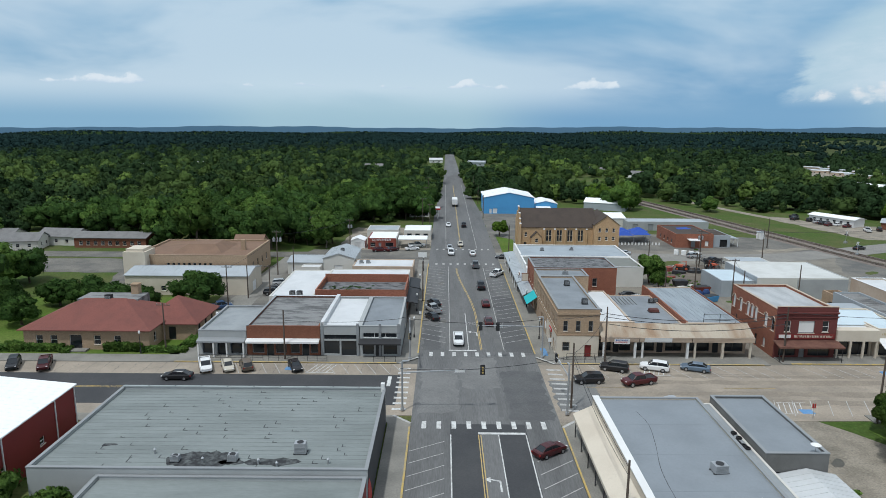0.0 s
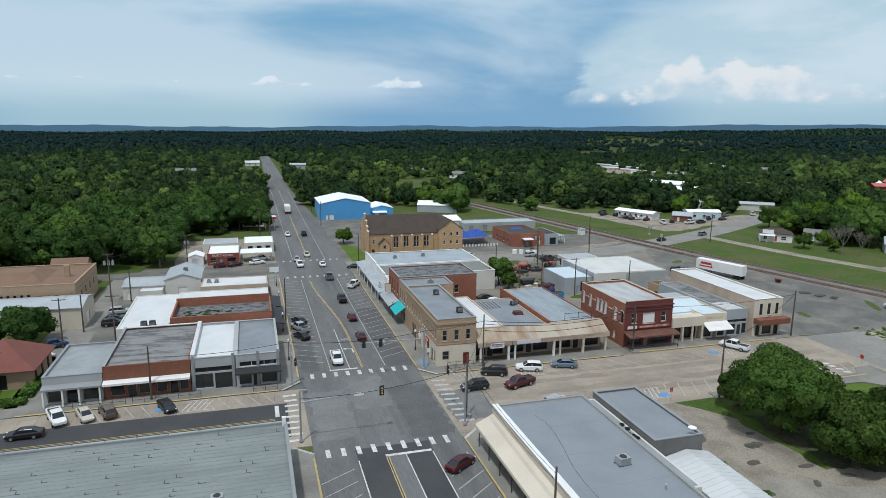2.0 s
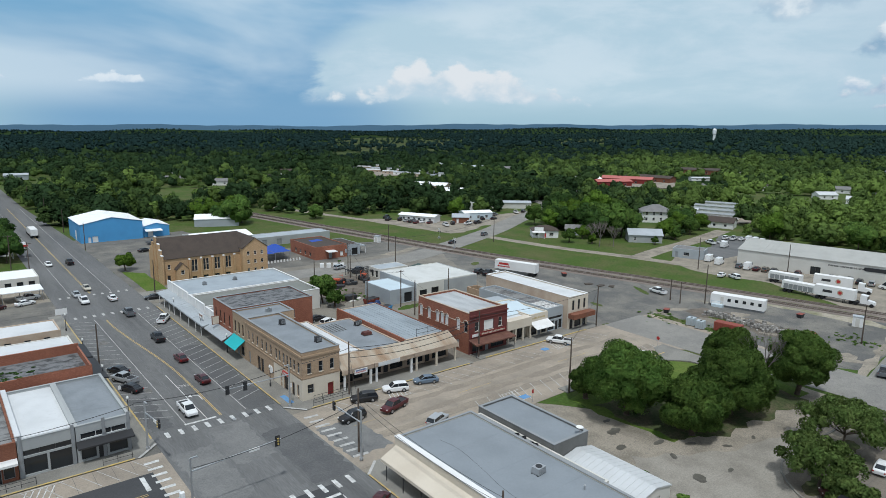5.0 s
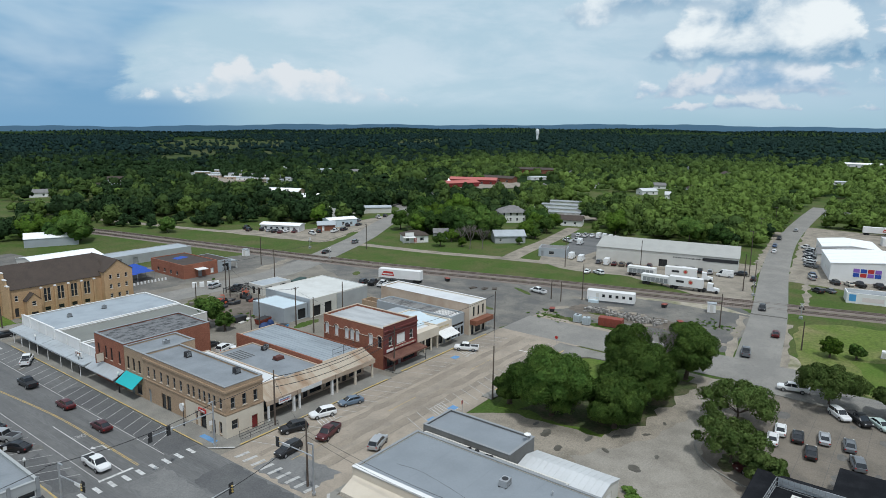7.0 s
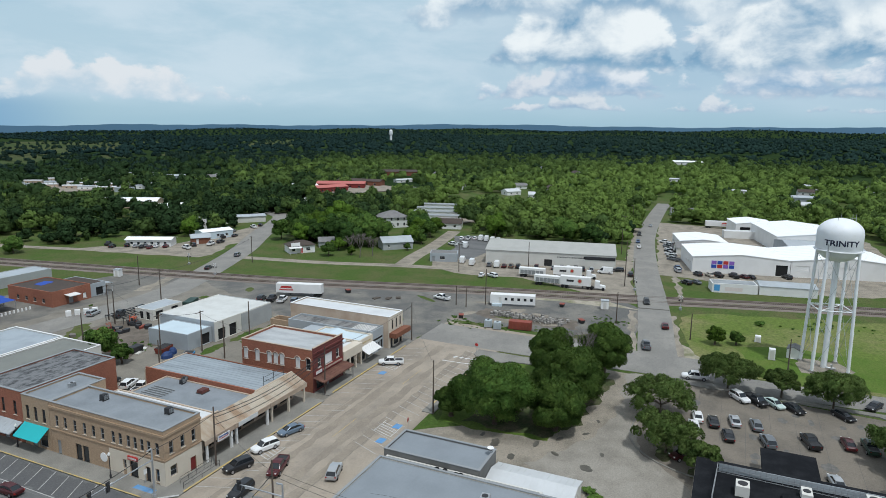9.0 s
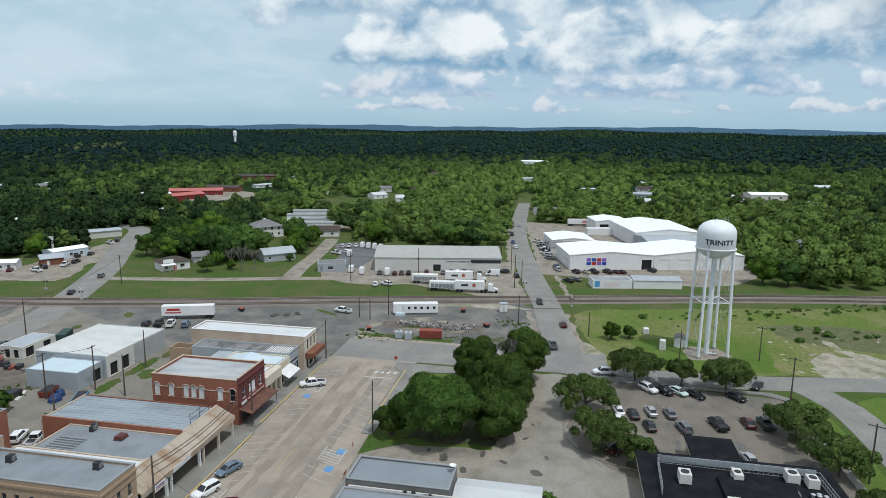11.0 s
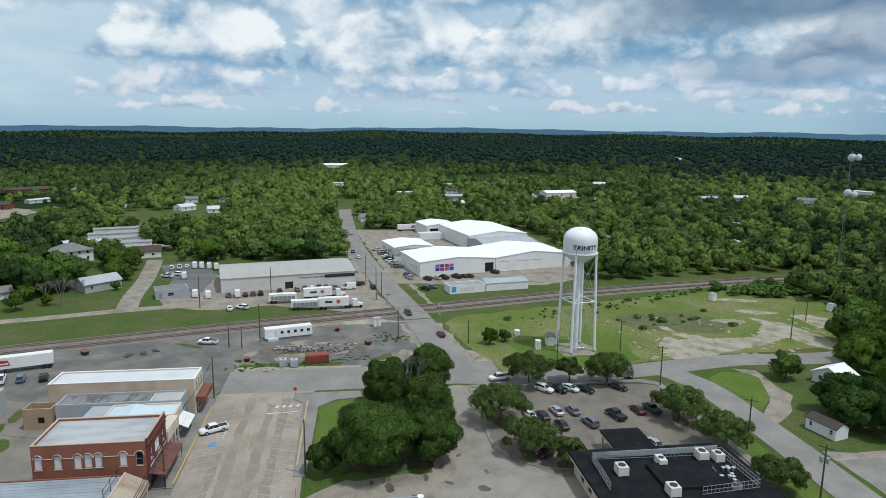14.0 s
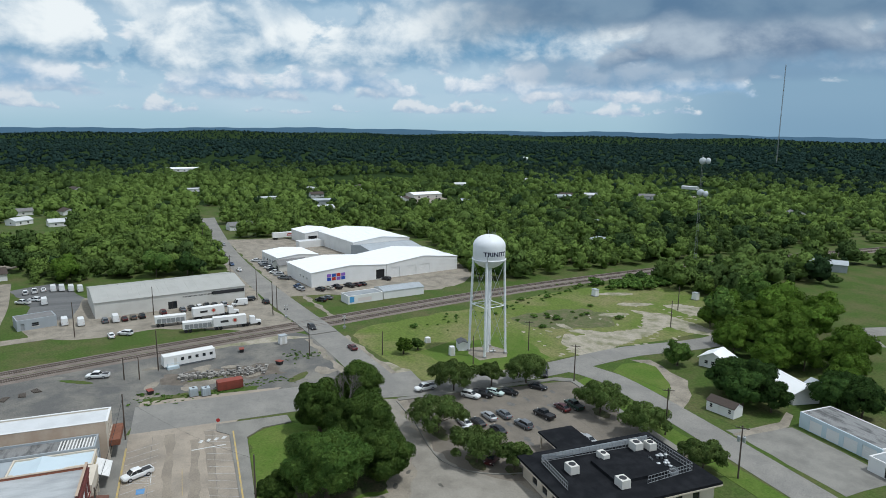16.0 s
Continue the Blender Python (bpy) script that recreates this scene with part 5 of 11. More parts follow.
patch("tower_field", [(111, 42), (150, 48.5), (158, 40), (165, 10), (178, -40), (186, -90), (150, -92), (116, -66), (112.5, -30), (111.5, -12), (107.5, 5), (106.5, 20), (107, 38)], 0.021, MEADOW, "rough yellow-green grass round the water tower", rag=1.0)
REPAIR = mat("asphalt repair", (0.098, 0.098, 0.099), 0.88, spots=(0.12, 0.12, 0.118), scale=0.9, amount=0.9, grain=0.26, grain_scale=4, coords="World", stain=(0.10, 0.10, 0.10))
PATCHY = mat("pale worn asphalt", (0.185, 0.183, 0.176), 0.88, spots=(0.14, 0.139, 0.136), scale=0.9, amount=0.9, grain=0.26, grain_scale=4, coords="World", stain=(0.16, 0.158, 0.153))
for i, (q, m_) in enumerate(((rect(9.5, 15.8, 84.8, 103), REPAIR), (rect(-3.6, 2.2, 87, 104), PATCHY), (rect(3.0, 9.0, 96, 109.5), PATCHY), (rect(11.2, 15.9, 112, 150), REPAIR), (rect(-4.0, -0.6, 113, 128), REPAIR), (rect(17, 24, 88, 99), PATCHY))):
    patch("asphalt_repair", q, 0.0755 + 0.001 * i, m_, "uneven patch of repaired asphalt", "road", rag=0.4, step=0.8, seed=20 + i)

for i in range(70):
    x, y = rb.uniform(110, 150), rb.uniform(-70, -2)
    if 108 + (-8 - y) * 0.1 < x:
        blot("bare_spot", x, y, rb.uniform(0.3, 1.5), rb.uniform(0.25, 0.7), 0.0262 + 0.00005 * i, DIRT, "bare sandy spot in rough grass", 400 + i, rb.uniform(0, 180))

WORN = mat("tyre-worn concrete", (0.235, 0.20, 0.16), 0.9, spots=(0.30, 0.255, 0.20), scale=0.9, amount=0.9, grain=0.24, grain_scale=4, coords="World")
for i, (x0, x1, y0, y1) in enumerate(((24, 95, 90.6, 92.4), (22, 92, 93.6, 95.4), (24, 96, 98.2, 99.9), (20, 70, 101.0, 102.0))):
    patch("lane_wear", rect(x0, x1, y0, y1), 0.0665 + 0.0006 * i, WORN, "darker tyre-worn band along the wide street", "road", rag=0.35, step=2.2, seed=50 + i)

patch("lot_edge", [(52, 34), (60, 34), (66, 44), (84, 45.5), (98, 45), (98, 52), (62, 56), (52, 50)], 0.0262, GRAVEL, "pale gravel edge of the parking lot", rag=0.3)
patch("scrap_soil", [(124, 72), (133, 74), (133, 101), (126, 102), (122, 90)], 0.0245, MATS["dark bare soil"], "dark soil under a heap of scrap", rag=1.0, step=1.5)
patch("verge_strip", [(113.6, 80), (117.5, 79), (118.5, 104), (115.4, 106), (113.8, 92)], 0.026, GRASS, "rough grass strip beside the street", rag=0.6, step=1.5)

# ---- buildings ----


def wins(u0, u1, n, wd, z0, z1, kind="w", mt=None):
    out = []
    for i in range(n):
        c = u0 + (u1 - u0) * (i + 0.5) / n
        out.append((c - wd / 2, c + wd / 2, z0, z1, kind) + ((mt,) if mt else ()))
    return out


def awning(root, name, x0, x1, y0, y1, z_out, z_in, side, material, label="", drop=0.0, thick=0.08, ribs=0.0):
    """A sloping canopy in the building's own coordinates, with its outer edge away from the wall on that side."""
    zs = {"S": (z_out, z_out, z_in, z_in), "N": (z_in, z_in, z_out, z_out), "W": (z_out, z_in, z_in, z_out), "E": (z_in, z_out, z_out, z_in)}[side]
    c = [(x0, y0), (x1, y0), (x1, y1), (x0, y1)]
    m = Mesh()
    top = [(p[0], p[1], z + thick) for p, z in zip(c, zs)]
    bot = [(p[0], p[1], z - (drop if z == z_out else 0.0)) for p, z in zip(c, zs)]
    m.face(top)
    m.face(bot[::-1])
    for i in range(4):
        j = (i + 1) % 4
        m.face([bot[i], bot[j], top[j], top[i]])
    ob = part(name, m, material, root, label)
    if ribs:
        r = Mesh()
        ln = (x1 - x0) if side in "SN" else (y1 - y0)
        n = int(ln / ribs)
        for i in range(1, n):
            t = i / n
            if side in "SN":
                x = x0 + ln * t
                a, b = (x, y0, zs[0] + thick), (x, y1, zs[2] + thick)
            else:
                y = y0 + ln * t
                a, b = (x0, y, zs[0] + thick), (x1, y, zs[1] + thick)
            r.tube(a, b, 0.035, n=4, caps=False)
        part("rib", r, material, ob)
    return ob


def post(root, x, y, z0, z1, r=0.1, material=None, name="post", square=False):
    m = Mesh().box(x - r, x + r, y - r, y + r, z0, z1) if square else Mesh().tube((x, y, z0), (x, y, z1), r, n=8)
    return part(name, m, material or WHITE_PAINT, root)


def band(root, name, x0, x1, y0, y1, z0, z1, material, label="", chamfer=0.0):
    return part(name, Mesh().box(x0, x1, y0, y1, z0, z1, chamfer=chamfer), material, root, label)


def text_mesh(body, size, depth=0.03, bold=0.0):
    """Letters as a mesh, centred, in the xz plane facing -y."""
    cu = bpy.data.curves.new("text", "FONT")
    cu.body, cu.size, cu.extrude, cu.align_x, cu.align_y, cu.resolution_u = body, size, depth, "CENTER", "CENTER", 3
    cu.offset = bold
    ob = bpy.data.objects.new("text", cu)
    me = bpy.data.meshes.new_from_object(ob)
    bpy.data.objects.remove(ob)
    bpy.data.curves.remove(cu)
    return me


def bars(root, name, x0, x1, y, z0, z1, n, material, seed=1, side="S"):
    """Lettering too small to read: plain bars on a board that faces -y (S) or -x (W)."""
    rnd, m, x = random.Random(seed), Mesh(), x0
    while x < x1 - 0.15:
        w = rnd.uniform(0.12, 0.3) * (z1 - z0) * 1.6
        w = min(w, x1 - x)
        if side == "S":
            m.box(x, x + w, y - 0.02, y, z0, z1)
        else:
            m.box(y - 0.02, y, x, x + w, z0, z1)
        x += w + 0.35 * (z1 - z0) * rnd.uniform(0.4, 1.3)
    return part(name, m, material, root)


# --- south-west corner ---
sw = block("store_building", "long low corner store with a grey sheeted roof", "building", -43.4, -7.8, 62.4, 83.6, 5.2,
           {"S": STUCCO_GREY, "N": STUCCO_GREY, "W": STUCCO_GREY, "E": STUCCO_DARK}, ROOF_SHEET, 0.28, cope=GREY_TRIM)
lap = Mesh()
rnd = random.Random(5)
TORN = mat("torn roof felt", (0.05, 0.052, 0.055), 0.9, grain=0.2)
for i in range(22):                                    # overlapping roof sheets, torn here and there into short steps
    y, x = 0.8 + i * 0.92, 0.4
    while x < 35.0:
        ln = rnd.uniform(3, 9)
        lap.box(x, min(x + ln, 35.2), y, y + 0.03 + rnd.random() * 0.03, 4.86, 4.935)
        if rnd.random() < 0.55 and 1 < x < 34.5:
            up, on = rnd.uniform(0.3, 0.9), rnd.uniform(0.3, 0.8)
            part("torn_edge", Mesh().prism([(x - 0.04, y), (x + on, y), (x + on, y + 0.08), (x + 0.04, y + 0.08), (x + 0.04, y + up), (x - 0.04, y + up)], 4.86, 4.942), TORN, sw)
        x += ln + rnd.uniform(0.05, 0.3)
part("roof_sheet_edge", lap, mat("roof lap edge", (0.165, 0.182, 0.178), 0.8, spots=(0.22, 0.242, 0.235), scale=3, amount=1.0, grain=0.2, hard=0.6), sw)
for i in range(10):                                    # blocks along the back parapet
    part("parapet_block", Mesh().box(0.05 + i * 3.56, 3.50 + i * 3.56, 20.86, 21.24, 5.31, 5.42, chamfer=0.02), mat("pale parapet block", (0.33, 0.36, 0.355), 0.8, spots=(0.24, 0.265, 0.26), amount=0.7, grain=0.1, rand=0.12), sw)
for px, py, rx, ry, sd in ((17.5, 2.4, 4.0, 1.8, 3), (25.2, 2.0, 3.0, 0.8, 4), (20.8, 1.9, 1.6, 0.5, 6), (6.0, 5.6, 0.9, 0.4, 5)):
    q = ragged([(px + rx * math.cos(a), py + ry * math.sin(a)) for a in [k * 0.63 for k in range(10)]], 0.22, 0.4, sd)
    part("soot_stain", Mesh().prism(q, 4.90, 4.952), mat("soot", (0.035, 0.036, 0.038), 0.9, spots=(0.13, 0.14, 0.138), scale=7, amount=0.9), sw, "black soot stain")
band(sw, "chimney", 35.0, 35.5, 20.6, 21.1, 4.9, 6.1, WHITE_PAINT)
mural = Mesh()
mural.extrude([(0.2, 0.3), (3.4, 0.3), (2.6, 2.0), (1.2, 3.6), (0.2, 3.2)], 35.6, 35.66, "x")
part("mural", mural, RED_PAINT, sw, "red painted mural")
sw2 = block("store_annex", "low pale-roofed annex beside the corner store", "building", -36.0, -7.9, 36.0, 62.2, 4.5, {"S": STUCCO_GREY, "N": STUCCO_GREY, "W": STUCCO_GREY, "E": RED_SIDING}, ROOF_SHEET, 0.3, cope=GREY_TRIM)
red = gable("metal_building", "dark red metal building with a white roof", "building", -65.0, 66, 33.4, 29, 6.6, 1.6, RED_SIDING, METAL_WHITE, axis="y", ribs=0.9, over=0.25,
            holes={"E": [(6, 7, 2.2, 3.2, "w"), (14, 15, 2.2, 3.2, "w"), (21, 22, 2.2, 3.2, "w")]})
for y in (-10.0, 0.0, 10.0, 14.3):
    part("downpipe", Mesh().box(16.72, 16.84, y - 0.06, y + 0.06, 0.1, 6.6), WHITE_PAINT, red)
roof_unit(-15.6, 66.4, 4.93, 1.3, 1.0, 1.3)
roof_unit(-22.5, 64.6, 4.93, 1.0, 0.9, 0.8)
roof_unit(-28.6, 64.4, 4.93, 0.9, 0.8, 0.7)
for x, y in ((-31.5, 66.0), (-19.6, 64.0), (-25.6, 64.2), (-12.2, 64.2), (-17.5, 63.4)):
    roof_vent(x, y, 4.93, 0.1, 0.4)
# --- south-east corner ---
se = block("store_building", "cream corner store with a wide flat grey roof", "building", 19.8, 33.6, 30, 81.3, 5.2, STUCCO_CREAM, ROOF_BLUE, 0.18, cope=GREY_TRIM,
           holes={"W": wins(6, 50, 9, 2.6, 0.7, 2.6, "s"), "N": [(2, 5, 0.7, 2.7, "s"), (6, 7, 0.2, 2.3, "d")]})
band(se, "coping", -0.1, 0.75, -0.05, 51.35, 5.31, 5.42, WHITE_PAINT, "broad white roof edge")
awning(se, "canopy", -2.6, -0.02, 2, 51.0, 2.9, 4.1, "W", STUCCO_CREAM, "cream sheet-metal walk canopy", 0.35)
for i in range(13):
    post(se, -2.4, 3 + i * 3.9, 0.2, 2.75, 0.07, DARK_TRIM)
hose = Mesh()
hp = [(4.6, 47.5), (5.1, 44), (4.4, 39), (3.2, 33), (3.0, 27), (3.8, 24), (5.0, 23), (5.4, 25), (4.2, 26), (3.4, 24.5)]
hp = spline(hp, 0.8)
for a, b in zip(hp, hp[1:]):
    hose.tube((*a, 5.0), (*b, 5.0), 0.035, n=4, caps=False)
part("hose", hose, DARK_TRIM, se)
for i in range(1, 7):
    part("roof_seam", Mesh().box(0.35, 13.4, i * 7.3, i * 7.3 + 0.08, 4.99, 5.03), ROOF_BLUE, se)
alley = block("link_building", "narrow lean-to between two shops with a white roof", "building", 33.7, 35.3, 57, 81.0, 4.6, OFF_WHITE, ROOF_PALE, 0.05)
se2 = block("shop_building", "narrow grey shop with a flat grey roof", "building", 35.4, 42.4, 66.2, 81.6, 5.4, mat("stained dark grey render", (0.17, 0.168, 0.16), 0.85, spots=(0.11, 0.108, 0.10), amount=0.8, grain=0.1), ROOF_BLUE, 0.25, cope=GREY_TRIM,
            holes={"N": [(0.8, 3, 0.6, 2.6, "s"), (4, 5, 0.2, 2.3, "d")], "S": [(1.2, 2.0, 2.2, 3.2, "w"), (5.2, 6.0, 0.2, 2.3, "d")]})
seshed = gable("metal_shed", "small white metal shed with a low gable", "shed", 39.9, 59.6, 6.4, 12.6, 2.9, 0.7, OFF_WHITE, mat("dull white sheet roof", (0.56, 0.57, 0.57), 0.5, spots=(0.46, 0.465, 0.46), amount=0.6, grain=0.05), axis="y", over=0.15, ribs=0.9, holes={"S": [(2.2, 4.2, 0.1, 2.3, "g")], "E": [(4, 5, 1.0, 2.0, "w")]})
roof_unit(29.0, 63.0, 5.0, 1.5, 1.2, 0.95, turn=6)
roof_vent(30.6, 57.0, 5.0, 0.09, 0.5)
dish = thing("satellite_dish", "small white satellite dish on a roof edge", "satellite dish", 41.0, 66.6, 5.5)
part("bowl", Mesh().lathe([(0.02, 0.55), (0.3, 0.6), (0.55, 0.78), (0.52, 0.8), (0.28, 0.64), (0.02, 0.6)], 14), WHITE_PAINT, dish)
part("mast", Mesh().tube((0, 0, 0), (0, 0, 0.56), 0.04), STEEL, dish)
for i in range(7):
    a = random.Random(i)
    single("tyre", Mesh().lathe([(0.18, 0.0), (0.34, 0.02), (0.36, 0.1), (0.34, 0.2), (0.18, 0.22)], 12), RUBBER, "old black tyre lying on a roof edge", "tyre",
           34.3 + a.uniform(-0.4, 0.5), 72.5 - i * 0.62, 4.57, group="tyres on the roof")
# --- north-west row ---
nwa = block("shop_building", "grey shopfront with a pale flat roof", "building", -42.9, -34.5, 109.5, 125, 4.6, STUCCO_GREY, ROOF_PALE, 0.3, cope=GREY_TRIM,
            holes={"S": [(0.6, 2.6, 0.4, 2.8, "s"), (3.2, 4.9, 0.1, 2.7, "s"), (5.5, 7.8, 0.4, 2.8, "s")], "W": [(9, 10, 0.9, 2.1, "w")]})
awning(nwa, "canopy", 0.0, 8.35, -1.3, -0.02, 3.0, 3.3, "S", GREY_TRIM, "grey sheet canopy", 0.2)
for x in (0.25, 2.9, 5.2, 8.1):
    post(nwa, x, -1.1, 0.2, 2.85, 0.12, WHITE_PAINT, square=True)
nwb = block("shop_building", "brown brick shop with a weathered roof", "building", -34.4, -21.6, 109.4, 129.5, 5.6, BRICK_BROWN, ROOF_MOTTLED, 0.35,
            holes={"S": [(0.9, 3.0, 0.6, 2.7, "s"), (3.4, 4.7, 0.1, 2.7, "s"), (5.0, 6.9, 0.6, 2.7, "s"), (7.6, 9.2, 0.6, 2.7, "s"), (9.6, 10.9, 0.1, 2.7, "s"), (11.1, 12.4, 0.6, 2.7, "s")]})
awning(nwb, "canopy", 0.0, 12.75, -1.2, -0.02, 3.0, 3.25, "S", WHITE_PAINT, "white sheet canopy", 0.25)
band(nwb, "coping", -0.05, 0.4, -0.05, 20.1, 5.605, 5.72, ROOF_PALE)
band(nwb, "coping", 0.4, 12.8, 19.6, 20.1, 5.605, 5.72, ROOF_WHITE)
nwc = block("shop_building", "grey shop with a white roof and wide glazing", "building", -21.5, -14.7, 109.5, 128.8, 5.6, STUCCO_GREY, ROOF_WHITE, 0.35, cope=STUCCO_GREY,
            holes={"S": [(0.6, 3.3, 0.5, 2.9, "s", DARK_TRIM), (3.6, 6.3, 0.2, 2.9, "s", DARK_TRIM), (0.6, 6.3, 3.2, 4.0, "s", DARK_TRIM)]})
band(nwc, "party_wall", -0.1, 0.55, 0.4, 19.3, 5.25, 6.15, ROOF_WHITE)
nwd = block("shop_building", "grey corner shop with a dark awning", "building", -14.6, -7.6, 109.5, 128.8, 5.6, STUCCO_GREY, ROOF_GREY, 0.35, cope=STUCCO_GREY,
            holes={"S": [(0.5, 2.4, 0.5, 2.7, "s", DARK_TRIM), (2.7, 3.8, 0.1, 2.6, "d", DARK_TRIM), (4.1, 6.5, 0.5, 2.7, "s", DARK_TRIM), (0.5, 6.5, 3.5, 4.4, "s", WHITE_PAINT)],
                   "E": [(1, 3, 0.6, 2.6, "s", DARK_TRIM), (11, 12, 0.1, 2.3, "d"), (15, 16.2, 1, 2.4, "w")]})
awning(nwd, "awning", -0.1, 7.2, -1.6, -0.02, 2.85, 3.3, "S", DARK_TRIM, "dark flat awning", 0.15)
for r, xs in ((nwc, (0.3, 6.5)), (nwd, (3.5, 6.75))):
    for x in xs:
        band(r, "pier", x - 0.22, x + 0.22, -0.12, -0.003, 0.2, 6.1, GREY_TRIM)
leanto = block("lean_to", "small brick lean-to with a white sheet roof", "building", -15.5, -8.0, 129.2, 132.2, 3.9, BRICK_RED, METAL_WHITE, 0.05)
ivy = block("brick_building", "old red brick building with a ruined parapet", "building", -27.0, -8.0, 133.0, 145.6, 5.9, BRICK_RED, ROOF_DARK, 1.3,
            holes={"E": [(2, 4, 0.4, 2.8, "s"), (6, 7.2, 0.1, 2.4, "d"), (8.5, 11, 0.4, 2.8, "s")]}, high={"N": 0.5})
band(ivy, "coping", 8.0, 19.0, 0.01, 0.29, 5.905, 6.0, BRICK_BROWN)
hall = block("hall_building", "wide store under a bright white roof", "building", -36.2, -27.1, 131.0, 155.2, 5.0, OFF_WHITE, ROOF_WHITE, 0.12, holes={"W": [(4, 6, 0.1, 2.3, "o"), (14, 15, 0.1, 2.2, "d")]})
hall2 = block("hall_wing", "rear wing of the store under a bright white roof", "building", -27.0, -8.2, 145.8, 155.2, 5.3, OFF_WHITE, ROOF_WHITE, 0.12, holes={"E": [(2, 5, 0.4, 2.8, "s"), (6, 7.2, 0.1, 2.4, "d")]})
awning(hall2, "canopy", 18.85, 21.4, 0.2, 9.2, 3.0, 3.4, "E", DARK_TRIM, "dark walk canopy", 0.2)
awning(ivy, "canopy", 19.05, 21.5, 0.4, 12.2, 3.0, 3.4, "E", DARK_TRIM, "dark walk canopy", 0.2)
for i in range(2):
    roof_unit(-31.5 + i * 1.5, 131.9, 4.93, 1.1, 1.0, 1.0, material=DARK_TRIM)
n1 = gable("metal_building", "white metal building with a grey roof", "building", -28.2, 178.5, 8.4, 14, 4.4, 1.3, OFF_WHITE, METAL_ROOF, axis="y", over=0.2, ribs=1.0, holes={"S": [(3, 5.2, 0.1, 2.6, "g")]})
n1b = gable("metal_building", "low white metal wing with a grey roof", "building", -37.2, 176.5, 9.4, 10, 3.2, 0.8, OFF_WHITE, METAL_ROOF, over=0.2, ribs=1.0, holes={"S": [(1, 2, 0.1, 2.1, "d"), (5, 6, 1.1, 2.1, "w")]})
n1c = block("lean_to", "small white lean-to with a flat roof", "building", -37.6, -32.6, 168.3, 171.3, 2.8, OFF_WHITE, ROOF_WHITE, 0.06)
n2 = block("shop_building", "low tan shop with a flat white roof", "building", -23.8, -8, 166, 175, 3.6, STUCCO_TAN, ROOF_WHITE, 0.15, holes={"E": [(1, 3.5, 0.2, 2.6, "o"), (5, 7, 0.6, 2.4, "s")], "S": wins(1, 15, 4, 1.2, 1.2, 2.4)})
roof_unit(-27.8, 176.0, 5.4, 1.0, 0.8, 1.0, material=DARK_TRIM)
for i in range(2):
    roof_unit(-22 + i * 1.8, 170.5, 3.46, 1.0, 0.9, 0.8)
rs = block("auto_shop", "small red-fronted auto shop with a white roof", "building", -24.5, -15.4, 207, 220, 3.6, {"S": RUST_RED, "N": OFF_WHITE, "W": RUST_RED, "E": OFF_WHITE}, METAL_WHITE, 0.12, holes={"S": [(0.8, 2.4, 0.8, 2.2, "w"), (3.4, 4.3, 0.1, 2.2, "d"), (5.6, 8.2, 0.8, 2.2, "s")]})
ar = text_mesh("AUTO REPAIR", 1.0, 0.02)
ar.materials.append(WHITE_PAINT)
part("lettering", ar, None, rs, at=pose(4.4, -0.03, 2.95, 90, 0, 0))
cn = thing("carport", "open carport with a flat white metal roof", "carport", -15.0, 208.5)
part("roof", Mesh().box(0, 9.5, 0, 7, 2.9, 3.1), METAL_WHITE, cn)
for x in (0.2, 4.6, 9.2):
    for y in (0.2, 6.8):
        post(cn, x, y, 0, 2.9, 0.07, STEEL)
wsd = gable("metal_shed", "small white garden shed with a gable roof", "shed", -28.0, 211.5, 4.6, 6, 2.4, 0.9, WHITE_PAINT, METAL_WHITE, axis="y", over=0.15, holes={"S": [(1.6, 3.0, 0.1, 2.0, "d")]})
rk = block("shop_building", "low white shop with a flat roof", "building", -14, -4.6, 224, 236, 3.4, OFF_WHITE, METAL_WHITE, 0.1, holes={"S": wins(0.5, 9, 3, 1.6, 0.8, 2.3, "s")})
rk2 = block("shop_building", "low grey shed with a flat pale roof", "building", -27, -16, 226, 236, 3.2, OFF_WHITE, METAL_ROOF, 0.1, holes={"S": [(2, 5, 0.1, 2.5, "g"), (6, 9, 0.1, 2.5, "g")]})
stn = block("gas_station", "small white filling station with a red band", "building", -15, -6.5, 279, 287, 3.8, WHITE_PAINT, ROOF_WHITE, 0.2, holes={"S": [(0.6, 3.6, 0.5, 2.4, "s"), (4.2, 5.2, 0.1, 2.3, "d"), (5.8, 8, 0.5, 2.4, "s")]})
band(stn, "fascia", -0.1, 8.6, -0.14, -0.004, 2.9, 3.6, RED_PAINT, "red fascia band")
cp = thing("fuel_canopy", "red and white fuel canopy on posts", "canopy", -7.2, 272)
part("roof", Mesh().box(0, 5.5, 0, 6, 4.0, 4.7), RED_PAINT, cp)
part("roof_top", Mesh().box(0.15, 5.35, 0.15, 5.85, 4.704, 4.75), ROOF_WHITE, cp)
for x, y in ((1, 1), (4.5, 1), (1, 5), (4.5, 5)):
    post(cp, x, y, 0, 4.0, 0.12)
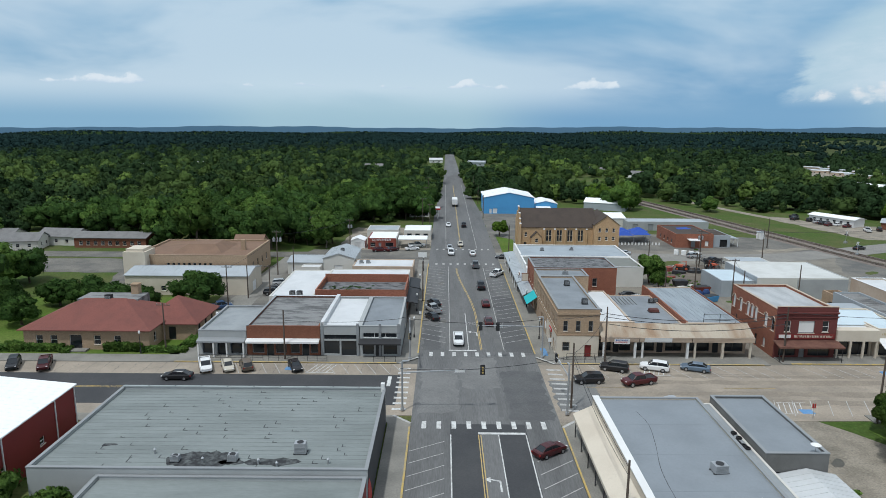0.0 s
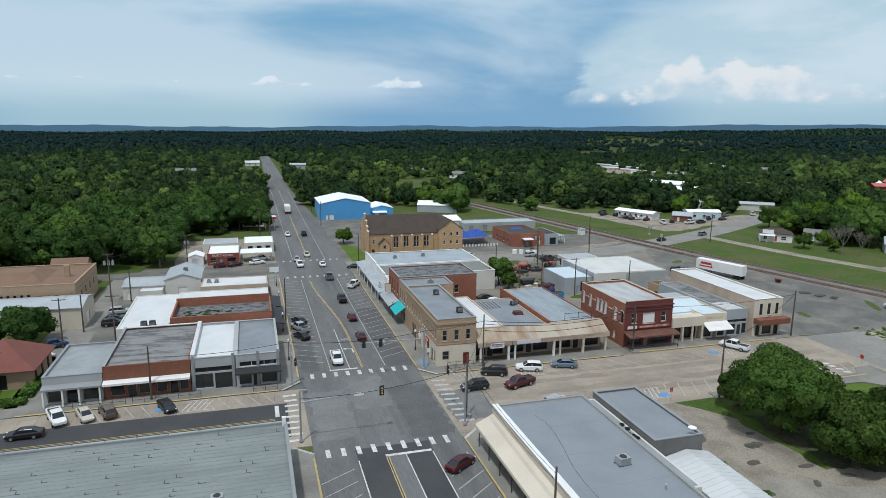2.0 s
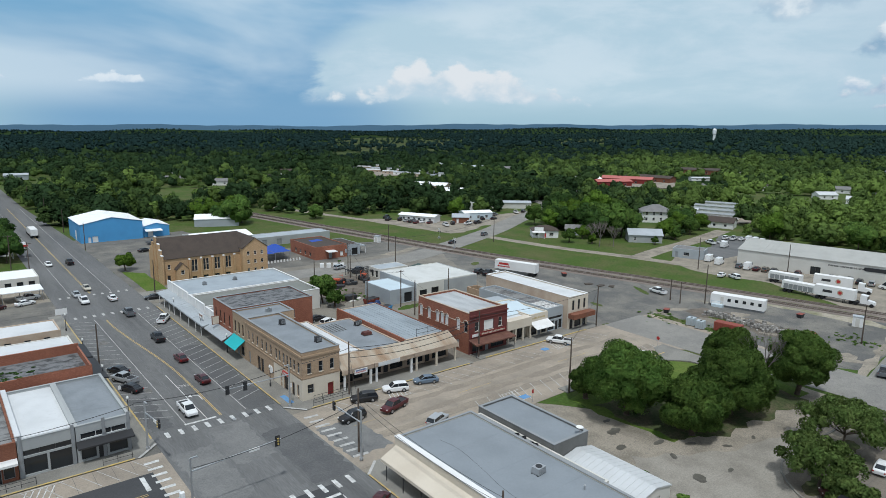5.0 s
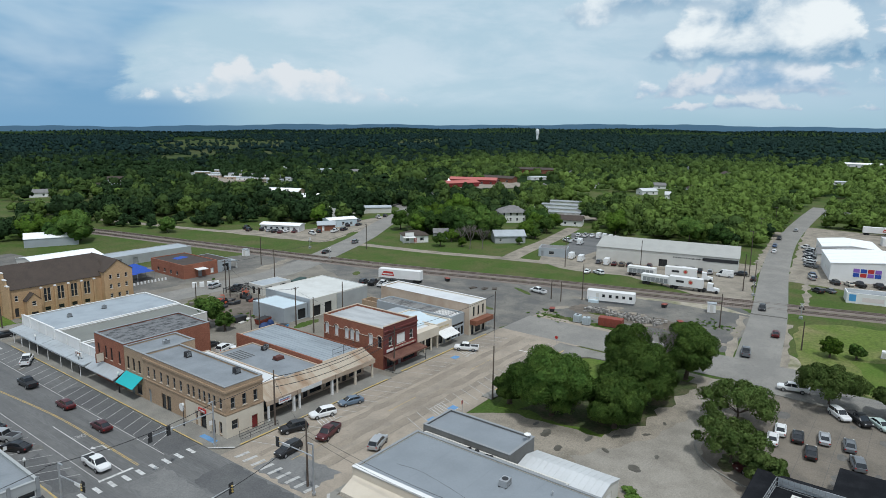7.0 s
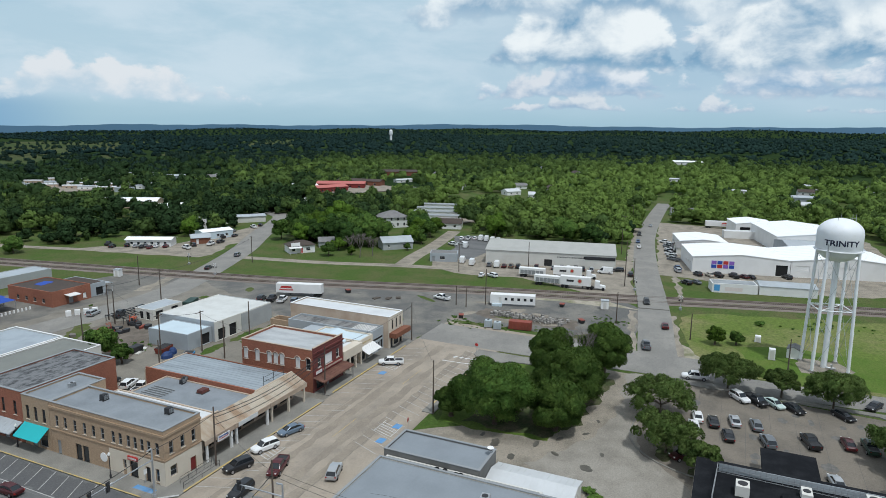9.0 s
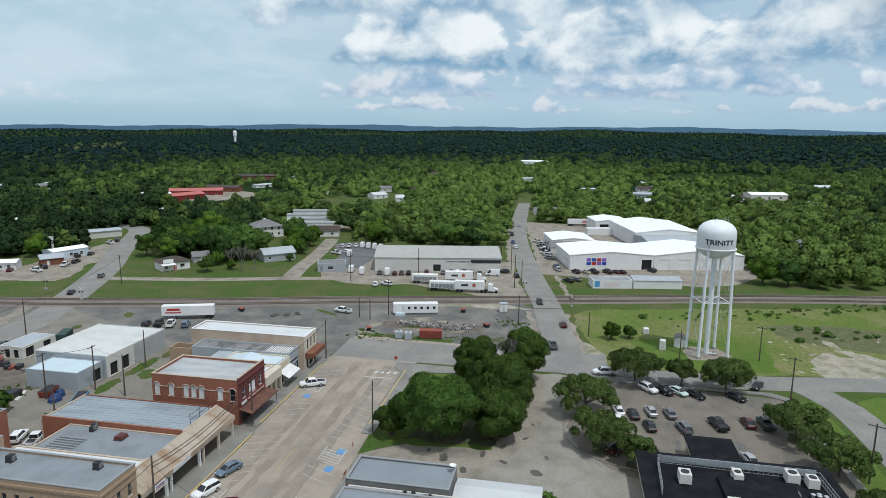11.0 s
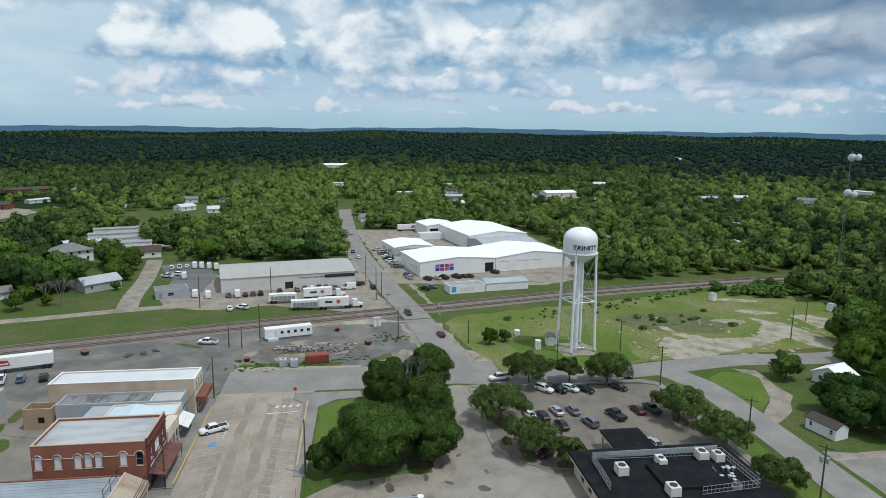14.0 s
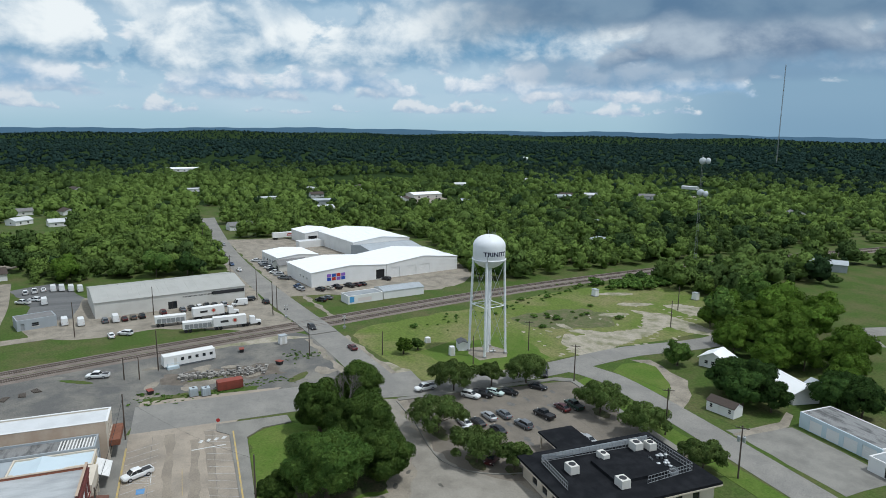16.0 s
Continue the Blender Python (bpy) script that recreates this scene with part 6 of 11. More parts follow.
# red-roofed public building, hall and yard buildings to the west
ch = gable("library_building", "tan brick public building with a red hipped roof", "building", -64, 119.5, 22.5, 15, 4.0, 3.4, BRICK_TAN, SHINGLE_RED, hip=True, over=0.7,
           holes={"S": [(2.2, 3.4, 1.0, 2.7, "w"), (4.8, 6.0, 1.0, 2.7, "w"), (8.2, 10.4, 0.1, 2.8, "s"), (12.6, 13.8, 1.0, 2.7, "w"), (16.2, 17.4, 1.0, 2.7, "w")],
                  "E": [(2, 3, 1.0, 2.7, "w"), (6, 7, 0.2, 2.4, "d"), (10, 11, 1.0, 2.7, "w")]})
part("chimney", Mesh().box(2.6, 4.0, 5.0, 6.4, 3.5, 8.8).box(2.5, 4.1, 4.9, 6.5, 8.804, 9.0), BRICK_TAN, ch)
part("roof_deck", Mesh().box(-6.0, 5.6, 1.2, 6.2, 5.0, 7.0), ROOF_MOTTLED, ch, "flat weathered roof deck")
band(ch, "porch", -2.6, 0.4, -9.0, -7.52, 0.0, 0.35, CONC)
roof_unit(-63.4, 119.8, 7.0, 1.2, 1.0, 1.2, material=DARK_TRIM)
ch2 = gable("library_annex", "tan brick annex with a red hipped roof", "building", -51.8, 123.2, 10.5, 11, 3.6, 3.4, BRICK_TAN, SHINGLE_RED, hip=True, axis="y", over=0.7,
            holes={"S": [(1.2, 2.6, 0.1, 2.6, "s", DARK_TRIM), (5.4, 6.8, 0.1, 2.6, "s", DARK_TRIM)], "E": [(1.4, 2.6, 0.1, 2.6, "s", DARK_TRIM), (4.8, 6.0, 0.1, 2.6, "s", DARK_TRIM), (8.2, 9.4, 0.1, 2.6, "s", DARK_TRIM)]})
tan = block("school_building", "tan brick hall with a brown roof", "building", -78.5, -49.8, 162, 184, 7.0, BRICK_TAN, TILE_TAN, 0.35, cope=BRICK_TAN,
            holes={"S": wins(8, 20, 9, 0.7, 2.2, 5.0) + wins(20.6, 27.4, 4, 0.9, 3.0, 4.6), "E": wins(3, 20, 4, 1.0, 2.6, 4.4)})
part("roof_hip", Mesh().loft([[(8, 4, 6.6), (21, 4, 6.6), (21, 18, 6.6), (8, 18, 6.6)], [(11, 8, 8.4), (18, 8, 8.4), (18, 14, 8.4), (11, 14, 8.4)]]), TILE_TAN, tan, "brown hipped roof")
part("bell_turret", Mesh().box(-1.5, 4.0, -2.5, 3.5, 0.0, 8.2).box(-0.9, 3.4, -1.9, 2.9, 8.204, 8.9), STUCCO_CREAM, tan, "cream stepped entrance block")
part("chimney", Mesh().box(24.5, 25.6, 9, 10.1, 6.5, 9.4), BRICK_TAN, tan)
tan2 = gable("shed_building", "small open shed with a brown roof", "shed", -57, 190, 8, 6, 5.6, 1.8, BRICK_TAN, TILE_TAN)
wm = gable("metal_building", "long white metal building with a pale roof", "building", -60.5, 155.2, 29, 11, 4.6, 1.0, STUCCO_CREAM, METAL_ROOF, over=0.25, ribs=1.2, holes={"S": wins(2, 25, 5, 1.2, 1.0, 2.2), "E": [(3.5, 6.5, 0.1, 2.6, "g")]})
off = gable("office_building", "long low brown office with a grey roof", "building", -107, 211, 23, 10, 3.2, 1.2, BRICK_BROWN, SHINGLE_GREY, holes={"S": wins(1, 22, 9, 1.2, 0.9, 2.2)})
for i, (x, y, w, d, t) in enumerate(((-134, 205, 12, 9, 10), (-126, 214, 13, 9, -5), (-146, 213, 11, 8, 0), (-118, 236, 13, 9, 12), (-88, 252, 12, 8, 0), (-60, 262, 12, 8, 8))):
    gable("house", "small grey-roofed wooden house among trees", "house", x, y, w, d, 3.0, 1.9, OFF_WHITE, SHINGLE_GREY, turn=t, holes={"S": wins(1, w - 1, 3, 1.1, 0.9, 2.1), "E": wins(1, d - 1, 2, 1.1, 0.9, 2.1)})
# --- north-east block ---
hw = [(u, u + 0.75, 4.9, 6.8, "w") for u in (1.0, 2.7, 4.1, 5.5, 6.9, 8.6, 10.1, 12.4, 14.4, 16.4, 18.6, 20.8, 22.8)]
hotel = block("hotel_building", "two-storey tan brick corner building with cream plastered base", "building", 19.9, 27.2, 109.7, 134.4, 8.9, BRICK_TAN, ROOF_GREY, 0.3, cope=GREY_TRIM,
              holes={"W": hw + [(1.2, 1.9, 0.6, 2.6, "w"), (3.0, 3.9, 0.2, 2.5, "d", DARK_TRIM), (5.6, 7.2, 0.2, 2.7, "s", DARK_TRIM), (8.0, 8.6, 1.2, 2.6, "w"), (16.2, 17.6, 0.2, 2.9, "s", DARK_TRIM), (17.8, 19.2, 0.2, 2.9, "s", DARK_TRIM), (22.6, 23.5, 0.2, 2.6, "d")],
                     "S": [(1.0, 1.8, 4.9, 6.8, "w"), (3.2, 4.0, 4.9, 6.8, "w"), (5.4, 6.2, 4.9, 6.8, "w"), (1.0, 2.2, 1.3, 2.9, "w"), (4.9, 6.0, 0.2, 2.4, "d", RED_SIDING)]})
band(hotel, "plaster_base", -0.05, 0.0, 0.02, 1.15, 0.2, 3.9, STUCCO_CREAM)
pl = Mesh()
for u0, u1, z0, z1 in ((-0.05, 0.95, 0.2, 4.0), (2.25, 4.85, 0.2, 4.0), (6.05, 7.3, 0.2, 4.0), (0.95, 2.25, 0.2, 1.25), (0.95, 2.25, 2.95, 4.0), (4.85, 6.05, 2.45, 4.0)):
    pl.box(u0, u1, -0.05, -0.003, z0, z1)
part("plaster_base", pl, STUCCO_CREAM, hotel, "cream plastered ground floor")
pw = Mesh()
for u0, u1, z0, z1 in ((1.95, 2.95, 0.2, 3.9), (3.95, 5.55, 0.2, 3.9), (7.25, 7.95, 0.2, 3.9), (8.65, 11.5, 0.2, 3.9), (1.15, 1.95, 2.7, 3.9), (2.95, 3.95, 2.6, 3.9), (5.55, 7.25, 2.8, 3.9), (7.95, 8.65, 2.7, 3.9)):
    pw.box(-0.05, -0.003, u0, u1, z0, z1)
part("plaster_base", pw, STUCCO_CREAM, hotel, "cream plastered ground floor")
part("cornice", Mesh().box(-0.16, 7.4, -0.16, -0.004, 7.9, 8.25).box(-0.16, -0.004, -0.003, 24.7, 7.9, 8.25).box(-0.1, 7.35, -0.1, -0.004, 4.15, 4.35).box(-0.1, -0.004, -0.003, 24.7, 4.15, 4.35), BRICK_TAN, hotel)
band(hotel, "sign_board", -0.25, -0.06, 5.4, 7.4, 3.0, 3.6, RED_PAINT, "small red sign board")
bars(hotel, "lettering", 5.6, 7.2, -0.253, 3.15, 3.45, 4, WHITE_PAINT, 4, "W")
part("round_sign", Mesh().tube((-0.08, 12.8, 2.0), (-0.004, 12.8, 2.0), 0.75, n=20), WHITE_PAINT, hotel, "round white sign")
for k, (x, y) in enumerate(((24.6, 127.5), (25.4, 114.2))):
    roof_unit(x, y, 8.62, 1.0, 1.0, 1.0, material=DARK_TRIM)
tan_b = block("shop_building", "narrow two-storey tan brick shop with three tall windows", "building", 19.9, 30.5, 134.5, 141.2, 8.9, BRICK_TAN, ROOF_GREY, 0.25, cope=GREY_TRIM,
              holes={"W": [(1.0, 1.8, 4.8, 7.2, "w", DARK_TRIM), (3.0, 3.8, 4.8, 7.2, "w", DARK_TRIM), (5.0, 5.8, 4.8, 7.2, "w", DARK_TRIM), (1.0, 3.0, 0.5, 2.6, "s"), (3.6, 4.8, 0.2, 2.5, "d")]})
awning(tan_b, "awning", -2.2, -0.02, 0.4, 6.4, 2.5, 4.1, "W", TEAL, "teal canvas awning", 0.0)
roof_unit(26.0, 137.0, 8.52, 1.3, 0.6, 0.9)
mid = block("brick_building", "two-storey red brick building with a dark patched roof", "building", 19.9, 38.2, 141.3, 152.6, 9.2, BRICK_RED, ROOF_DARK, 0.2, cope=GREY_TRIM,
            holes={"W": [(1.4, 2.2, 4.9, 7.4, "w", DARK_TRIM), (4.4, 5.2, 4.9, 7.4, "w", DARK_TRIM), (6.6, 7.4, 4.9, 7.4, "w", DARK_TRIM), (9.4, 10.2, 4.9, 7.4, "w", DARK_TRIM), (1.0, 3.4, 0.5, 2.6, "s"), (4.0, 5.2, 0.2, 2.5, "d"), (6.0, 10, 0.5, 2.6, "s")],
                   "S": [(13, 14, 5.0, 6.8, "w"), (8, 9, 5.0, 6.8, "b")]})
awning(mid, "awning", -2.4, -0.02, 0.2, 11.0, 2.7, 3.8, "W", METAL_ROOF, "grey metal awning", 0.1, ribs=0.9)
sg = thing("shop_sign", "square hanging shop sign with a wooden frame", "sign", 19.85, 148.9, 4.2)
part("frame", Mesh().box(-1.7, -0.1, -0.1, 0.1, 0, 1.9), BRICK_BROWN, sg)
part("face", Mesh().box(-1.58, -0.22, -0.13, -0.104, 0.12, 1.78), STUCCO_CREAM, sg)
blk = ((152.8, 160.2, 4.8, ROOF_GREY), (160.3, 172.2, 5.1, mat("olive roof membrane", (0.20, 0.205, 0.185), 0.8, spots=(0.16, 0.165, 0.15), amount=0.6, grain=0.07)), (172.3, 188.6, 5.3, mat("blue-white roof membrane", (0.34, 0.38, 0.41), 0.7, spots=(0.26, 0.29, 0.315), amount=0.7, grain=0.06)))
for i, (y0, y1, h, rf) in enumerate(blk):
    d = y1 - y0
    b = block("arcade_shop", ("low white shop with a grey roof under a long walk canopy", "low white shop with an olive-grey roof under a long walk canopy", "low white corner shop with a blue-white roof and walk canopy")[i], "building",
              20.4, 50.0 if i else 38, y0, y1, h, {"S": OFF_WHITE, "N": OFF_WHITE, "W": WHITE_PAINT, "E": OFF_WHITE}, rf, 0.2, cope=WHITE_PAINT,
              holes={"W": [(0.6, d / 2 - 0.7, 0.5, 2.6, "s"), (d / 2 - 0.5, d / 2 + 0.5, 0.2, 2.5, "d"), (d / 2 + 0.7, d - 0.6, 0.5, 2.6, "s")]}, high={"W": 0.5})
    awning(b, "canopy", -3.0, -0.02, 0.05, d - 0.05, 2.9, 3.4, "W", METAL_ROOF, "pale sheet-metal walk canopy", 0.25, ribs=1.5)
    n = max(2, int(d / 4))
    for k in range(n):
        post(b, -2.8, (k + 0.5) * d / n, 0.2, 2.7, 0.07, WHITE_PAINT)
    for k in range(n + 1):
        band(b, "pier", -0.14, -0.005, max(0.0, k * d / n - 0.2), min(d, k * d / n + 0.2), 3.5, h + 0.7, WHITE_PAINT)
cafe = thing("cafe_sign", "white cafe sign board standing on a walk canopy", "sign", 18.6, 157.2, 3.3, -90)
part("board", Mesh().box(-1.5, 1.5, -0.06, 0.06, 0.25, 1.25), WHITE_PAINT, cafe)
part("leg", Mesh().box(-1.2, -1.1, -0.04, 0.04, 0, 0.249).box(1.1, 1.2, -0.04, 0.04, 0, 0.249), DARK_TRIM, cafe)
tm = text_mesh("CAFE", 0.85)
tm.materials.append(BRICK_BROWN)
part("lettering", tm, None, cafe, at=pose(0, -0.1, 0.75, 90, 0, 0))
for x, y in ((27.5, 181), (36, 182)):
    roof_unit(x, y, 5.12, 0.9, 0.8, 0.8, material=GREY_TRIM)
# shop row under the rusty canopy
for i, (x0, x1, y1, h, rf) in enumerate(((27.5, 34.2, 136, 5.4, ROOF_WHITE), (34.3, 43.4, 134, 5.0, ROOF_GREY), (43.5, 54.4, 140, 5.3, mat("streaked blue-grey sheet", (0.30, 0.335, 0.36), 0.55, spots=(0.21, 0.235, 0.25), scale=1.5, amount=0.9, grain=0.1, stretch=(1.6, 0.3, 1))))):
    d, w = y1 - 112.6, x1 - x0
    b = block("row_shop", ("shop with a white sloping roof under the rusty canopy", "shop with a flat grey roof under the rusty canopy", "shop with a grey sheet roof under the rusty canopy")[i], "building", x0, x1, 112.6, y1, h,
              {"S": STUCCO_TAN, "N": STUCCO_TAN, "W": WHITE_PAINT if i == 0 else (STUCCO_GREY if i == 1 else BRICK_RED), "E": STUCCO_TAN if i < 2 else BRICK_BROWN}, rf, 0.15,
              holes={"S": [(0.5, w * 0.4, 0.4, 2.6, "s", DARK_TRIM), (w * 0.45, w * 0.45 + 1.1, 0.1, 2.5, "d", DARK_TRIM), (w * 0.62, w - 0.5, 0.4, 2.6, "s", DARK_TRIM)]}, high={"W": (1.0, 0.2, 0.5)[i], "S": 0.4}, seams=0.9 if i == 2 else 0.0)
    if i == 0:
        awning(b, "canopy", 0.01, 26.89, -3.2, 0.0, 3.9, 5.5, "S", RUSTY, "rust-streaked corrugated metal canopy", 0.0, ribs=0.35)
    band(b, "fascia", 0.01, w - 0.01, -3.36, -3.21, 3.15, 4.0, STUCCO_TAN, "faded tan fascia")
    n = 2 if i < 2 else 3
    for k in range(n):
        post(b, 0.6 + (w - 1.2) * k / (n - 1), -3.05, 0.2, 3.15, 0.2 if k % 2 else 0.16, WHITE_PAINT if i < 2 else STUCCO_CREAM, "pillar", True)
    if i == 1:
        band(b, "sign_board", 0.8, 5.6, -3.45, -3.365, 3.2, 3.95, WHITE_PAINT, "white sign board")
        for k in range(6):
            band(b, "roof_rafter", 0.6 + k * 0.75, 0.75 + k * 0.75, 14.5, 19.5, 4.86, 5.1, GREY_TRIM)
    if i == 0:
        bd = band(b, "sign_board", 2.2, 4.9, -3.9, -3.8, 3.0, 3.9, WHITE_PAINT, "white hanging sign board")
        bars(b, "lettering", 2.4, 4.7, -3.903, 3.25, 3.45, 5, RED_PAINT, 5)
        bars(b, "lettering", 2.5, 4.6, -3.903, 3.55, 3.8, 5, BLUE_CANVAS, 6)
rf = thing("sign_frame", "bare steel sign frame on a shop roof", "frame", 46.8, 113.4, 5.2)
fr = Mesh()
for x in (0, 2.9, 5.8):
    fr.tube((x, 0, 0), (x, 0, 2.0), 0.05, n=6)
for z in (0.9, 1.8):
    fr.tube((0, 0, z), (5.8, 0, z), 0.04, n=6)
part("frame", fr, DARK_TRIM, rf)
rb = thing("roof_unit", "rusty square roof cooler", "cooler", 40.6, 122.2, 4.86)
part("casing", Mesh().box(-0.9, 0.9, -0.7, 0.7, 0.1, 0.62, chamfer=0.08), mat("dark rusty casing", (0.09, 0.032, 0.028), 0.75, spots=(0.15, 0.06, 0.045), scale=4, amount=0.8), rb)
part("curb", Mesh().box(-1.0, 1.0, -0.8, 0.8, 0, 0.099), DARK_TRIM, rb)
for x, y in ((42.0, 128.5), (43.0, 129.0), (29.8, 121.0)):
    roof_unit(x, y, 4.9, 0.9, 0.8, 0.8, material=DARK_TRIM)
# brick shop with boarded windows
bw = [(u - 0.1, u + 1.1, 4.7, 7.0, "b") for u in (3.4, 7.3, 8.9, 10.5, 13.6, 16.6)] + [(0.8, 1.9, 4.7, 7.0, "w")] + [(3.4, 4.4, 0.9, 2.5, "b"), (6.6, 7.5, 0.1, 2.3, "d", DARK_TRIM), (9.6, 10.5, 1.1, 2.4, "w"), (12.2, 13.1, 1.1, 2.4, "w"), (14.6, 15.4, 1.4, 2.4, "w")]
br2 = block("brick_building", "two-storey red brick shop with boarded arched windows", "building", 58.4, 69.0, 110.4, 128.5, 8.9, {"S": BRICK_DRED, "N": BRICK_RED, "W": BRICK_RED, "E": BRICK_RED}, mat("stained pale roof", (0.44, 0.45, 0.45), 0.75, spots=(0.30, 0.31, 0.315), scale=1.5, amount=0.9, grain=0.12, stain=(0.37, 0.375, 0.375), stretch=(1.4, 0.4, 1)), 0.4,
            cope=STUCCO_TAN, holes={"W": bw, "S": [(1.4, 2.5, 4.9, 6.9, "w", WHITE_PAINT), (3.9, 6.7, 4.7, 6.9, "b"), (8.1, 9.2, 4.9, 6.9, "w", WHITE_PAINT), (0.8, 3.8, 0.5, 2.5, "s", DARK_TRIM), (4.4, 5.4, 0.2, 2.4, "d"), (6.0, 9.8, 0.5, 2.5, "s", DARK_TRIM)]}, high={"S": 0.5})
part("cornice", Mesh().box(-0.15, 10.75, -0.22, -0.004, 8.2, 8.5).box(-0.15, 10.75, -0.15, -0.004, 7.5, 7.65), BRICK_DRED, br2)
arch = Mesh()
for q in bw[:7]:
    c, r = (q[0] + q[1]) / 2, 0.76
    pts = [(c - r * math.cos(a), 6.55 + r * math.sin(a)) for a in [k * math.pi / 8 for k in range(9)]]
    for a, b in zip(pts, pts[1:]):
        arch.tube((-0.04, a[0], a[1]), (-0.04, b[0], b[1]), 0.07, n=4, caps=False)
seg = sorted(q[0] - 0.25 for q in bw[:7])
for a, b in zip(seg, seg[1:]):
    if b - (a + 1.45) > 0.05:
        arch.tube((-0.04, a + 1.45, 6.55), (-0.04, b, 6.55), 0.06, n=4, caps=False)
part("stone_trim", arch, STUCCO_CREAM, br2, "pale trim over the arched windows")
awning(br2, "awning", -0.4, 10.9, -2.7, -0.02, 2.9, 3.3, "S", mat("dark rusty sheet", (0.13, 0.06, 0.045), 0.75, spots=(0.2, 0.1, 0.07), scale=3, amount=0.8, grain=0.15), "dark rusty metal awning", 0.2, ribs=0.6)
band(br2, "sign_band", 0.3, 10.3, -0.14, -0.004, 3.7, 4.5, RED_SIDING, "dark red sign band")
bars(br2, "lettering", 3.2, 10.0, -0.145, 3.9, 4.3, 8, STUCCO_CREAM, 7)
band(br2, "sign_board", 0.5, 2.6, -0.2, -0.145, 3.8, 4.4, WHITE_PAINT)
for x in (-0.2, 10.6):
    post(br2, x, -2.5, 0.2, 2.7, 0.06, DARK_TRIM)
u1 = block("shop_building", "low shop with an open front between concrete posts", "building", 69.1, 76.6, 112.0, 128, 5.2, STUCCO_CREAM, ROOF_WHITE, 0.3, holes={"S": [(0.5, 3.4, 0.2, 2.8, "s", DARK_TRIM), (3.9, 7.0, 0.2, 2.8, "s", DARK_TRIM)]})
band(u1, "fascia", 0.02, 7.48, -1.9, -0.004, 3.3, 5.3, STUCCO_CREAM, "cream rendered fascia")
for x in (0.3, 2.6, 4.9, 7.2):
    post(u1, x, -1.7, 0.2, 3.3, 0.16, STUCCO_CREAM, "pillar", True)
bgr = gable("roof_shelter", "low pale blue gabled roof over a shop", "roof", 75.2, 119.0, 10.5, 9.5, 5.0, 1.2, OFF_WHITE, TIN_BLUE, axis="x", over=0.1)
u2 = block("shop_building", "cream shop with a white sloping awning", "building", 76.7, 82.6, 110.9, 124, 5.4, STUCCO_CREAM, TIN_BLUE, 0.3, holes={"S": [(0.5, 2.4, 0.5, 2.6, "s", DARK_TRIM), (2.7, 3.6, 0.1, 2.4, "d"), (3.9, 5.5, 0.5, 2.6, "s", DARK_TRIM)]})
awning(u2, "awning", 0.0, 5.9, -2.4, -0.02, 2.5, 3.6, "S", WHITE_PAINT, "white metal awning", 0.05, ribs=0.4)
bars(u2, "lettering", 0.8, 5.0, -0.004, 4.2, 4.6, 6, YELLOW_LINE, 8)
band(u2, "roof_sheet", 0.1, 5.8, 13.2, 17.0, 5.0, 5.3, GREY_SIDING)
u3 = block("shop_building", "grey shop with a stripped patched roof", "building", 82.7, 88.2, 111.2, 135, 5.8, GREY_SIDING, ROOF_MOTTLED, 0.4, holes={"S": [(0.4, 2.5, 0.4, 2.6, "s", DARK_TRIM), (2.9, 3.8, 0.1, 2.4, "d", DARK_TRIM), (4.1, 5.2, 0.4, 2.6, "s", DARK_TRIM), (0.4, 5.2, 3.0, 3.6, "s", DARK_TRIM)]})
for i in range(11):
    part("roof_batten", Mesh().box(0.35, 5.1, 0.5 + i * 0.55, 0.72 + i * 0.55, 5.35, 5.5), WHITE_PAINT, u3, "white roof batten")
wb = block("white_building", "two-storey pale rendered corner building with a white roof", "building", 88.3, 95.2, 109.6, 138.5, 8.0, {"S": STUCCO_CREAM, "N": STUCCO_TAN, "W": STUCCO_TAN, "E": STUCCO_CREAM}, ROOF_WHITE, 0.25, cope=WHITE_PAINT,
           holes={"S": [(1.2, 2.0, 4.6, 7.0, "w", DARK_TRIM), (3.2, 4.0, 4.6, 7.0, "w", DARK_TRIM), (5.2, 6.0, 4.6, 7.0, "w", DARK_TRIM), (0.6, 1.7, 0.2, 2.5, "d", DARK_TRIM), (2.3, 4.6, 0.4, 2.6, "s", DARK_TRIM), (5.2, 6.4, 0.2, 2.6, "s", DARK_TRIM)],
                  "E": wins(2, 26, 6, 0.9, 4.6, 6.6)})
band(wb, "balcony", -0.1, 7.6, -1.9, -0.02, 2.95, 4.1, BRICK_BROWN, "brown boarded balcony ledge")
ruin = block("ruin_wall", "roofless old brick ruin", "ruin", 84.5, 88.0, 136.5, 142, 4.4, BRICK_TAN, DIRT, 4.0, holes={"S": [(1.0, 2.0, 0.2, 2.4, "o")], "W": [(1.5, 2.8, 1.2, 2.6, "o")]})
mtl = block("workshop_building", "white metal workshop with open bays", "building", 74, 95.4, 150.5, 169, 5.0, {"S": OFF_WHITE, "N": OFF_WHITE, "W": GREY_SIDING, "E": STUCCO_GREY}, mat("dull cream roof coating", (0.60, 0.60, 0.57), 0.6, spots=(0.48, 0.475, 0.44), amount=0.7, grain=0.06, stain=(0.53, 0.52, 0.49)), 0.1, holes={"S": [(1.0, 3.6, 0.1, 3.0, "o"), (5.0, 7.6, 0.1, 3.2, "o")]})
band(mtl, "block_wall", 9.4, 21.4, -0.12, -0.004, 0.0, 4.7, STUCCO_GREY, "grey block wall")
mtl2 = block("lean_to", "low grey metal lean-to beside the workshop", "building", 66.0, 73.8, 151.5, 164, 4.0, GREY_SIDING, TIN_BLUE, 0.08, holes={"S": [(4.6, 7.2, 0.1, 2.8, "o")]})
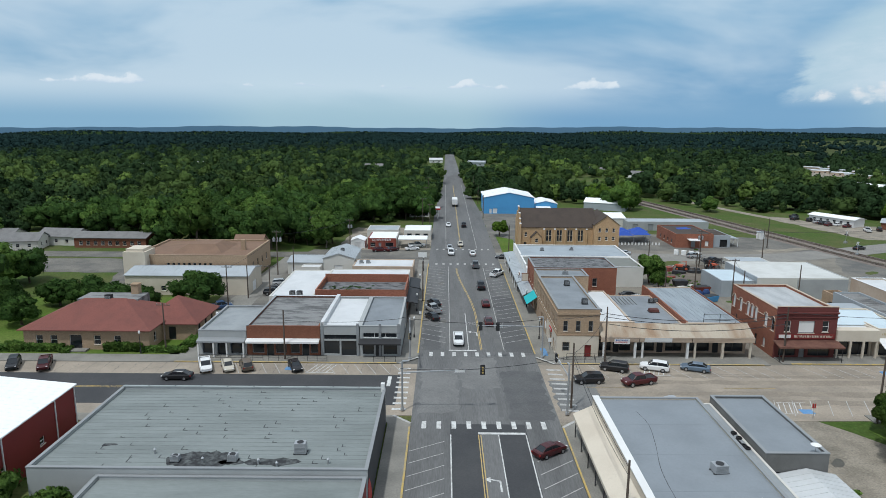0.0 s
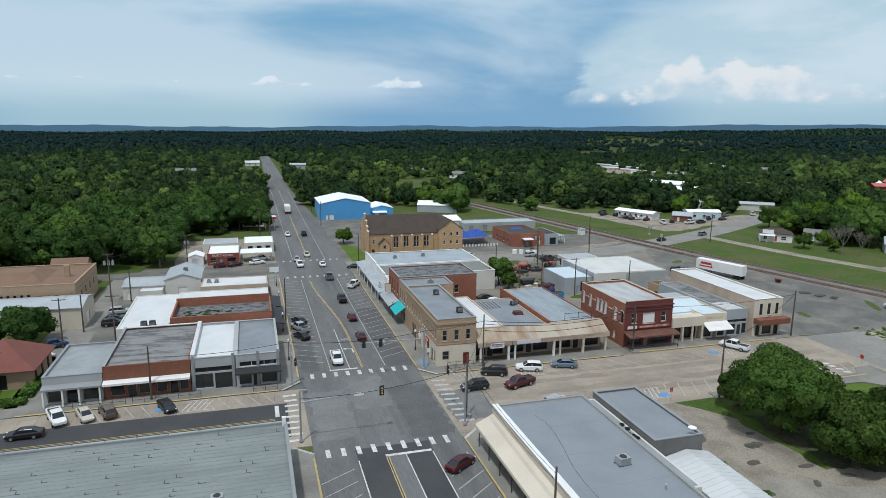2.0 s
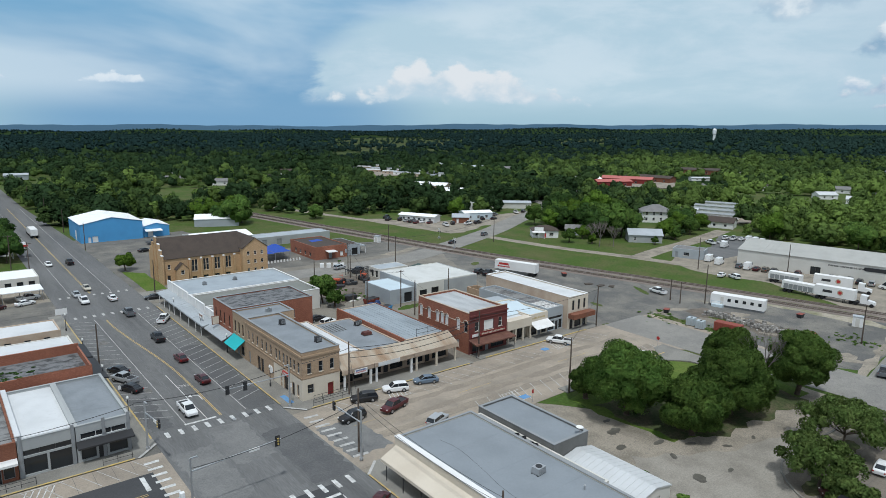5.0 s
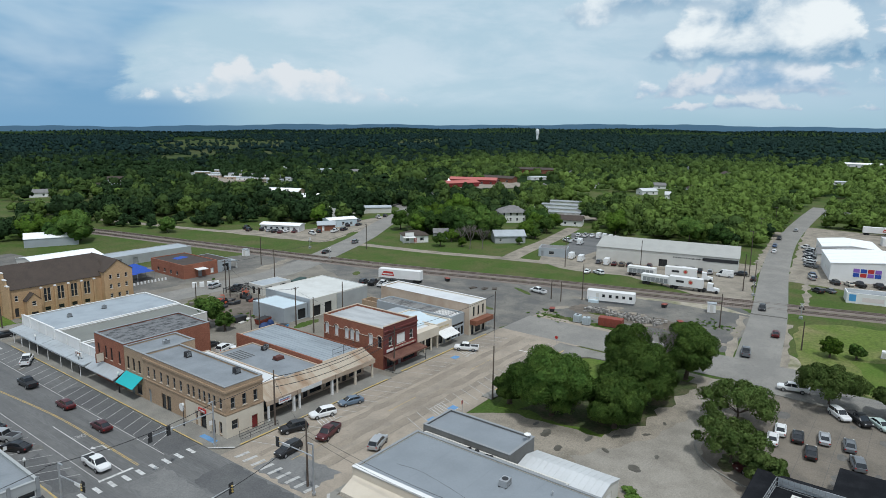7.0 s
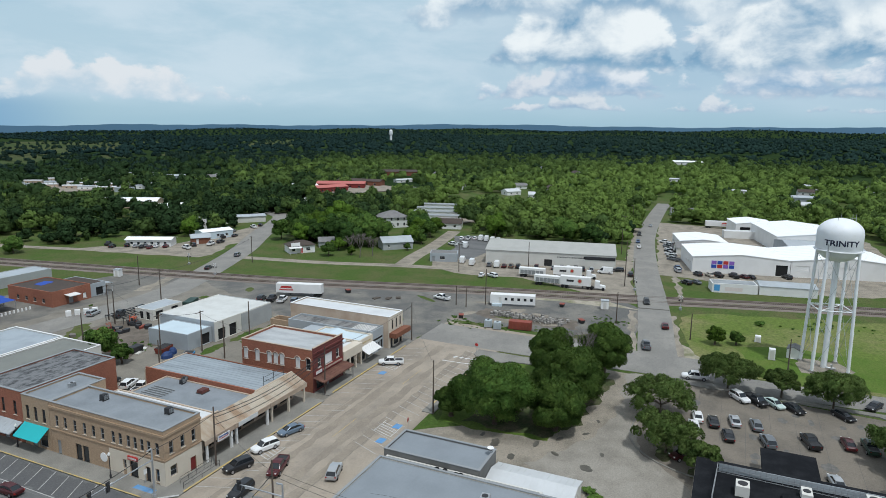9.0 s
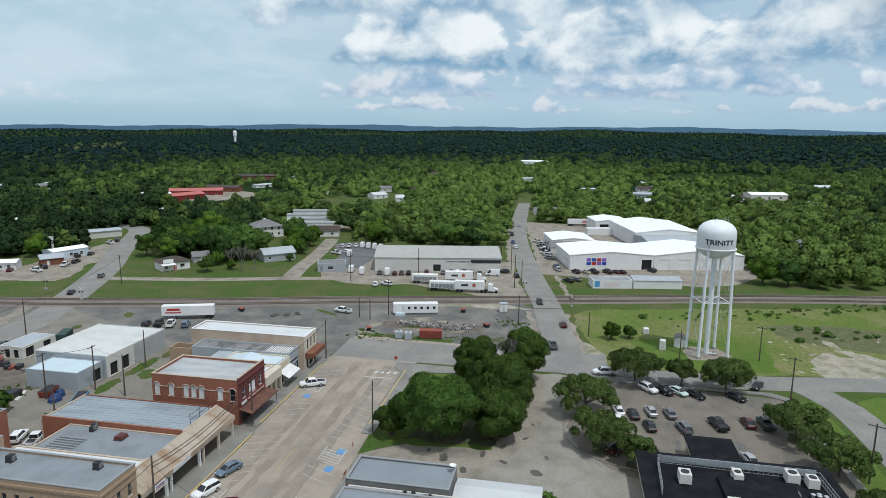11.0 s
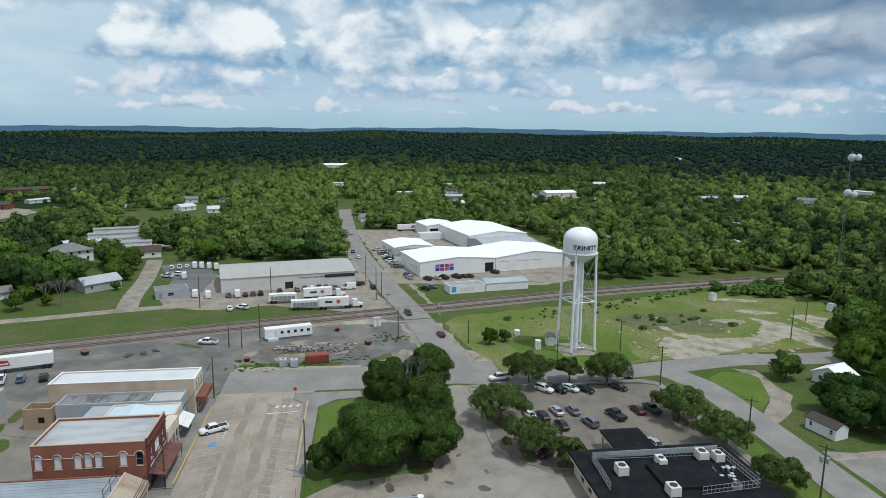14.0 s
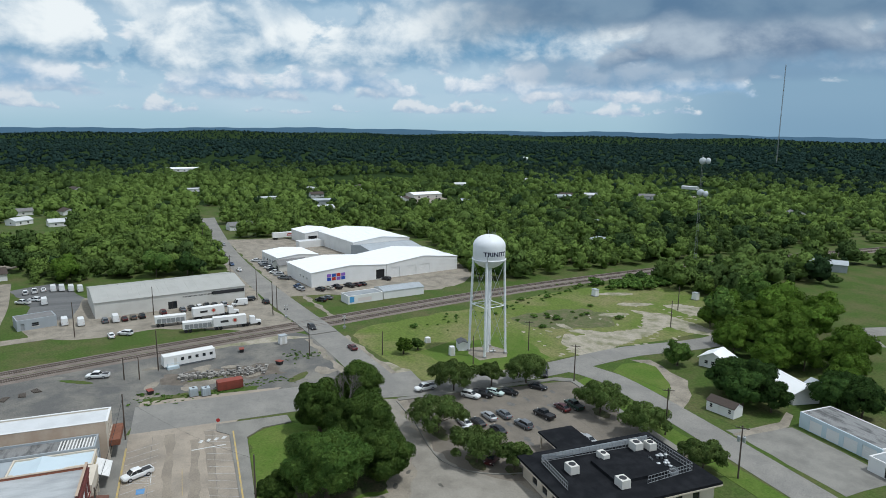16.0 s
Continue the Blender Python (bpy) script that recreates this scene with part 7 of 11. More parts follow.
# church
chu = gable("church_building", "tan brick church with a steep brown shingle roof", "church", 36.6, 213.5, 24.0, 12.0, 7.6, 5.2, BRICK_CHURCH, SHINGLE_BROWN, over=0.25,
            holes={"S": [(u + q, u + q + 0.8, 3.0, 6.6, "w", STUCCO_CREAM) for u in (8.1, 11.5, 14.9, 18.3) for q in (0.0, 0.9)] + [(u, u + 1.4, 0.5, 1.5, "w", DARK_TRIM) for u in (8.1, 11.5, 14.9, 18.3)] + [(1.0, 1.9, 0.3, 2.6, "d", DARK_TRIM), (1.2, 2.0, 4.4, 5.8, "w")], "W": [(4.6, 7.4, 0.3, 3.2, "s", DARK_TRIM), (5.0, 7.0, 4.6, 8.0, "t", WHITE_PAINT)]})
for u in (7.4, 10.8, 14.2, 17.6, 21.0):
    part("buttress", Mesh().box(-12 + u - 0.25, -12 + u + 0.25, -6.5, -6.005, 0, 6.8), BRICK_CHURCH, chu)
    part("buttress_cap", Mesh().box(-12 + u - 0.32, -12 + u + 0.32, -6.58, -6.005, 6.802, 7.15, chamfer=0.08), WHITE_PAINT, chu)
for k, (y, z) in enumerate(((-6.0, 8.6), (-4.6, 10.0), (-3.0, 11.6), (0.0, 13.4), (3.0, 11.6), (4.6, 10.0), (6.0, 8.6))):
    part("gable_step", Mesh().box(-12.45 - 0.004 * (k % 2), -12.02, y - 0.8, y + 0.8, 0.0, z), BRICK_CHURCH, chu, "stepped brick gable front")
for y, z in ((-6.0, 8.6), (-4.6, 10.0), (-3.0, 11.6), (0.0, 13.4)):
    part("parapet_cap", Mesh().box(-12.55, -11.95, y - 0.85, y + 0.85, z + 0.003, z + 0.25, chamfer=0.06), WHITE_PAINT, chu)
chp = gable("church_porch", "small brick church porch with a gable", "porch", 29.4, 206.4, 3.4, 2.2, 4.4, 1.8, BRICK_CHURCH, SHINGLE_BROWN, axis="y", over=0.15, holes={"S": [(1.2, 2.2, 3.0, 4.2, "w"), (0.9, 2.5, 0.5, 1.4, "w", DARK_TRIM)]})
chw = gable("church_wing", "three-storey gabled brick church wing", "church", 51.6, 213.0, 8.0, 15.0, 8.6, 3.0, BRICK_CHURCH, SHINGLE_BROWN, axis="y", over=0.2,
            holes={"S": [(u, u + 0.8, z, z + 1.2, "w") for u in (1.4, 3.6, 5.8) for z in (1.0, 3.7, 6.4)], "E": [(u, u + 0.8, z, z + 1.2, "w") for u in (2, 5, 8, 11) for z in (1.0, 3.7, 6.4)]})
blu = gable("metal_building", "bright blue metal hall with a white roof", "building", 28.8, 303, 22.4, 24, 7.2, 2.2, BLUE_SIDING, METAL_WHITE, axis="y", over=0.2, ribs=1.2, holes={"S": [(2.5, 3.5, 0.1, 2.2, "d"), (4.0, 6.0, 0.1, 2.4, "g")], "W": [(8, 12, 0.1, 4, "g")]})
blu2 = gable("metal_building", "lower blue metal wing with a white roof", "building", 45.4, 300, 10.4, 15, 4.4, 1.2, BLUE_SIDING, METAL_WHITE, axis="y", over=0.2, ribs=1.2, holes={"S": [(2, 4, 0.1, 2.4, "g")]})
awning(blu2, "awning", -4.5, 2.0, -10.0, -7.55, 2.7, 3.2, "S", METAL_WHITE, "white entrance awning", 0.1)
gsh = gable("metal_shed", "grey metal shed with a white gable roof", "shed", 76.5, 309, 19, 11, 3.4, 1.6, GREY_SIDING, METAL_WHITE, turn=-22, axis="x", over=0.2, ribs=1.0)
rest = block("restaurant_building", "low red brick restaurant with a brown roof", "building", 76.5, 89.0, 213.5, 233, 4.6, BRICK_RED, SHINGLE_BROWN, 0.25, holes={"S": [(5.2, 6.6, 0.1, 2.3, "d"), (9.8, 11, 0.6, 2.2, "b")], "W": wins(2, 17, 4, 1.2, 1.0, 2.2)})
awning(rest, "porch_roof", 3.8, 7.4, -2.6, -0.02, 2.8, 3.0, "S", WHITE_PAINT, "white porch roof", 0.1)
rest2 = block("restaurant_wing", "grey clad restaurant wing with an open porch", "building", 89.1, 95, 214.5, 228, 4.0, GREY_SIDING, SHINGLE_BROWN, 0.1, holes={"S": [(2.5, 5.0, 0.1, 2.6, "o")]})
awning(rest2, "porch_roof", 5.92, 9.0, 0.5, 8, 2.8, 3.1, "E", METAL_ROOF, "grey porch roof", 0.1)
for y in (0.8, 4.2, 7.7):
    post(rest2, 8.8, y, 0, 2.8, 0.1)
part("roof_tarp", Mesh().prism(ragged([(4.5, 11), (9.5, 12), (9.0, 15.5), (5.0, 14.5)], 0.3, 0.8, 9), 4.3, 4.385), BLUE_CANVAS, rest, "blue roof tarpaulin")
tent = thing("shade_canopy", "bright blue fabric shade canopy over a terrace", "canopy", 58.5, 219.5)
for i, (x, y) in enumerate(((0, 0), (6.2, 1.0), (1.0, 6.0), (7.2, 7.0))):
    part("shade_roof", Mesh().loft([[(x, y, 2.9), (x + 6, y, 2.9), (x + 6, y + 5.6, 2.9), (x, y + 5.6, 2.9)], [(x + 2.6, y + 2.4, 4.2), (x + 3.4, y + 2.4, 4.2), (x + 3.4, y + 3.2, 4.2), (x + 2.6, y + 3.2, 4.2)]]), BLUE_CANVAS, tent)
for x, y in ((0.1, 0.1), (6, 0.1), (12, 1.1), (0.1, 5.6), (12, 6.5), (13, 12.4), (1.2, 11.4)):
    post(tent, x, y, 0, 2.9, 0.08, STEEL)
fence = thing("picket_fence", "low fence of white planters along a terrace", "fence", 57.5, 217.6)
for i in range(14):
    part("planter", Mesh().box(i * 1.15, i * 1.15 + 0.45, 0, 0.45, 0, 0.8, chamfer=0.05), WHITE_PAINT, fence)
lw = block("metal_building", "long low pale metal building behind the restaurant", "building", 70, 101, 248, 257, 3.4, STUCCO_GREY, METAL_ROOF, 0.15, holes={"S": [(2, 4, 0.1, 2.4, "g"), (8, 10, 0.1, 2.4, "g")]})
lw2 = gable("metal_building", "low metal building with a pale roof", "building", 60, 262, 22, 15, 3.6, 1.2, OFF_WHITE, METAL_WHITE, over=0.2, ribs=1.2)
trs = thing("steel_rack", "open dark steel trellis frame beside the road", "frame", 74, 182)
tg = Mesh()
for i in range(7):
    tg.box(i * 2.0, i * 2.0 + 0.14, 0, 7.0, 1.7, 1.88)
for j in range(6):
    tg.box(0, 12.2, j * 1.37, j * 1.37 + 0.12, 1.55, 1.698)
part("grid", tg, DARK_TRIM, trs)
for x in (0.1, 6.0, 12.0):
    for y in (0.2, 6.8):
        post(trs, x, y, 0, 1.55, 0.08, DARK_TRIM)
# --- east of the railway ---
wh = gable("warehouse_building", "long off-white metal warehouse with a grey roof", "warehouse", 213.6, 103.0, 50, 27, 5.4, 2.2, OFF_WHITE, mat("tan-grey roof sheet", (0.40, 0.395, 0.365), 0.55, spots=(0.33, 0.325, 0.30), amount=0.6, grain=0.06, stain=(0.36, 0.35, 0.32)), turn=-78, over=0.25, ribs=1.6,
           holes={"S": [(23, 26, 0.1, 2.8, "s", DARK_TRIM), (38, 47.5, 3.6, 4.6, "o")]})
bars(wh, "lettering", 3.0, 13.0, -13.505, 3.7, 4.2, 14, DARK_TRIM, 9)
band(wh, "dark_strip", 13.4, 24.8, -13.62, -13.504, 3.5, 4.7, DARK_TRIM, "dark window strip")
whl = block("shed_building", "small dark shed with a grey roof", "shed", 0, 11, 0, 7.5, 3.4, GREY_SIDING, SHINGLE_GREY, 0.1, turn=-70, origin=(187.5, 145.5), holes={"S": [(1, 2, 0.1, 2.2, "d"), (4, 6, 1, 2.2, "w")]})
DT = -77.0
U = Matrix.Rotation(radians(DT), 4, "Z")


def depot_at(u, v):
    p = U @ Vector((u, v, 0))
    return 216.5 + p.x, 49.0 + p.y


def depot(name, label, u0, u1, v0, v1, h, rise, roof, axis="y", walls=None, holes=None, over=0.2):
    x, y = depot_at((u0 + u1) / 2, (v0 + v1) / 2)
    return gable(name, label, "warehouse", x, y, u1 - u0, v1 - v0, h, rise, walls or WHITE_PAINT, roof, turn=DT, axis=axis, over=over, holes=holes, ribs=3.0)


dep1 = depot("depot_building", "white metal depot with a low gable and a poster", 0, 34.4, 0, 27, 6.0, 1.4, METAL_WHITE, holes={"W": wins(3, 14, 3, 1.4, 2.6, 3.4), "S": [(29.5, 33.6, 0.1, 4.2, "o")]})
for i in range(4):
    for j in range(2):
        part("poster", Mesh().box(-10.4 + i * 2.1, -8.6 + i * 2.1, -13.56, -13.504, 2.0 + j * 1.5, 3.3 + j * 1.5), (BLUE_CANVAS, RED_PAINT, mat("violet print", (0.25, 0.12, 0.45), 0.6))[(i + 2 * j) % 3], dep1, "coloured poster panel")
dep2 = depot("depot_building", "wide white metal depot with large doors", 34.6, 72, 0, 28, 6.0, 2.0, METAL_WHITE, holes={"S": [(2, 6.5, 0.1, 4.4, "g"), (10, 15, 0.1, 4.4, "g"), (17, 22, 0.1, 4.4, "g")]})
dep3 = depot("depot_building", "tall white metal depot behind the yard", 44, 77, 51.4, 95.5, 7.2, 1.8, METAL_WHITE)
dep4 = depot("depot_link", "grey-roofed link building of the depot", 42.5, 71, 28.4, 51.2, 6.0, 1.6, METAL_ROOF, axis="x", walls={"S": GREY_SIDING, "N": WHITE_PAINT, "W": GREY_SIDING, "E": WHITE_PAINT}, over=0.1)
dep5 = depot("depot_office", "white depot office with a low gable", 2, 22, 43.9, 66, 4.6, 1.0, METAL_WHITE, holes={"W": wins(2, 20, 5, 1.6, 1.2, 2.4), "S": [(9, 11, 0.1, 2.4, "s")]})
dep6 = depot("depot_porch", "small grey-roofed depot porch", -0.5, 13, 35.5, 43.6, 3.0, 1.8, SHINGLE_GREY, axis="x", walls=OFF_WHITE, holes={"W": [(2, 4, 0.5, 2.4, "s", DARK_TRIM)], "S": [(4, 6, 0.1, 2.4, "s", DARK_TRIM)]}, over=0.3)
dep7 = depot("depot_building", "white metal store behind the depot", 37.5, 57, 98.5, 119, 6.0, 1.2, METAL_WHITE, holes={"S": [(2, 7, 0.1, 4.4, "o")]})
dep8 = block("loading_box", "long low white loading box", "building", 0, 14.4, 0, 5.5, 3.6, WHITE_PAINT, ROOF_WHITE, 0.05, turn=DT, origin=depot_at(30, 88))
sb1 = block("storage_box", "long white storage box with faded side pictures", "storage", 0, 14.2, 0, 6.6, 3.1, WHITE_PAINT, ROOF_PALE, 0.05, turn=-78, origin=(186.2, 40.8))
band(sb1, "picture", 0.6, 2.4, -0.02, -0.004, 0.6, 2.7, BLUE_SIDING, "faded blue side picture")
band(sb1, "picture", 4.0, 9.5, -0.02, -0.004, 0.7, 2.0, mat("faded pink print", (0.70, 0.62, 0.59), 0.7), "faded pink side picture")
sb2 = gable("metal_shed", "long white metal shed with a grey roof", "shed", 195.2, 18.6, 17.4, 8.6, 2.9, 0.9, WHITE_PAINT, METAL_ROOF, turn=-80, over=0.15, ribs=1.0)
shop = gable("roadside_shop", "small white shop with a brown roof and red door", "building", 180.2, 203.0, 11, 7.5, 3.2, 1.6, WHITE_PAINT, SHINGLE_BROWN, turn=-38, hip=True, holes={"S": [(1.2, 2.6, 0.9, 2.2, "w"), (4.8, 5.8, 0.1, 2.2, "d", RED_PAINT), (7.2, 9.0, 0.9, 2.2, "w")], "E": wins(1, 6.5, 2, 1.1, 0.9, 2.1)})
awning(shop, "porch_roof", -5.8, -0.5, -5.8, -3.77, 2.5, 2.9, "S", WHITE_PAINT, "white porch roof", 0.1)
band(shop, "sign_board", -4.8, -1.0, -4.3, -4.15, 3.1, 4.6, WHITE_PAINT, "white sign board")
for x in (-5.6, -3.2, -0.7):
    post(shop, x, -5.6, 0, 2.5, 0.08)
gh = gable("house", "small grey wooden house with a grey roof", "house", 207.0, 171.5, 13.5, 8.5, 3.2, 2.0, STUCCO_GREY, METAL_ROOF, turn=-45, holes={"S": [(2, 3, 1, 2.2, "w"), (9, 10, 1, 2.2, "w")], "E": [(3.5, 4.6, 1, 2.2, "w")]})
gs = gable("shed_building", "small grey wooden shed among trees", "shed", 195.5, 200, 6.5, 5.5, 2.6, 1.6, STUCCO_GREY, SHINGLE_GREY, turn=-50, holes={"S": [(2.4, 3.6, 0.1, 2.1, "d")]})
hh = gable("house", "two-storey white house with a hipped grey roof", "house", 262, 203, 15, 12, 5.6, 2.8, WHITE_PAINT, SHINGLE_GREY, turn=-45, hip=True, over=0.7, holes={"S": [(u, u + 1.1, z, z + 1.5, "w") for u in (1.5, 5, 8.5, 12) for z in (1.0, 3.8)]})
mo = gable("office_building", "long white mobile office with a white roof", "building", 161.5, 268, 19, 7, 3.0, 0.7, WHITE_PAINT, METAL_WHITE, turn=-63, over=0.5, holes={"S": wins(1, 18, 6, 1.2, 0.9, 2.1)})
mb = gable("metal_building", "pale blue metal building with a low roof", "building", 190, 259, 15, 8, 3.4, 0.8, TIN_BLUE, METAL_WHITE, turn=-20, over=0.2, holes={"S": wins(1, 14, 3, 1.4, 0.9, 2.2)})
mb2 = gable("shed_building", "small brown shed with a porch", "shed", 176, 254, 8, 6, 2.8, 1.3, BRICK_BROWN, METAL_ROOF, turn=-40, holes={"S": [(2, 3, 0.1, 2.1, "d")]})
mb3 = block("metal_building", "tall white metal building", "building", 0, 9, 0, 10, 5.2, WHITE_PAINT, METAL_WHITE, 0.1, turn=-30, origin=(199, 284))
mb4 = gable("metal_building", "long white shed with a pale roof", "building", 236, 281, 22, 8, 3.2, 0.8, OFF_WHITE, METAL_ROOF, turn=-38)
# --- bank and houses to the south-east ---
bk = block("bank_building", "low building with a black flat roof", "building", 37.0, 55.6, 10.2, 37.6, 3.9, STUCCO_CREAM, ROOF_BLACK, 0.0, holes={"N": wins(2, 16, 4, 1.8, 0.7, 2.4, "s"), "E": wins(2, 24, 6, 1.6, 0.7, 2.4, "s"), "W": wins(2, 24, 6, 1.6, 0.7, 2.4, "s")})
part("roof_edge", Mesh().box(-0.9, 19.5, -0.9, 28.3, 3.45, 3.93), ROOF_BLACK, bk, "black overhanging roof edge")
part("fascia", Mesh().box(-0.95, 19.55, -0.95, 28.35, 3.2, 3.449), STUCCO_CREAM, bk)
part("raised_deck", Mesh().box(4.5, 12.5, 5.5, 17.0, 3.9, 4.5), ROOF_BLACK, bk, "raised black roof deck")
an = thing("drive_canopy", "black flat drive-through canopy on posts", "canopy", 56.6, 21.6)
part("roof", Mesh().box(0, 8.4, 0, 7.8, 3.1, 3.45), ROOF_BLACK, an)
part("fascia", Mesh().box(-0.04, 8.44, -0.04, 7.84, 2.85, 3.099), STUCCO_CREAM, an)
for x, y in ((7.8, 0.5), (7.8, 7.3), (1.0, 7.3)):
    post(an, x, y, 0, 2.85, 0.16, STUCCO_CREAM, square=True)
scr = thing("roof_screen", "grey lattice screen round the plant on a black roof", "screen", 52.0, 12.0, 3.93)


def lattice(root, x0, y0, x1, y1):
    m, n = Mesh(), int(math.hypot(x1 - x0, y1 - y0) / 0.7)
    for z in (0.1, 0.75, 1.4):
        m.tube((x0, y0, z), (x1, y1, z), 0.05, n=4, caps=False)
    for i in range(n + 1):
        t = i / n
        x, y = x0 + (x1 - x0) * t, y0 + (y1 - y0) * t
        m.tube((x, y, 0), (x, y, 1.45), 0.035, n=4, caps=False)
    return part("lattice_panel", m, GREY_TRIM, root)


lattice(scr, 0, 0, 0.8, 23.5)
lattice(scr, 0, 0, -11, -0.4)
lattice(scr, 0.8, 23.5, -9, 24.0)
lattice(scr, -11, -0.4, -12, 10)
part("screen_board", Mesh().box(0.9, 1.0, 0.2, 23.3, 0.2, 1.3), GREY_SIDING, scr, "grey louvred screen panel")
for x, y, w, d, h in ((47.8, 32.2, 2.2, 1.8, 1.6), (50.0, 24.2, 2.4, 1.4, 1.3), (51.0, 16.2, 2.2, 1.8, 1.6), (50.2, 13.6, 2.0, 1.6, 1.5), (40.8, 26.6, 2.2, 1.8, 1.6)):
    roof_unit(x, y, 3.935, w, d, h, label="pale air-conditioning unit on a black roof", material=OFF_WHITE)
for i in range(9):
    r = random.Random(i + 70)
    roof_vent(44.5 + r.uniform(-2, 3), 14.5 + r.uniform(-2, 2), 3.935, 0.22, 0.5)
for x, y in ((41.5, 15.6), (46.2, 17.4)):
    roof_unit(x, y, 3.935, 1.6, 1.6, 0.5, label="low square roof hatch on a black roof", material=GREY_TRIM)
lb = block("garage_building", "long white garage row with a stained roof", "building", 35.5, 54.0, -38.5, -29.4, 3.4, {"S": WHITE_PAINT, "N": TIN_BLUE, "W": WHITE_PAINT, "E": WHITE_PAINT}, ROOF_MOTTLED, 0.08, holes={"N": [(1, 4, 0.1, 2.6, "g", WHITE_PAINT), (5, 8, 0.1, 2.6, "g", WHITE_PAINT), (9, 12, 0.1, 2.6, "g", WHITE_PAINT), (13, 16, 0.1, 2.6, "g", WHITE_PAINT)]})
lb2 = block("garage_annex", "small white garage annex", "building", 27, 35.3, -38, -25.5, 3.0, WHITE_PAINT, ROOF_PALE, 0.08, holes={"N": [(1, 2, 0.1, 2.2, "d", DARK_TRIM), (4, 5, 0.1, 2.2, "d", DARK_TRIM)]})
sh = gable("small_house", "tiny grey-white cabin with a dark roof", "house", 65.2, -19.2, 6.8, 3.6, 2.3, 1.0, WHITE_PAINT, SHINGLE_BROWN, turn=14, over=0.15, holes={"N": [(0.7, 1.5, 0.9, 1.9, "w"), (3.0, 3.8, 0.1, 2.0, "d"), (5.3, 6.1, 0.9, 1.9, "w")]})
for i, (x, y, w, d, h, r, t) in enumerate(((90, -40.5, 7.5, 6.5, 2.6, 1.9, 25), (69, -42.5, 14, 7, 2.9, 1.5, -11), (64.5, -49, 6, 5, 2.5, 1.1, 0))):
    gable("house", ("small white-roofed house among trees", "white house with a bright metal roof among trees", "small grey carport shed among trees")[i], "house", x, y, w, d, h, r, WHITE_PAINT, (METAL_WHITE, METAL_WHITE, METAL_ROOF)[i], turn=t, axis="y" if i == 0 else "x", holes={"N": wins(1, w - 1, 3, 1.0, 0.9, 2.0)})

for x, y, a in ((5.6, 129.0, 180), (6.2, 60.0, 0)):
    tm = text_mesh("ONLY", 1.0, 0.002)
    tm.materials.append(FAINT_LINE)
    single("road_lettering", tm, None, "faded white lettering on the turning lane", "road marking", kind="structure").matrix_basis = pose(x, y, 0.098, 0, 0, a) @ Matrix.Diagonal((0.75, 1.9, 1, 1))

# ---- trees ----


LUMPS = []


def soften(me, v, f, zc):
    """Leaf normals that follow the lumps of the crown, so that it shades as foliage does."""
    cen, rad = LUMPS
    c = v[f].mean(1)
    near = np.argmin(np.stack([np.linalg.norm(c - q, axis=1) / r for q, r in zip(cen, rad)], 1), 1)
    a = c - cen[near]
    a /= np.linalg.norm(a, axis=1)[:, None] + 1e-6
    b = c - np.array([0, 0, zc * 0.85])
    b /= np.linalg.norm(b, axis=1)[:, None] + 1e-6
    n = a * 0.65 + b * 0.55 + np.random.RandomState(3).normal(size=c.shape) * 0.22
    n /= np.linalg.norm(n, axis=1)[:, None] + 1e-6
    me.polygons.foreach_set("use_smooth", np.ones(len(f), bool))
    me.normals_split_custom_set(np.repeat(n, 4, 0).tolist())
    return me


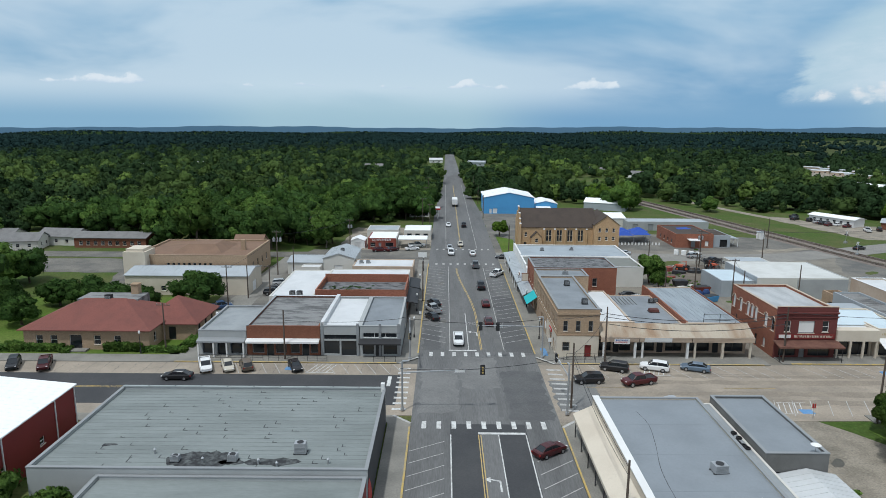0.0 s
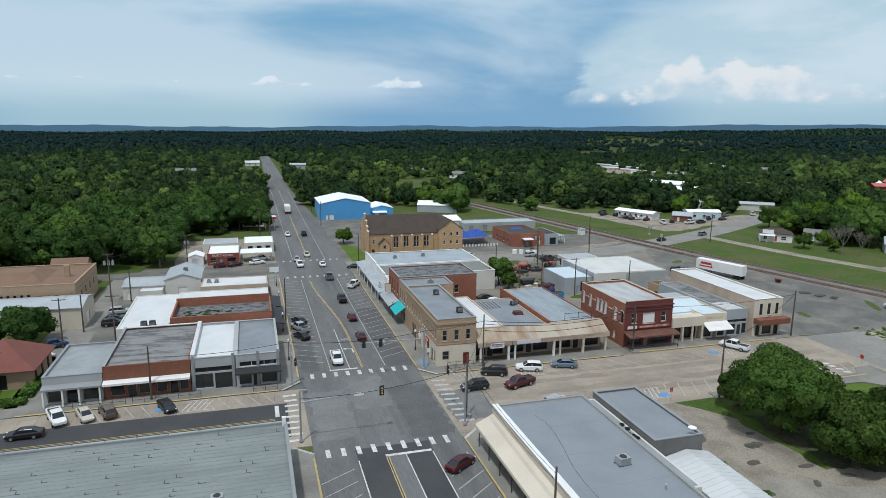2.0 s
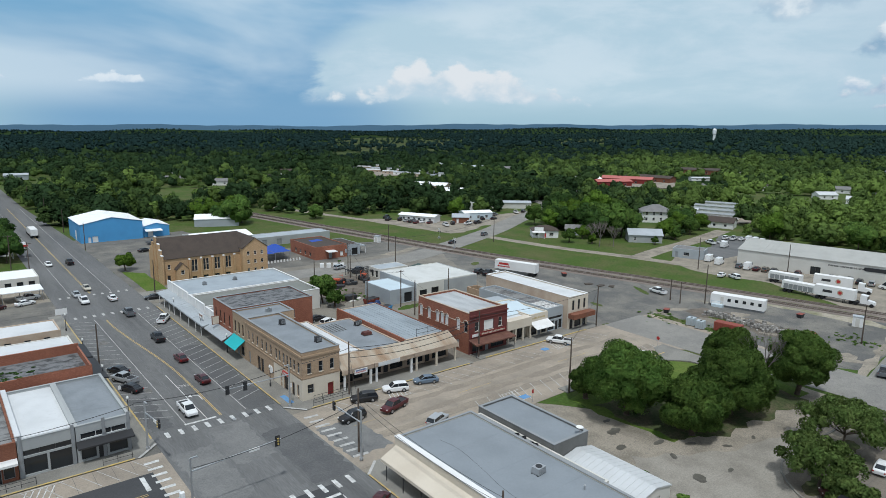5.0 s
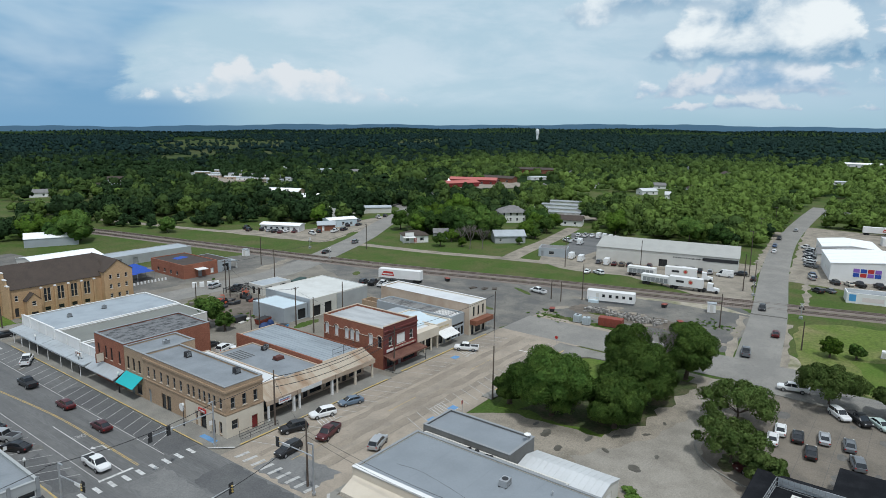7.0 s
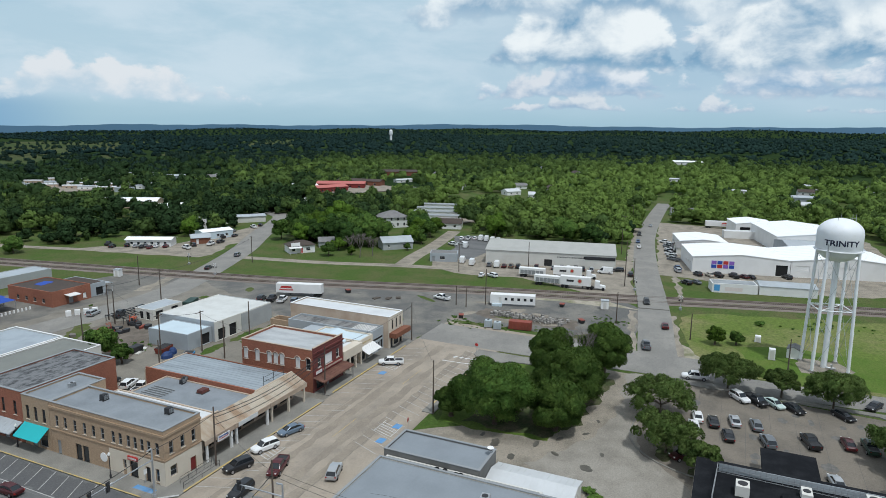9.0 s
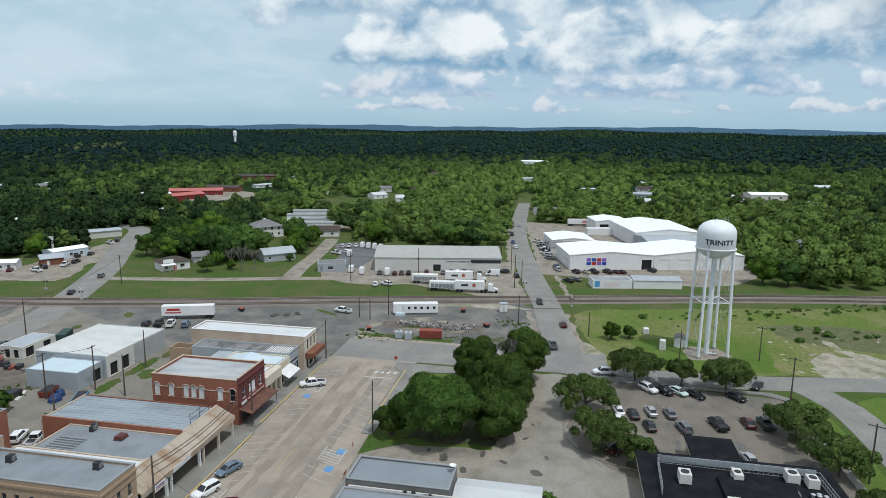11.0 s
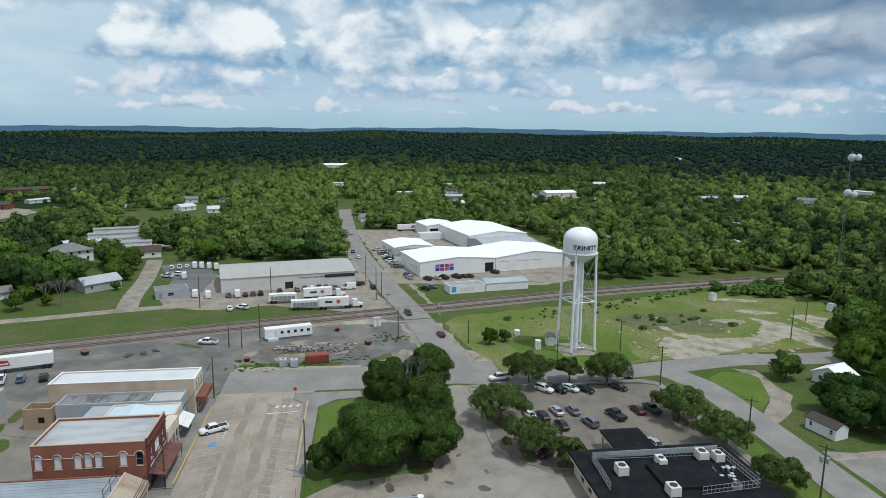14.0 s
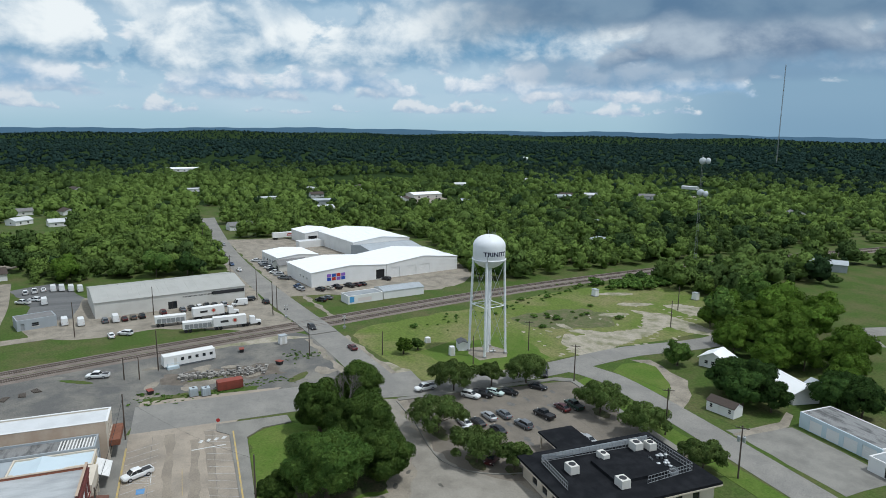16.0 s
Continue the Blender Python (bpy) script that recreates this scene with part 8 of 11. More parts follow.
def crown_arrays(seed, rx, rz, zc, cards, size, lumps, core=0.84, lr=(0.26, 0.42), cr=(0.5, 0.80), ulow=-0.75, tilt=0.4, sides=7, cheap=False):
    """Leaf clumps on lumps that fill an ellipsoid crown: vertices and faces."""
    rnd = np.random.RandomState(seed)
    cen, rad = [], []
    for i in range(lumps):
        a = 2 * math.pi * (i * 0.618034 + rnd.rand() * 0.1)
        u = rnd.uniform(ulow, 1.0)
        rr = math.sqrt(max(0.0, 1 - u * u)) * rnd.uniform(*cr)
        cen.append((rx * rr * math.cos(a), rx * rr * math.sin(a), zc + rz * u * rnd.uniform(cr[0], cr[1])))
        rad.append(rx * rnd.uniform(*lr))
    cen.append((0, 0, zc)), rad.append(min(rx, rz) * 0.72)
    cen, rad = np.array(cen), np.array(rad)
    LUMPS[:] = [cen, rad]
    k = rnd.choice(len(cen), cards, p=rad ** 2 / (rad ** 2).sum())
    d = rnd.normal(size=(cards, 3))
    d /= np.linalg.norm(d, axis=1)[:, None]
    d[:, 2] = np.where(d[:, 2] < -0.5, -d[:, 2], d[:, 2])
    p = cen[k] + d * (rad[k] * rnd.uniform(0.80, 1.10, cards))[:, None] * np.array([1, 1, 0.85])
    inside = np.zeros(cards, bool)
    for c, r in zip(cen, rad):
        inside |= np.linalg.norm(p - c, axis=1) < r * 0.7
    p, d = p[~inside], d[~inside]
    n = d + rnd.normal(size=d.shape) * tilt
    n /= np.linalg.norm(n, axis=1)[:, None]
    t = np.cross(n, rnd.normal(size=n.shape))
    t /= np.linalg.norm(t, axis=1)[:, None]
    b = np.cross(n, t)
    s = (size * rnd.uniform(0.6, 1.35, len(p)))[:, None]
    v = np.stack([p - t * s - b * s * 0.7, p + t * s * 0.8 - b * s, p + t * s + b * s * 0.7, p - t * s * 0.7 + b * s], 1).reshape(-1, 3)
    f = np.arange(len(v)).reshape(-1, 4)
    if core:
        ico = Mesh()
        for c, r in zip(cen, rad):
            k = core * r
            prof = [(k * 0.9, c[2] - k * 0.6), (k * 0.95, c[2] + k * 0.25), (0.05 * r, c[2] + k * 0.88)] if cheap else [(0.02 * r, c[2] - k * 0.85), (k * 0.8, c[2] - k * 0.5), (k, c[2] + k * 0.1), (k * 0.7, c[2] + k * 0.65), (0.02 * r, c[2] + k * 0.9)]
            ico.lathe(prof, sides, 0, c[0], c[1])
        cv = np.array(ico.v)
        cv += rnd.normal(size=cv.shape) * (rx * 0.035)
        cf = np.array(ico.f) + len(v)
        v, f = np.concatenate([v, cv]), np.concatenate([f, cf])
    return v, f


def quads_mesh(name, v, f, material, tint=None):
    me = bpy.data.meshes.new(name)
    me.vertices.add(len(v))
    me.vertices.foreach_set("co", np.asarray(v, np.float32).ravel())
    me.loops.add(f.size)
    me.loops.foreach_set("vertex_index", np.asarray(f, np.int32).ravel())
    me.polygons.add(len(f))
    me.polygons.foreach_set("loop_start", np.arange(0, f.size, f.shape[1], dtype=np.int32))
    me.update(calc_edges=True)
    if tint is not None:
        at = me.attributes.new("tint", "FLOAT", "POINT")
        at.data.foreach_set("value", np.asarray(tint, np.float32))
    me.materials.append(material)
    return me


def trunk_mesh(seed, h, r, limbs, reach, zc):
    rnd = random.Random(seed)
    m = Mesh()
    pts = [(0, 0, -0.2), (rnd.uniform(-.1, .1) * h, rnd.uniform(-.1, .1) * h * 0.5, h * 0.55), (rnd.uniform(-.12, .12) * h, rnd.uniform(-.1, .1) * h, h)]
    m.tube(pts[0], (0, 0, 0.3), r * 1.5, r * 1.05, 9)
    m.tube((0, 0, 0.3), pts[1], r * 1.05, r * 0.8, 9)
    m.tube(pts[1], pts[2], r * 0.8, r * 0.5, 8)
    for i in range(limbs):
        a = 2 * math.pi * (i + rnd.random() * 0.6) / limbs
        q = (pts[1][0] + math.cos(a) * reach * 0.5, pts[1][1] + math.sin(a) * reach * 0.5, h * 0.55 + (zc - h * 0.55) * 0.6)
        e = (pts[1][0] + math.cos(a + 0.2) * reach, pts[1][1] + math.sin(a + 0.2) * reach, zc + rnd.uniform(-0.1, 0.25) * zc)
        m.tube(pts[1], q, r * 0.55, r * 0.34, 6)
        m.tube(q, e, r * 0.34, r * 0.1, 5)
    return m


TREES = []


def make_tree(name, label, seed, height, width, cards, size, lumps, leaf, trunk_r, clear=0.22, **shape):
    """A tree built once, at the origin; copies are set out later."""
    rz = height * (1 - clear) / 2
    zc = height - rz
    t = thing(name, label, "tree", 0, 0)
    part("trunk", trunk_mesh(seed, height * 0.55, trunk_r, 6, width * 0.33, zc), BARK, t, smooth=True)
    v, f = crown_arrays(seed, width / 2, rz, zc, cards, size, lumps, **shape)
    part("crown", soften(quads_mesh("crown", v, f, leaf), v, f, zc), leaf, t)
    return t


# the group of big oaks beside the plaza
for i, (x, y, h, w, cl) in enumerate(((61.1, 73.0, 11.6, 16.5, 0.17), (60.8, 81.5, 6.6, 6.5, 0.06), (63.4, 62.3, 10.0, 12.0, 0.05), (75.5, 62.5, 11.8, 14.5, 0.05), (93.5, 59.5, 12.6, 12.0, 0.06), (87.0, 69.5, 11.4, 11.5, 0.06))):
    t = make_tree("oak_tree", "large dense dark green oak standing on shaded grass", 11 + i, h, w, 60000, 0.105, 60, LEAF if i == 0 else LEAF_OAK, 0.45, cl, lr=(0.17, 0.33), cr=(0.5, 0.84), ulow=-0.9, tilt=1.0, core=0.72)
    t.matrix_basis = pose(x, y, 0)
    t["group"] = "oaks by the plaza"
# small trees round the parking lot
for i, (x, y, h, w) in enumerate(((78.0, 46.0, 7.2, 12.0), (63.5, 43.5, 6.4, 10.0), (58.3, 38.0, 5.2, 6.0), (98.0, 34.5, 7.0, 11.5), (97.5, 24.5, 6.0, 6.0), (96.0, 15.5, 6.8, 11.0), (74.5, 8.0, 6.4, 10.5), (62.0, 5.2, 6.0, 9.5), (45.5, 5.0, 5.6, 8.5))):
    t = make_tree("live_oak", "small spreading live oak beside the parking lot", 41 + i, h * 1.06, w * 1.15, 15000, 0.105, 40, LEAF_LOT, 0.2, 0.2, lr=(0.14, 0.26), cr=(0.42, 0.95), tilt=1.0, core=0.5, ulow=-0.5)
    t.matrix_basis = pose(x, y, 0)
    t["group"] = "trees round the parking lot"

# trees round the houses to the south-east, the library and other single trees
SINGLE = [(66.5, -26, 8.5, 11), (73, -28, 9.5, 12), (93.6, -30, 7.0, 9.0), (100, -58, 11, 13), (95, -51, 10, 12), (88, -56, 12, 14), (81, -50, 9, 11), (79, -60, 12, 14), (90, -68, 12, 14), (101, -71, 12, 13), (76, -70, 11, 13), (57, -43, 8.5, 11), (80, -35, 6.5, 7), (66, -60, 9, 11), (80, -80, 11, 13), (98, -84, 12, 14), (110, -86, 11, 12), (118, -98, 12, 14),
          (106, -100, 12, 14), (139, -90, 8, 10), (128, -96, 10, 12), (62, -52, 8, 10), (75.5, -34, 8, 9), (61.5, -29.5, 8.5, 9), (69.5, -33, 9.5, 11), (52, -46, 9, 11), (58, -49, 9, 11)]
SINGLE2 = [(-71, 138, 6, 9), (-78, 139, 6.5, 10), (-54.5, 140.5, 8, 12), (-85, 140, 6, 9), (-84.7, 126, 6, 8), (-92, 132, 8, 10), (-65, 137, 5.5, 8), (20, 233.3, 6, 7), (52.8, 164, 8.5, 7.5), (53.5, 158.5, 5, 5), (128, 38, 5, 5), (130, 33, 4, 4), (178, 187, 6, 7), (184, 180, 4, 4), (221, 165.5, 5, 6), (239, 169.5, 8, 9), (254, 174, 8, 9), (204, 164, 3.5, 3), (200, 217, 11, 12), (209, 211, 12, 13), (208, 202, 10, 12), (219, 206, 13, 13), (217, 218, 13, 14), (200, 228, 10, 11), (246, 214, 12, 12),
           (190, 190, 6, 7), (-47.0, 60.6, 6.5, 7), (-39.0, 58.5, 5.2, 6), (-47, 50, 6, 8)]
for i, (x, y, h, w) in enumerate(SINGLE + SINGLE2):
    t = make_tree("tree", "leafy green tree standing among houses" if i < len(SINGLE) else "dark leafy tree near low buildings", 301 + i, h, w, 6500 if h > 7 else 2600, 0.14, 30, LEAF_DEEP if len(SINGLE) <= i < len(SINGLE) + 7 else (LEAF_DEEP if i < len(SINGLE) and y > -50 and x < 78 else LEAF_LIGHT if (i % 3 == 1 or i < len(SINGLE) and y < -44) else LEAF), 0.24, 0.08, lr=(0.17, 0.36), cr=(0.45, 0.85), tilt=0.95, core=0.76)
    t.matrix_basis = pose(x, y, 0)
t = make_tree("tree", "bright lime green tree beside the railway", 380, 12, 13, 1500, 0.34, 12, LEAF_LIGHT, 0.25, 0.1)
t.matrix_basis = pose(89.5, 321, 0)


def leafless(x, y, h, seed):
    """A bare tree: limbs that fork into fine grey twigs."""
    rnd = random.Random(seed)
    t = thing("leafless_tree", "grey leafless tree with fine bare twigs", "tree", x, y)
    trunk, twigs = Mesh(), Mesh()
    top = Vector((rnd.uniform(-0.3, 0.3), rnd.uniform(-0.3, 0.3), h * 0.3))
    trunk.tube((0, 0, -0.2), top, 0.2, 0.14, 8)

    def fork(p, d, ln, r, depth):
        q = p + d * ln
        (trunk if depth > 3 else twigs).tube(p, q, r, r * 0.66, 5 if depth > 2 else 3, caps=False)
        if depth:
            for k in range(3):
                e = (d + Vector((rnd.gauss(0, 0.42), rnd.gauss(0, 0.42), rnd.uniform(0.0, 0.35)))).normalized()
                fork(q, e, ln * rnd.uniform(0.62, 0.82), r * 0.62, depth - 1)

    for k in range(4):
        a = k * 1.57 + rnd.random()
        fork(top, Vector((math.cos(a) * 0.5, math.sin(a) * 0.5, 1.0)).normalized(), h * 0.22, 0.11, 4)
    part("trunk", trunk, BARE_TWIG, t)
    part("twig_spray", twigs, BARE_TWIG, t)


for i, (x, y, h) in enumerate(((181, 174, 11), (186, 171, 9), (184, 180, 9), (88.5, 63.5, 12.5), (-42, 214, 10), (-38, 208, 9))):
    leafless(x, y, h, 900 + i)


def hedge(x0, x1, y0, y1, h, seed):
    """A clipped hedge: small leaf cards over a block."""
    rnd = np.random.RandomState(seed)
    n = int((x1 - x0 + y1 - y0) * 60)
    p = np.stack([rnd.uniform(x0, x1, n), rnd.uniform(y0, y1, n), rnd.uniform(0.1, h, n)], 1)
    side = rnd.randint(0, 4, n)
    p[side == 0, 2] = h * rnd.uniform(0.9, 1.08, (side == 0).sum())
    p[side == 1, 1] = y0
    p[side == 2, 0] = np.where(rnd.rand((side == 2).sum()) < 0.5, x0, x1)
    p[side == 3, 2] = h * rnd.uniform(0.85, 1.05, (side == 3).sum())
    d = rnd.normal(size=p.shape)
    d[:, 2] += 0.8
    d /= np.linalg.norm(d, axis=1)[:, None]
    t = np.cross(d, rnd.normal(size=d.shape))
    t /= np.linalg.norm(t, axis=1)[:, None]
    b = np.cross(d, t)
    s = rnd.uniform(0.1, 0.22, n)[:, None]
    v = np.stack([p - t * s - b * s, p + t * s - b * s, p + t * s + b * s, p - t * s + b * s], 1).reshape(-1, 3)
    core = np.array(Mesh().box(x0 + 0.1, x1 - 0.1, y0 + 0.1, y1 - 0.1, 0, h - 0.1).v)
    f = np.concatenate([np.arange(len(v)).reshape(-1, 4), np.array(Mesh().box(0, 1, 0, 1, 0, 1).f) + len(v)])
    tagged(new("hedge", quads_mesh("hedge", np.concatenate([v, core]), f, LEAF)), "clipped dark green hedge on a lawn", "hedge", group="hedges by the library")


for i, q in enumerate(((-79, -68, 110.6, 113.2, 1.2), (-60.5, -54, 110.8, 113.6, 1.5), (-53.5, -46, 110.6, 112.2, 0.8), (-47.4, -45.6, 113.5, 122, 1.0), (-67.6, -66.4, 109.6, 112, 0.7))):
    hedge(*q, 500 + i)
# ivy on the ruined brick parapet and rough brush on open ground


def brush(name, label, spots, size, seed, leaf):
    rnd = np.random.RandomState(seed)
    vs, fs, at = [], [], 0
    tv = [crown_arrays(seed + i, 0.6, 0.4, 0.35, 60, 0.10, 4) for i in range(3)]
    for x, y, z, s in spots:
        v, f = tv[rnd.randint(3)]
        a = rnd.rand() * 6.28
        c, q = math.cos(a), math.sin(a)
        w = np.stack([(v[:, 0] * c - v[:, 1] * q) * s * 1.3 + x, (v[:, 0] * q + v[:, 1] * c) * s * 1.3 + y, v[:, 2] * s * size + z], 1)
        vs.append(w)
        fs.append(f + at)
        at += len(v)
    tagged(new(name, quads_mesh(name, np.concatenate(vs), np.concatenate(fs), leaf)), label, "bushes", kind="stuff")


rr = random.Random(31)
brush("ivy_growth", "green weeds growing along a ruined gutter", [(-26.5 + rr.random() * 11, 135.5 + rr.random() * 6, 4.6, rr.uniform(0.25, 0.7)) for i in range(70)], 0.4, 60, LEAF_DEEP)
brush("yard_weeds", "rough weeds along the rail yard", [(115 + rr.gauss(0, 1.6) + 0.05 * k, 103 - k * 0.30, 0, rr.uniform(0.2, 0.6)) for k in range(110)] + [(136 + rr.gauss(0, 2.5), 66 + rr.gauss(0, 3), 0, rr.uniform(0.2, 0.7)) for k in range(50)]
      + [(118 + rr.gauss(0, 1.8), 104 + rr.gauss(0, 2.5), 0, rr.uniform(0.3, 0.9)) for k in range(30)], 0.7, 61, LEAF)
brush("track_brush", "rough green brush beside the railway", [(152 + k * 0.45 + rr.gauss(0, 2.5), 20 - k * 1.1 + rr.gauss(0, 3), 0, rr.uniform(0.4, 1.0) * (2.2 if k % 9 == 0 else 1)) for k in range(80)] + [(179 + rr.gauss(0, 4), -84 + rr.gauss(0, 10), 0, rr.uniform(2.0, 5.0)) for k in range(80)]
      + [(145 + rr.gauss(0, 5), -25 + rr.gauss(0, 9), 0, rr.uniform(0.8, 2.4)) for k in range(14)], 1.0, 62, LEAF)
brush("alley_brush", "weeds behind the shops", [(rr.uniform(56, 66), rr.uniform(160, 178), 0, rr.uniform(0.3, 0.8)) for k in range(40)] + [(rr.uniform(55, 57), rr.uniform(126, 150), 0, rr.uniform(0.3, 0.8)) for k in range(20)] + [(44 + rr.gauss(0, 1.5), 57 + rr.gauss(0, 4), 0, rr.uniform(0.7, 2.0)) for k in range(24)], 0.9, 63, LEAF)

# ---- woods ----
OPEN_RECTS = [(-60, 112, -140, 205), (-100, -40, 100, 195), (-36, 62, 195, 262), (15, 62, 255, 332), (-6, 17, 250, 330), (112, 175, -25, 60), (60, 135, 195, 245), (-150, -96, 168, 224), (112, 150, -60, 0),
              (184, 262, -20, 66), (250, 352, -32, 80), (176, 256, 66, 166), (56, 112, 236, 300), (30, 112, -100, 0), (130, 180, -90, -20), (108, 166, 52, 200), (150, 196, 105, 215), (196, 216, 105, 182), (136, 180, 232, 288), (180, 232, 232, 268), (222, 250, 268, 296), (240, 268, 186, 212), (282, 356, 188, 224), (165, 200, 56, 75), (150, 182, 60, 132), (108, 150, 205, 300), (150, 176, 225, 300), (184, 262, 60, 84)]
OPEN_LINES = [(TRACK, 14.0), ([(122, 362), (131, 322), (147, 268), (157, 233)], 7.0), ([(100, 50), (224, 67), (395, 81), (520, 84)], 9.0), ([(108, 200), (172, 226), (245, 265)], 13.0), ([(4, 250), (6, 800)], 8.5),
              ([(-160, 197), (-4, 197)], 7.0), ([(112, -32), (150, -90)], 7.0), ([(173, 151), (262, 166)], 8.0), ([(130, 208), (228, 256), (255, 270)], 18.0)]
rnd_h = random.Random(77)
HOUSES = []
for k in range(400):
    a, r = radians(rnd_h.uniform(-50, 150)), rnd_h.uniform(230, 760)
    hx, hy = 20 + r * math.sin(a), 60 + r * math.cos(a)
    if hx > -20 and len(HOUSES) < 24 or rnd_h.random() < 0.03:
        HOUSES.append((hx, hy, rnd_h.uniform(-40, 40)))
# houses that show between the trees, and how they stand
SEEN = [(30, 618, -8), (-9, 668, 5), (144, 492, -20), (94, 537, -10), (192, 512, -30), (205, 498, -20), (440, 174, -70), (506, 205, -65), (557, 31, -80), (575, -17, -85), (518, -11, -88), (470, -5, -80), (390, 65, -75),
        (657, 94, -75), (503, -244, -115), (490, -232, -110), (496, -268, -118), (473, -315, -120), (300, 212, -72), (272, 173, -72),
        (-221, 517, 20), (-109, 465, 10), (-60, 560, 0), (-150, 330, 12), (230, 560, -30), (420, 520, -40), (640, -190, -100)]
FIELDS = [(372, 300, 32), (286, 515, 24), (292, 485, 22), (240, 352, 20), (350, 285, 18), (255, 420, 18), (425, 318, 26), (470, 315, 24), (395, 300, 22), (435, 190, 16), (433, 215, 16), (432, 235, 14), (520, -100, 26), (448, -353, 22), (470, -372, 24), (300, 700, 40), (450, 800, 50), (650, 820, 60), (150, 430, 14), (104, 465, 20), (98, 440, 12), (205, 330, 18), (500, 560, 40),
          (540, -420, 40), (900, 500, 40), (118, -135, 36), (150, -190, 30), (40, 608, 20), (10, 640, 22)] + MEADOWS
# sight of the low roofs, the trailer park, the school and the storage rows over open yards
LANES = [((h[0], h[1]), (h[0] * 0.94 - 1.6, h[1] * 0.94 + 3.0), 6.0) for h in SEEN] + [((320, 575), (282, 520), 15.0), ((312, 520), (276, 468), 17.0), ((318, 470), (290, 430), 15.0), ((420, 345), (375, 300), 22.0), ((455, 330), (410, 292), 20.0),
         ((480, 320), (440, 285), 16.0), ((264, 368), (244, 342), 9.0), ((262, 203), (226, 184), 10.0), ((308, 196), (285, 187), 13.0), ((580, 368), (540, 345), 16.0), ((960, 102), (890, 98), 20.0), ((540, -112), (490, -95), 20.0)]


def seg_dist(x, y, pts):
    best = np.full(x.shape, 1e9)
    for (ax, ay), (bx, by) in zip(pts, pts[1:]):
        dx, dy = bx - ax, by - ay
        t = np.clip(((x - ax) * dx + (y - ay) * dy) / (dx * dx + dy * dy), 0, 1)
        best = np.minimum(best, np.hypot(x - ax - t * dx, y - ay - t * dy))
    return best


def wooded(x, y):
    ok = np.ones(x.shape, bool)
    for a, b, c, d in OPEN_RECTS:
        ok &= ~((x > a) & (x < b) & (y > c) & (y < d))
    for pts, wd in OPEN_LINES:
        pts = pts[::4] + [pts[-1]] if len(pts) > 20 else pts
        ok &= seg_dist(x, y, pts) > wd
    for gx, gy, r in FIELDS + [(h[0], h[1], 13.0) for h in HOUSES + SEEN]:
        ok &= np.hypot(x - gx, y - gy) > r
    for a, b, wd in LANES:
        ok &= seg_dist(x, y, [a, b]) > wd
    return ok


def field(x, y, s, seed):
    """Smooth noise in 0..1 from a few waves."""
    r = np.random.RandomState(seed)
    out = np.zeros(x.shape)
    for k in range(9):
        a, f, p = r.rand() * 6.28, s * r.uniform(0.5, 2.2), r.rand() * 6.28
        out += np.sin((x * math.cos(a) + y * math.sin(a)) * f + p)
    return 0.5 + out / 9.0 * 0.95


def scatter(r0, r1, gap, seed, az0=-62, az1=172):
    rnd = np.random.RandomState(seed)
    n = int(r1 / gap) + 1
    gx, gy = np.meshgrid(np.arange(-n, n + 1) * gap, np.arange(-n, n + 1) * gap)
    x = 20 + gx.ravel() + rnd.uniform(-0.45, 0.45, gx.size) * gap
    y = 60 + gy.ravel() + rnd.uniform(-0.45, 0.45, gx.size) * gap
    r = np.hypot(x - 20, y - 60)
    a = np.degrees(np.arctan2(x - 20, y - 60))
    keep = (r >= r0) & (r < r1) & (a > az0) & (a < az1)
    x, y = x[keep], y[keep]
    keep = wooded(x, y)
    return x[keep], y[keep], rnd


def unit_crown(*args, **shape):
    """A crown one metre high with normals that follow its lumps."""
    v, f = crown_arrays(*args, **shape)
    cen, rad = LUMPS
    c = v.copy()
    k = 4 * int((f[:, 0] == np.arange(len(f)) * 4).sum())
    c[:k] = np.repeat(v[:k].reshape(-1, 4, 3).mean(1), 4, 0)
    near = np.argmin(np.stack([np.linalg.norm(c - q, axis=1) / r for q, r in zip(cen, rad)], 1), 1)
    a = c - cen[near]
    a /= np.linalg.norm(a, axis=1)[:, None] + 1e-6
    b = c - np.array([0, 0, 0.35])
    b /= np.linalg.norm(b, axis=1)[:, None] + 1e-6
    n = a * 0.65 + b * 0.55 + np.repeat(np.random.RandomState(3).normal(size=(len(c) // 4 + 1, 3)), 4, 0)[:len(c)] * 0.20
    return v, f, n / (np.linalg.norm(n, axis=1)[:, None] + 1e-6)


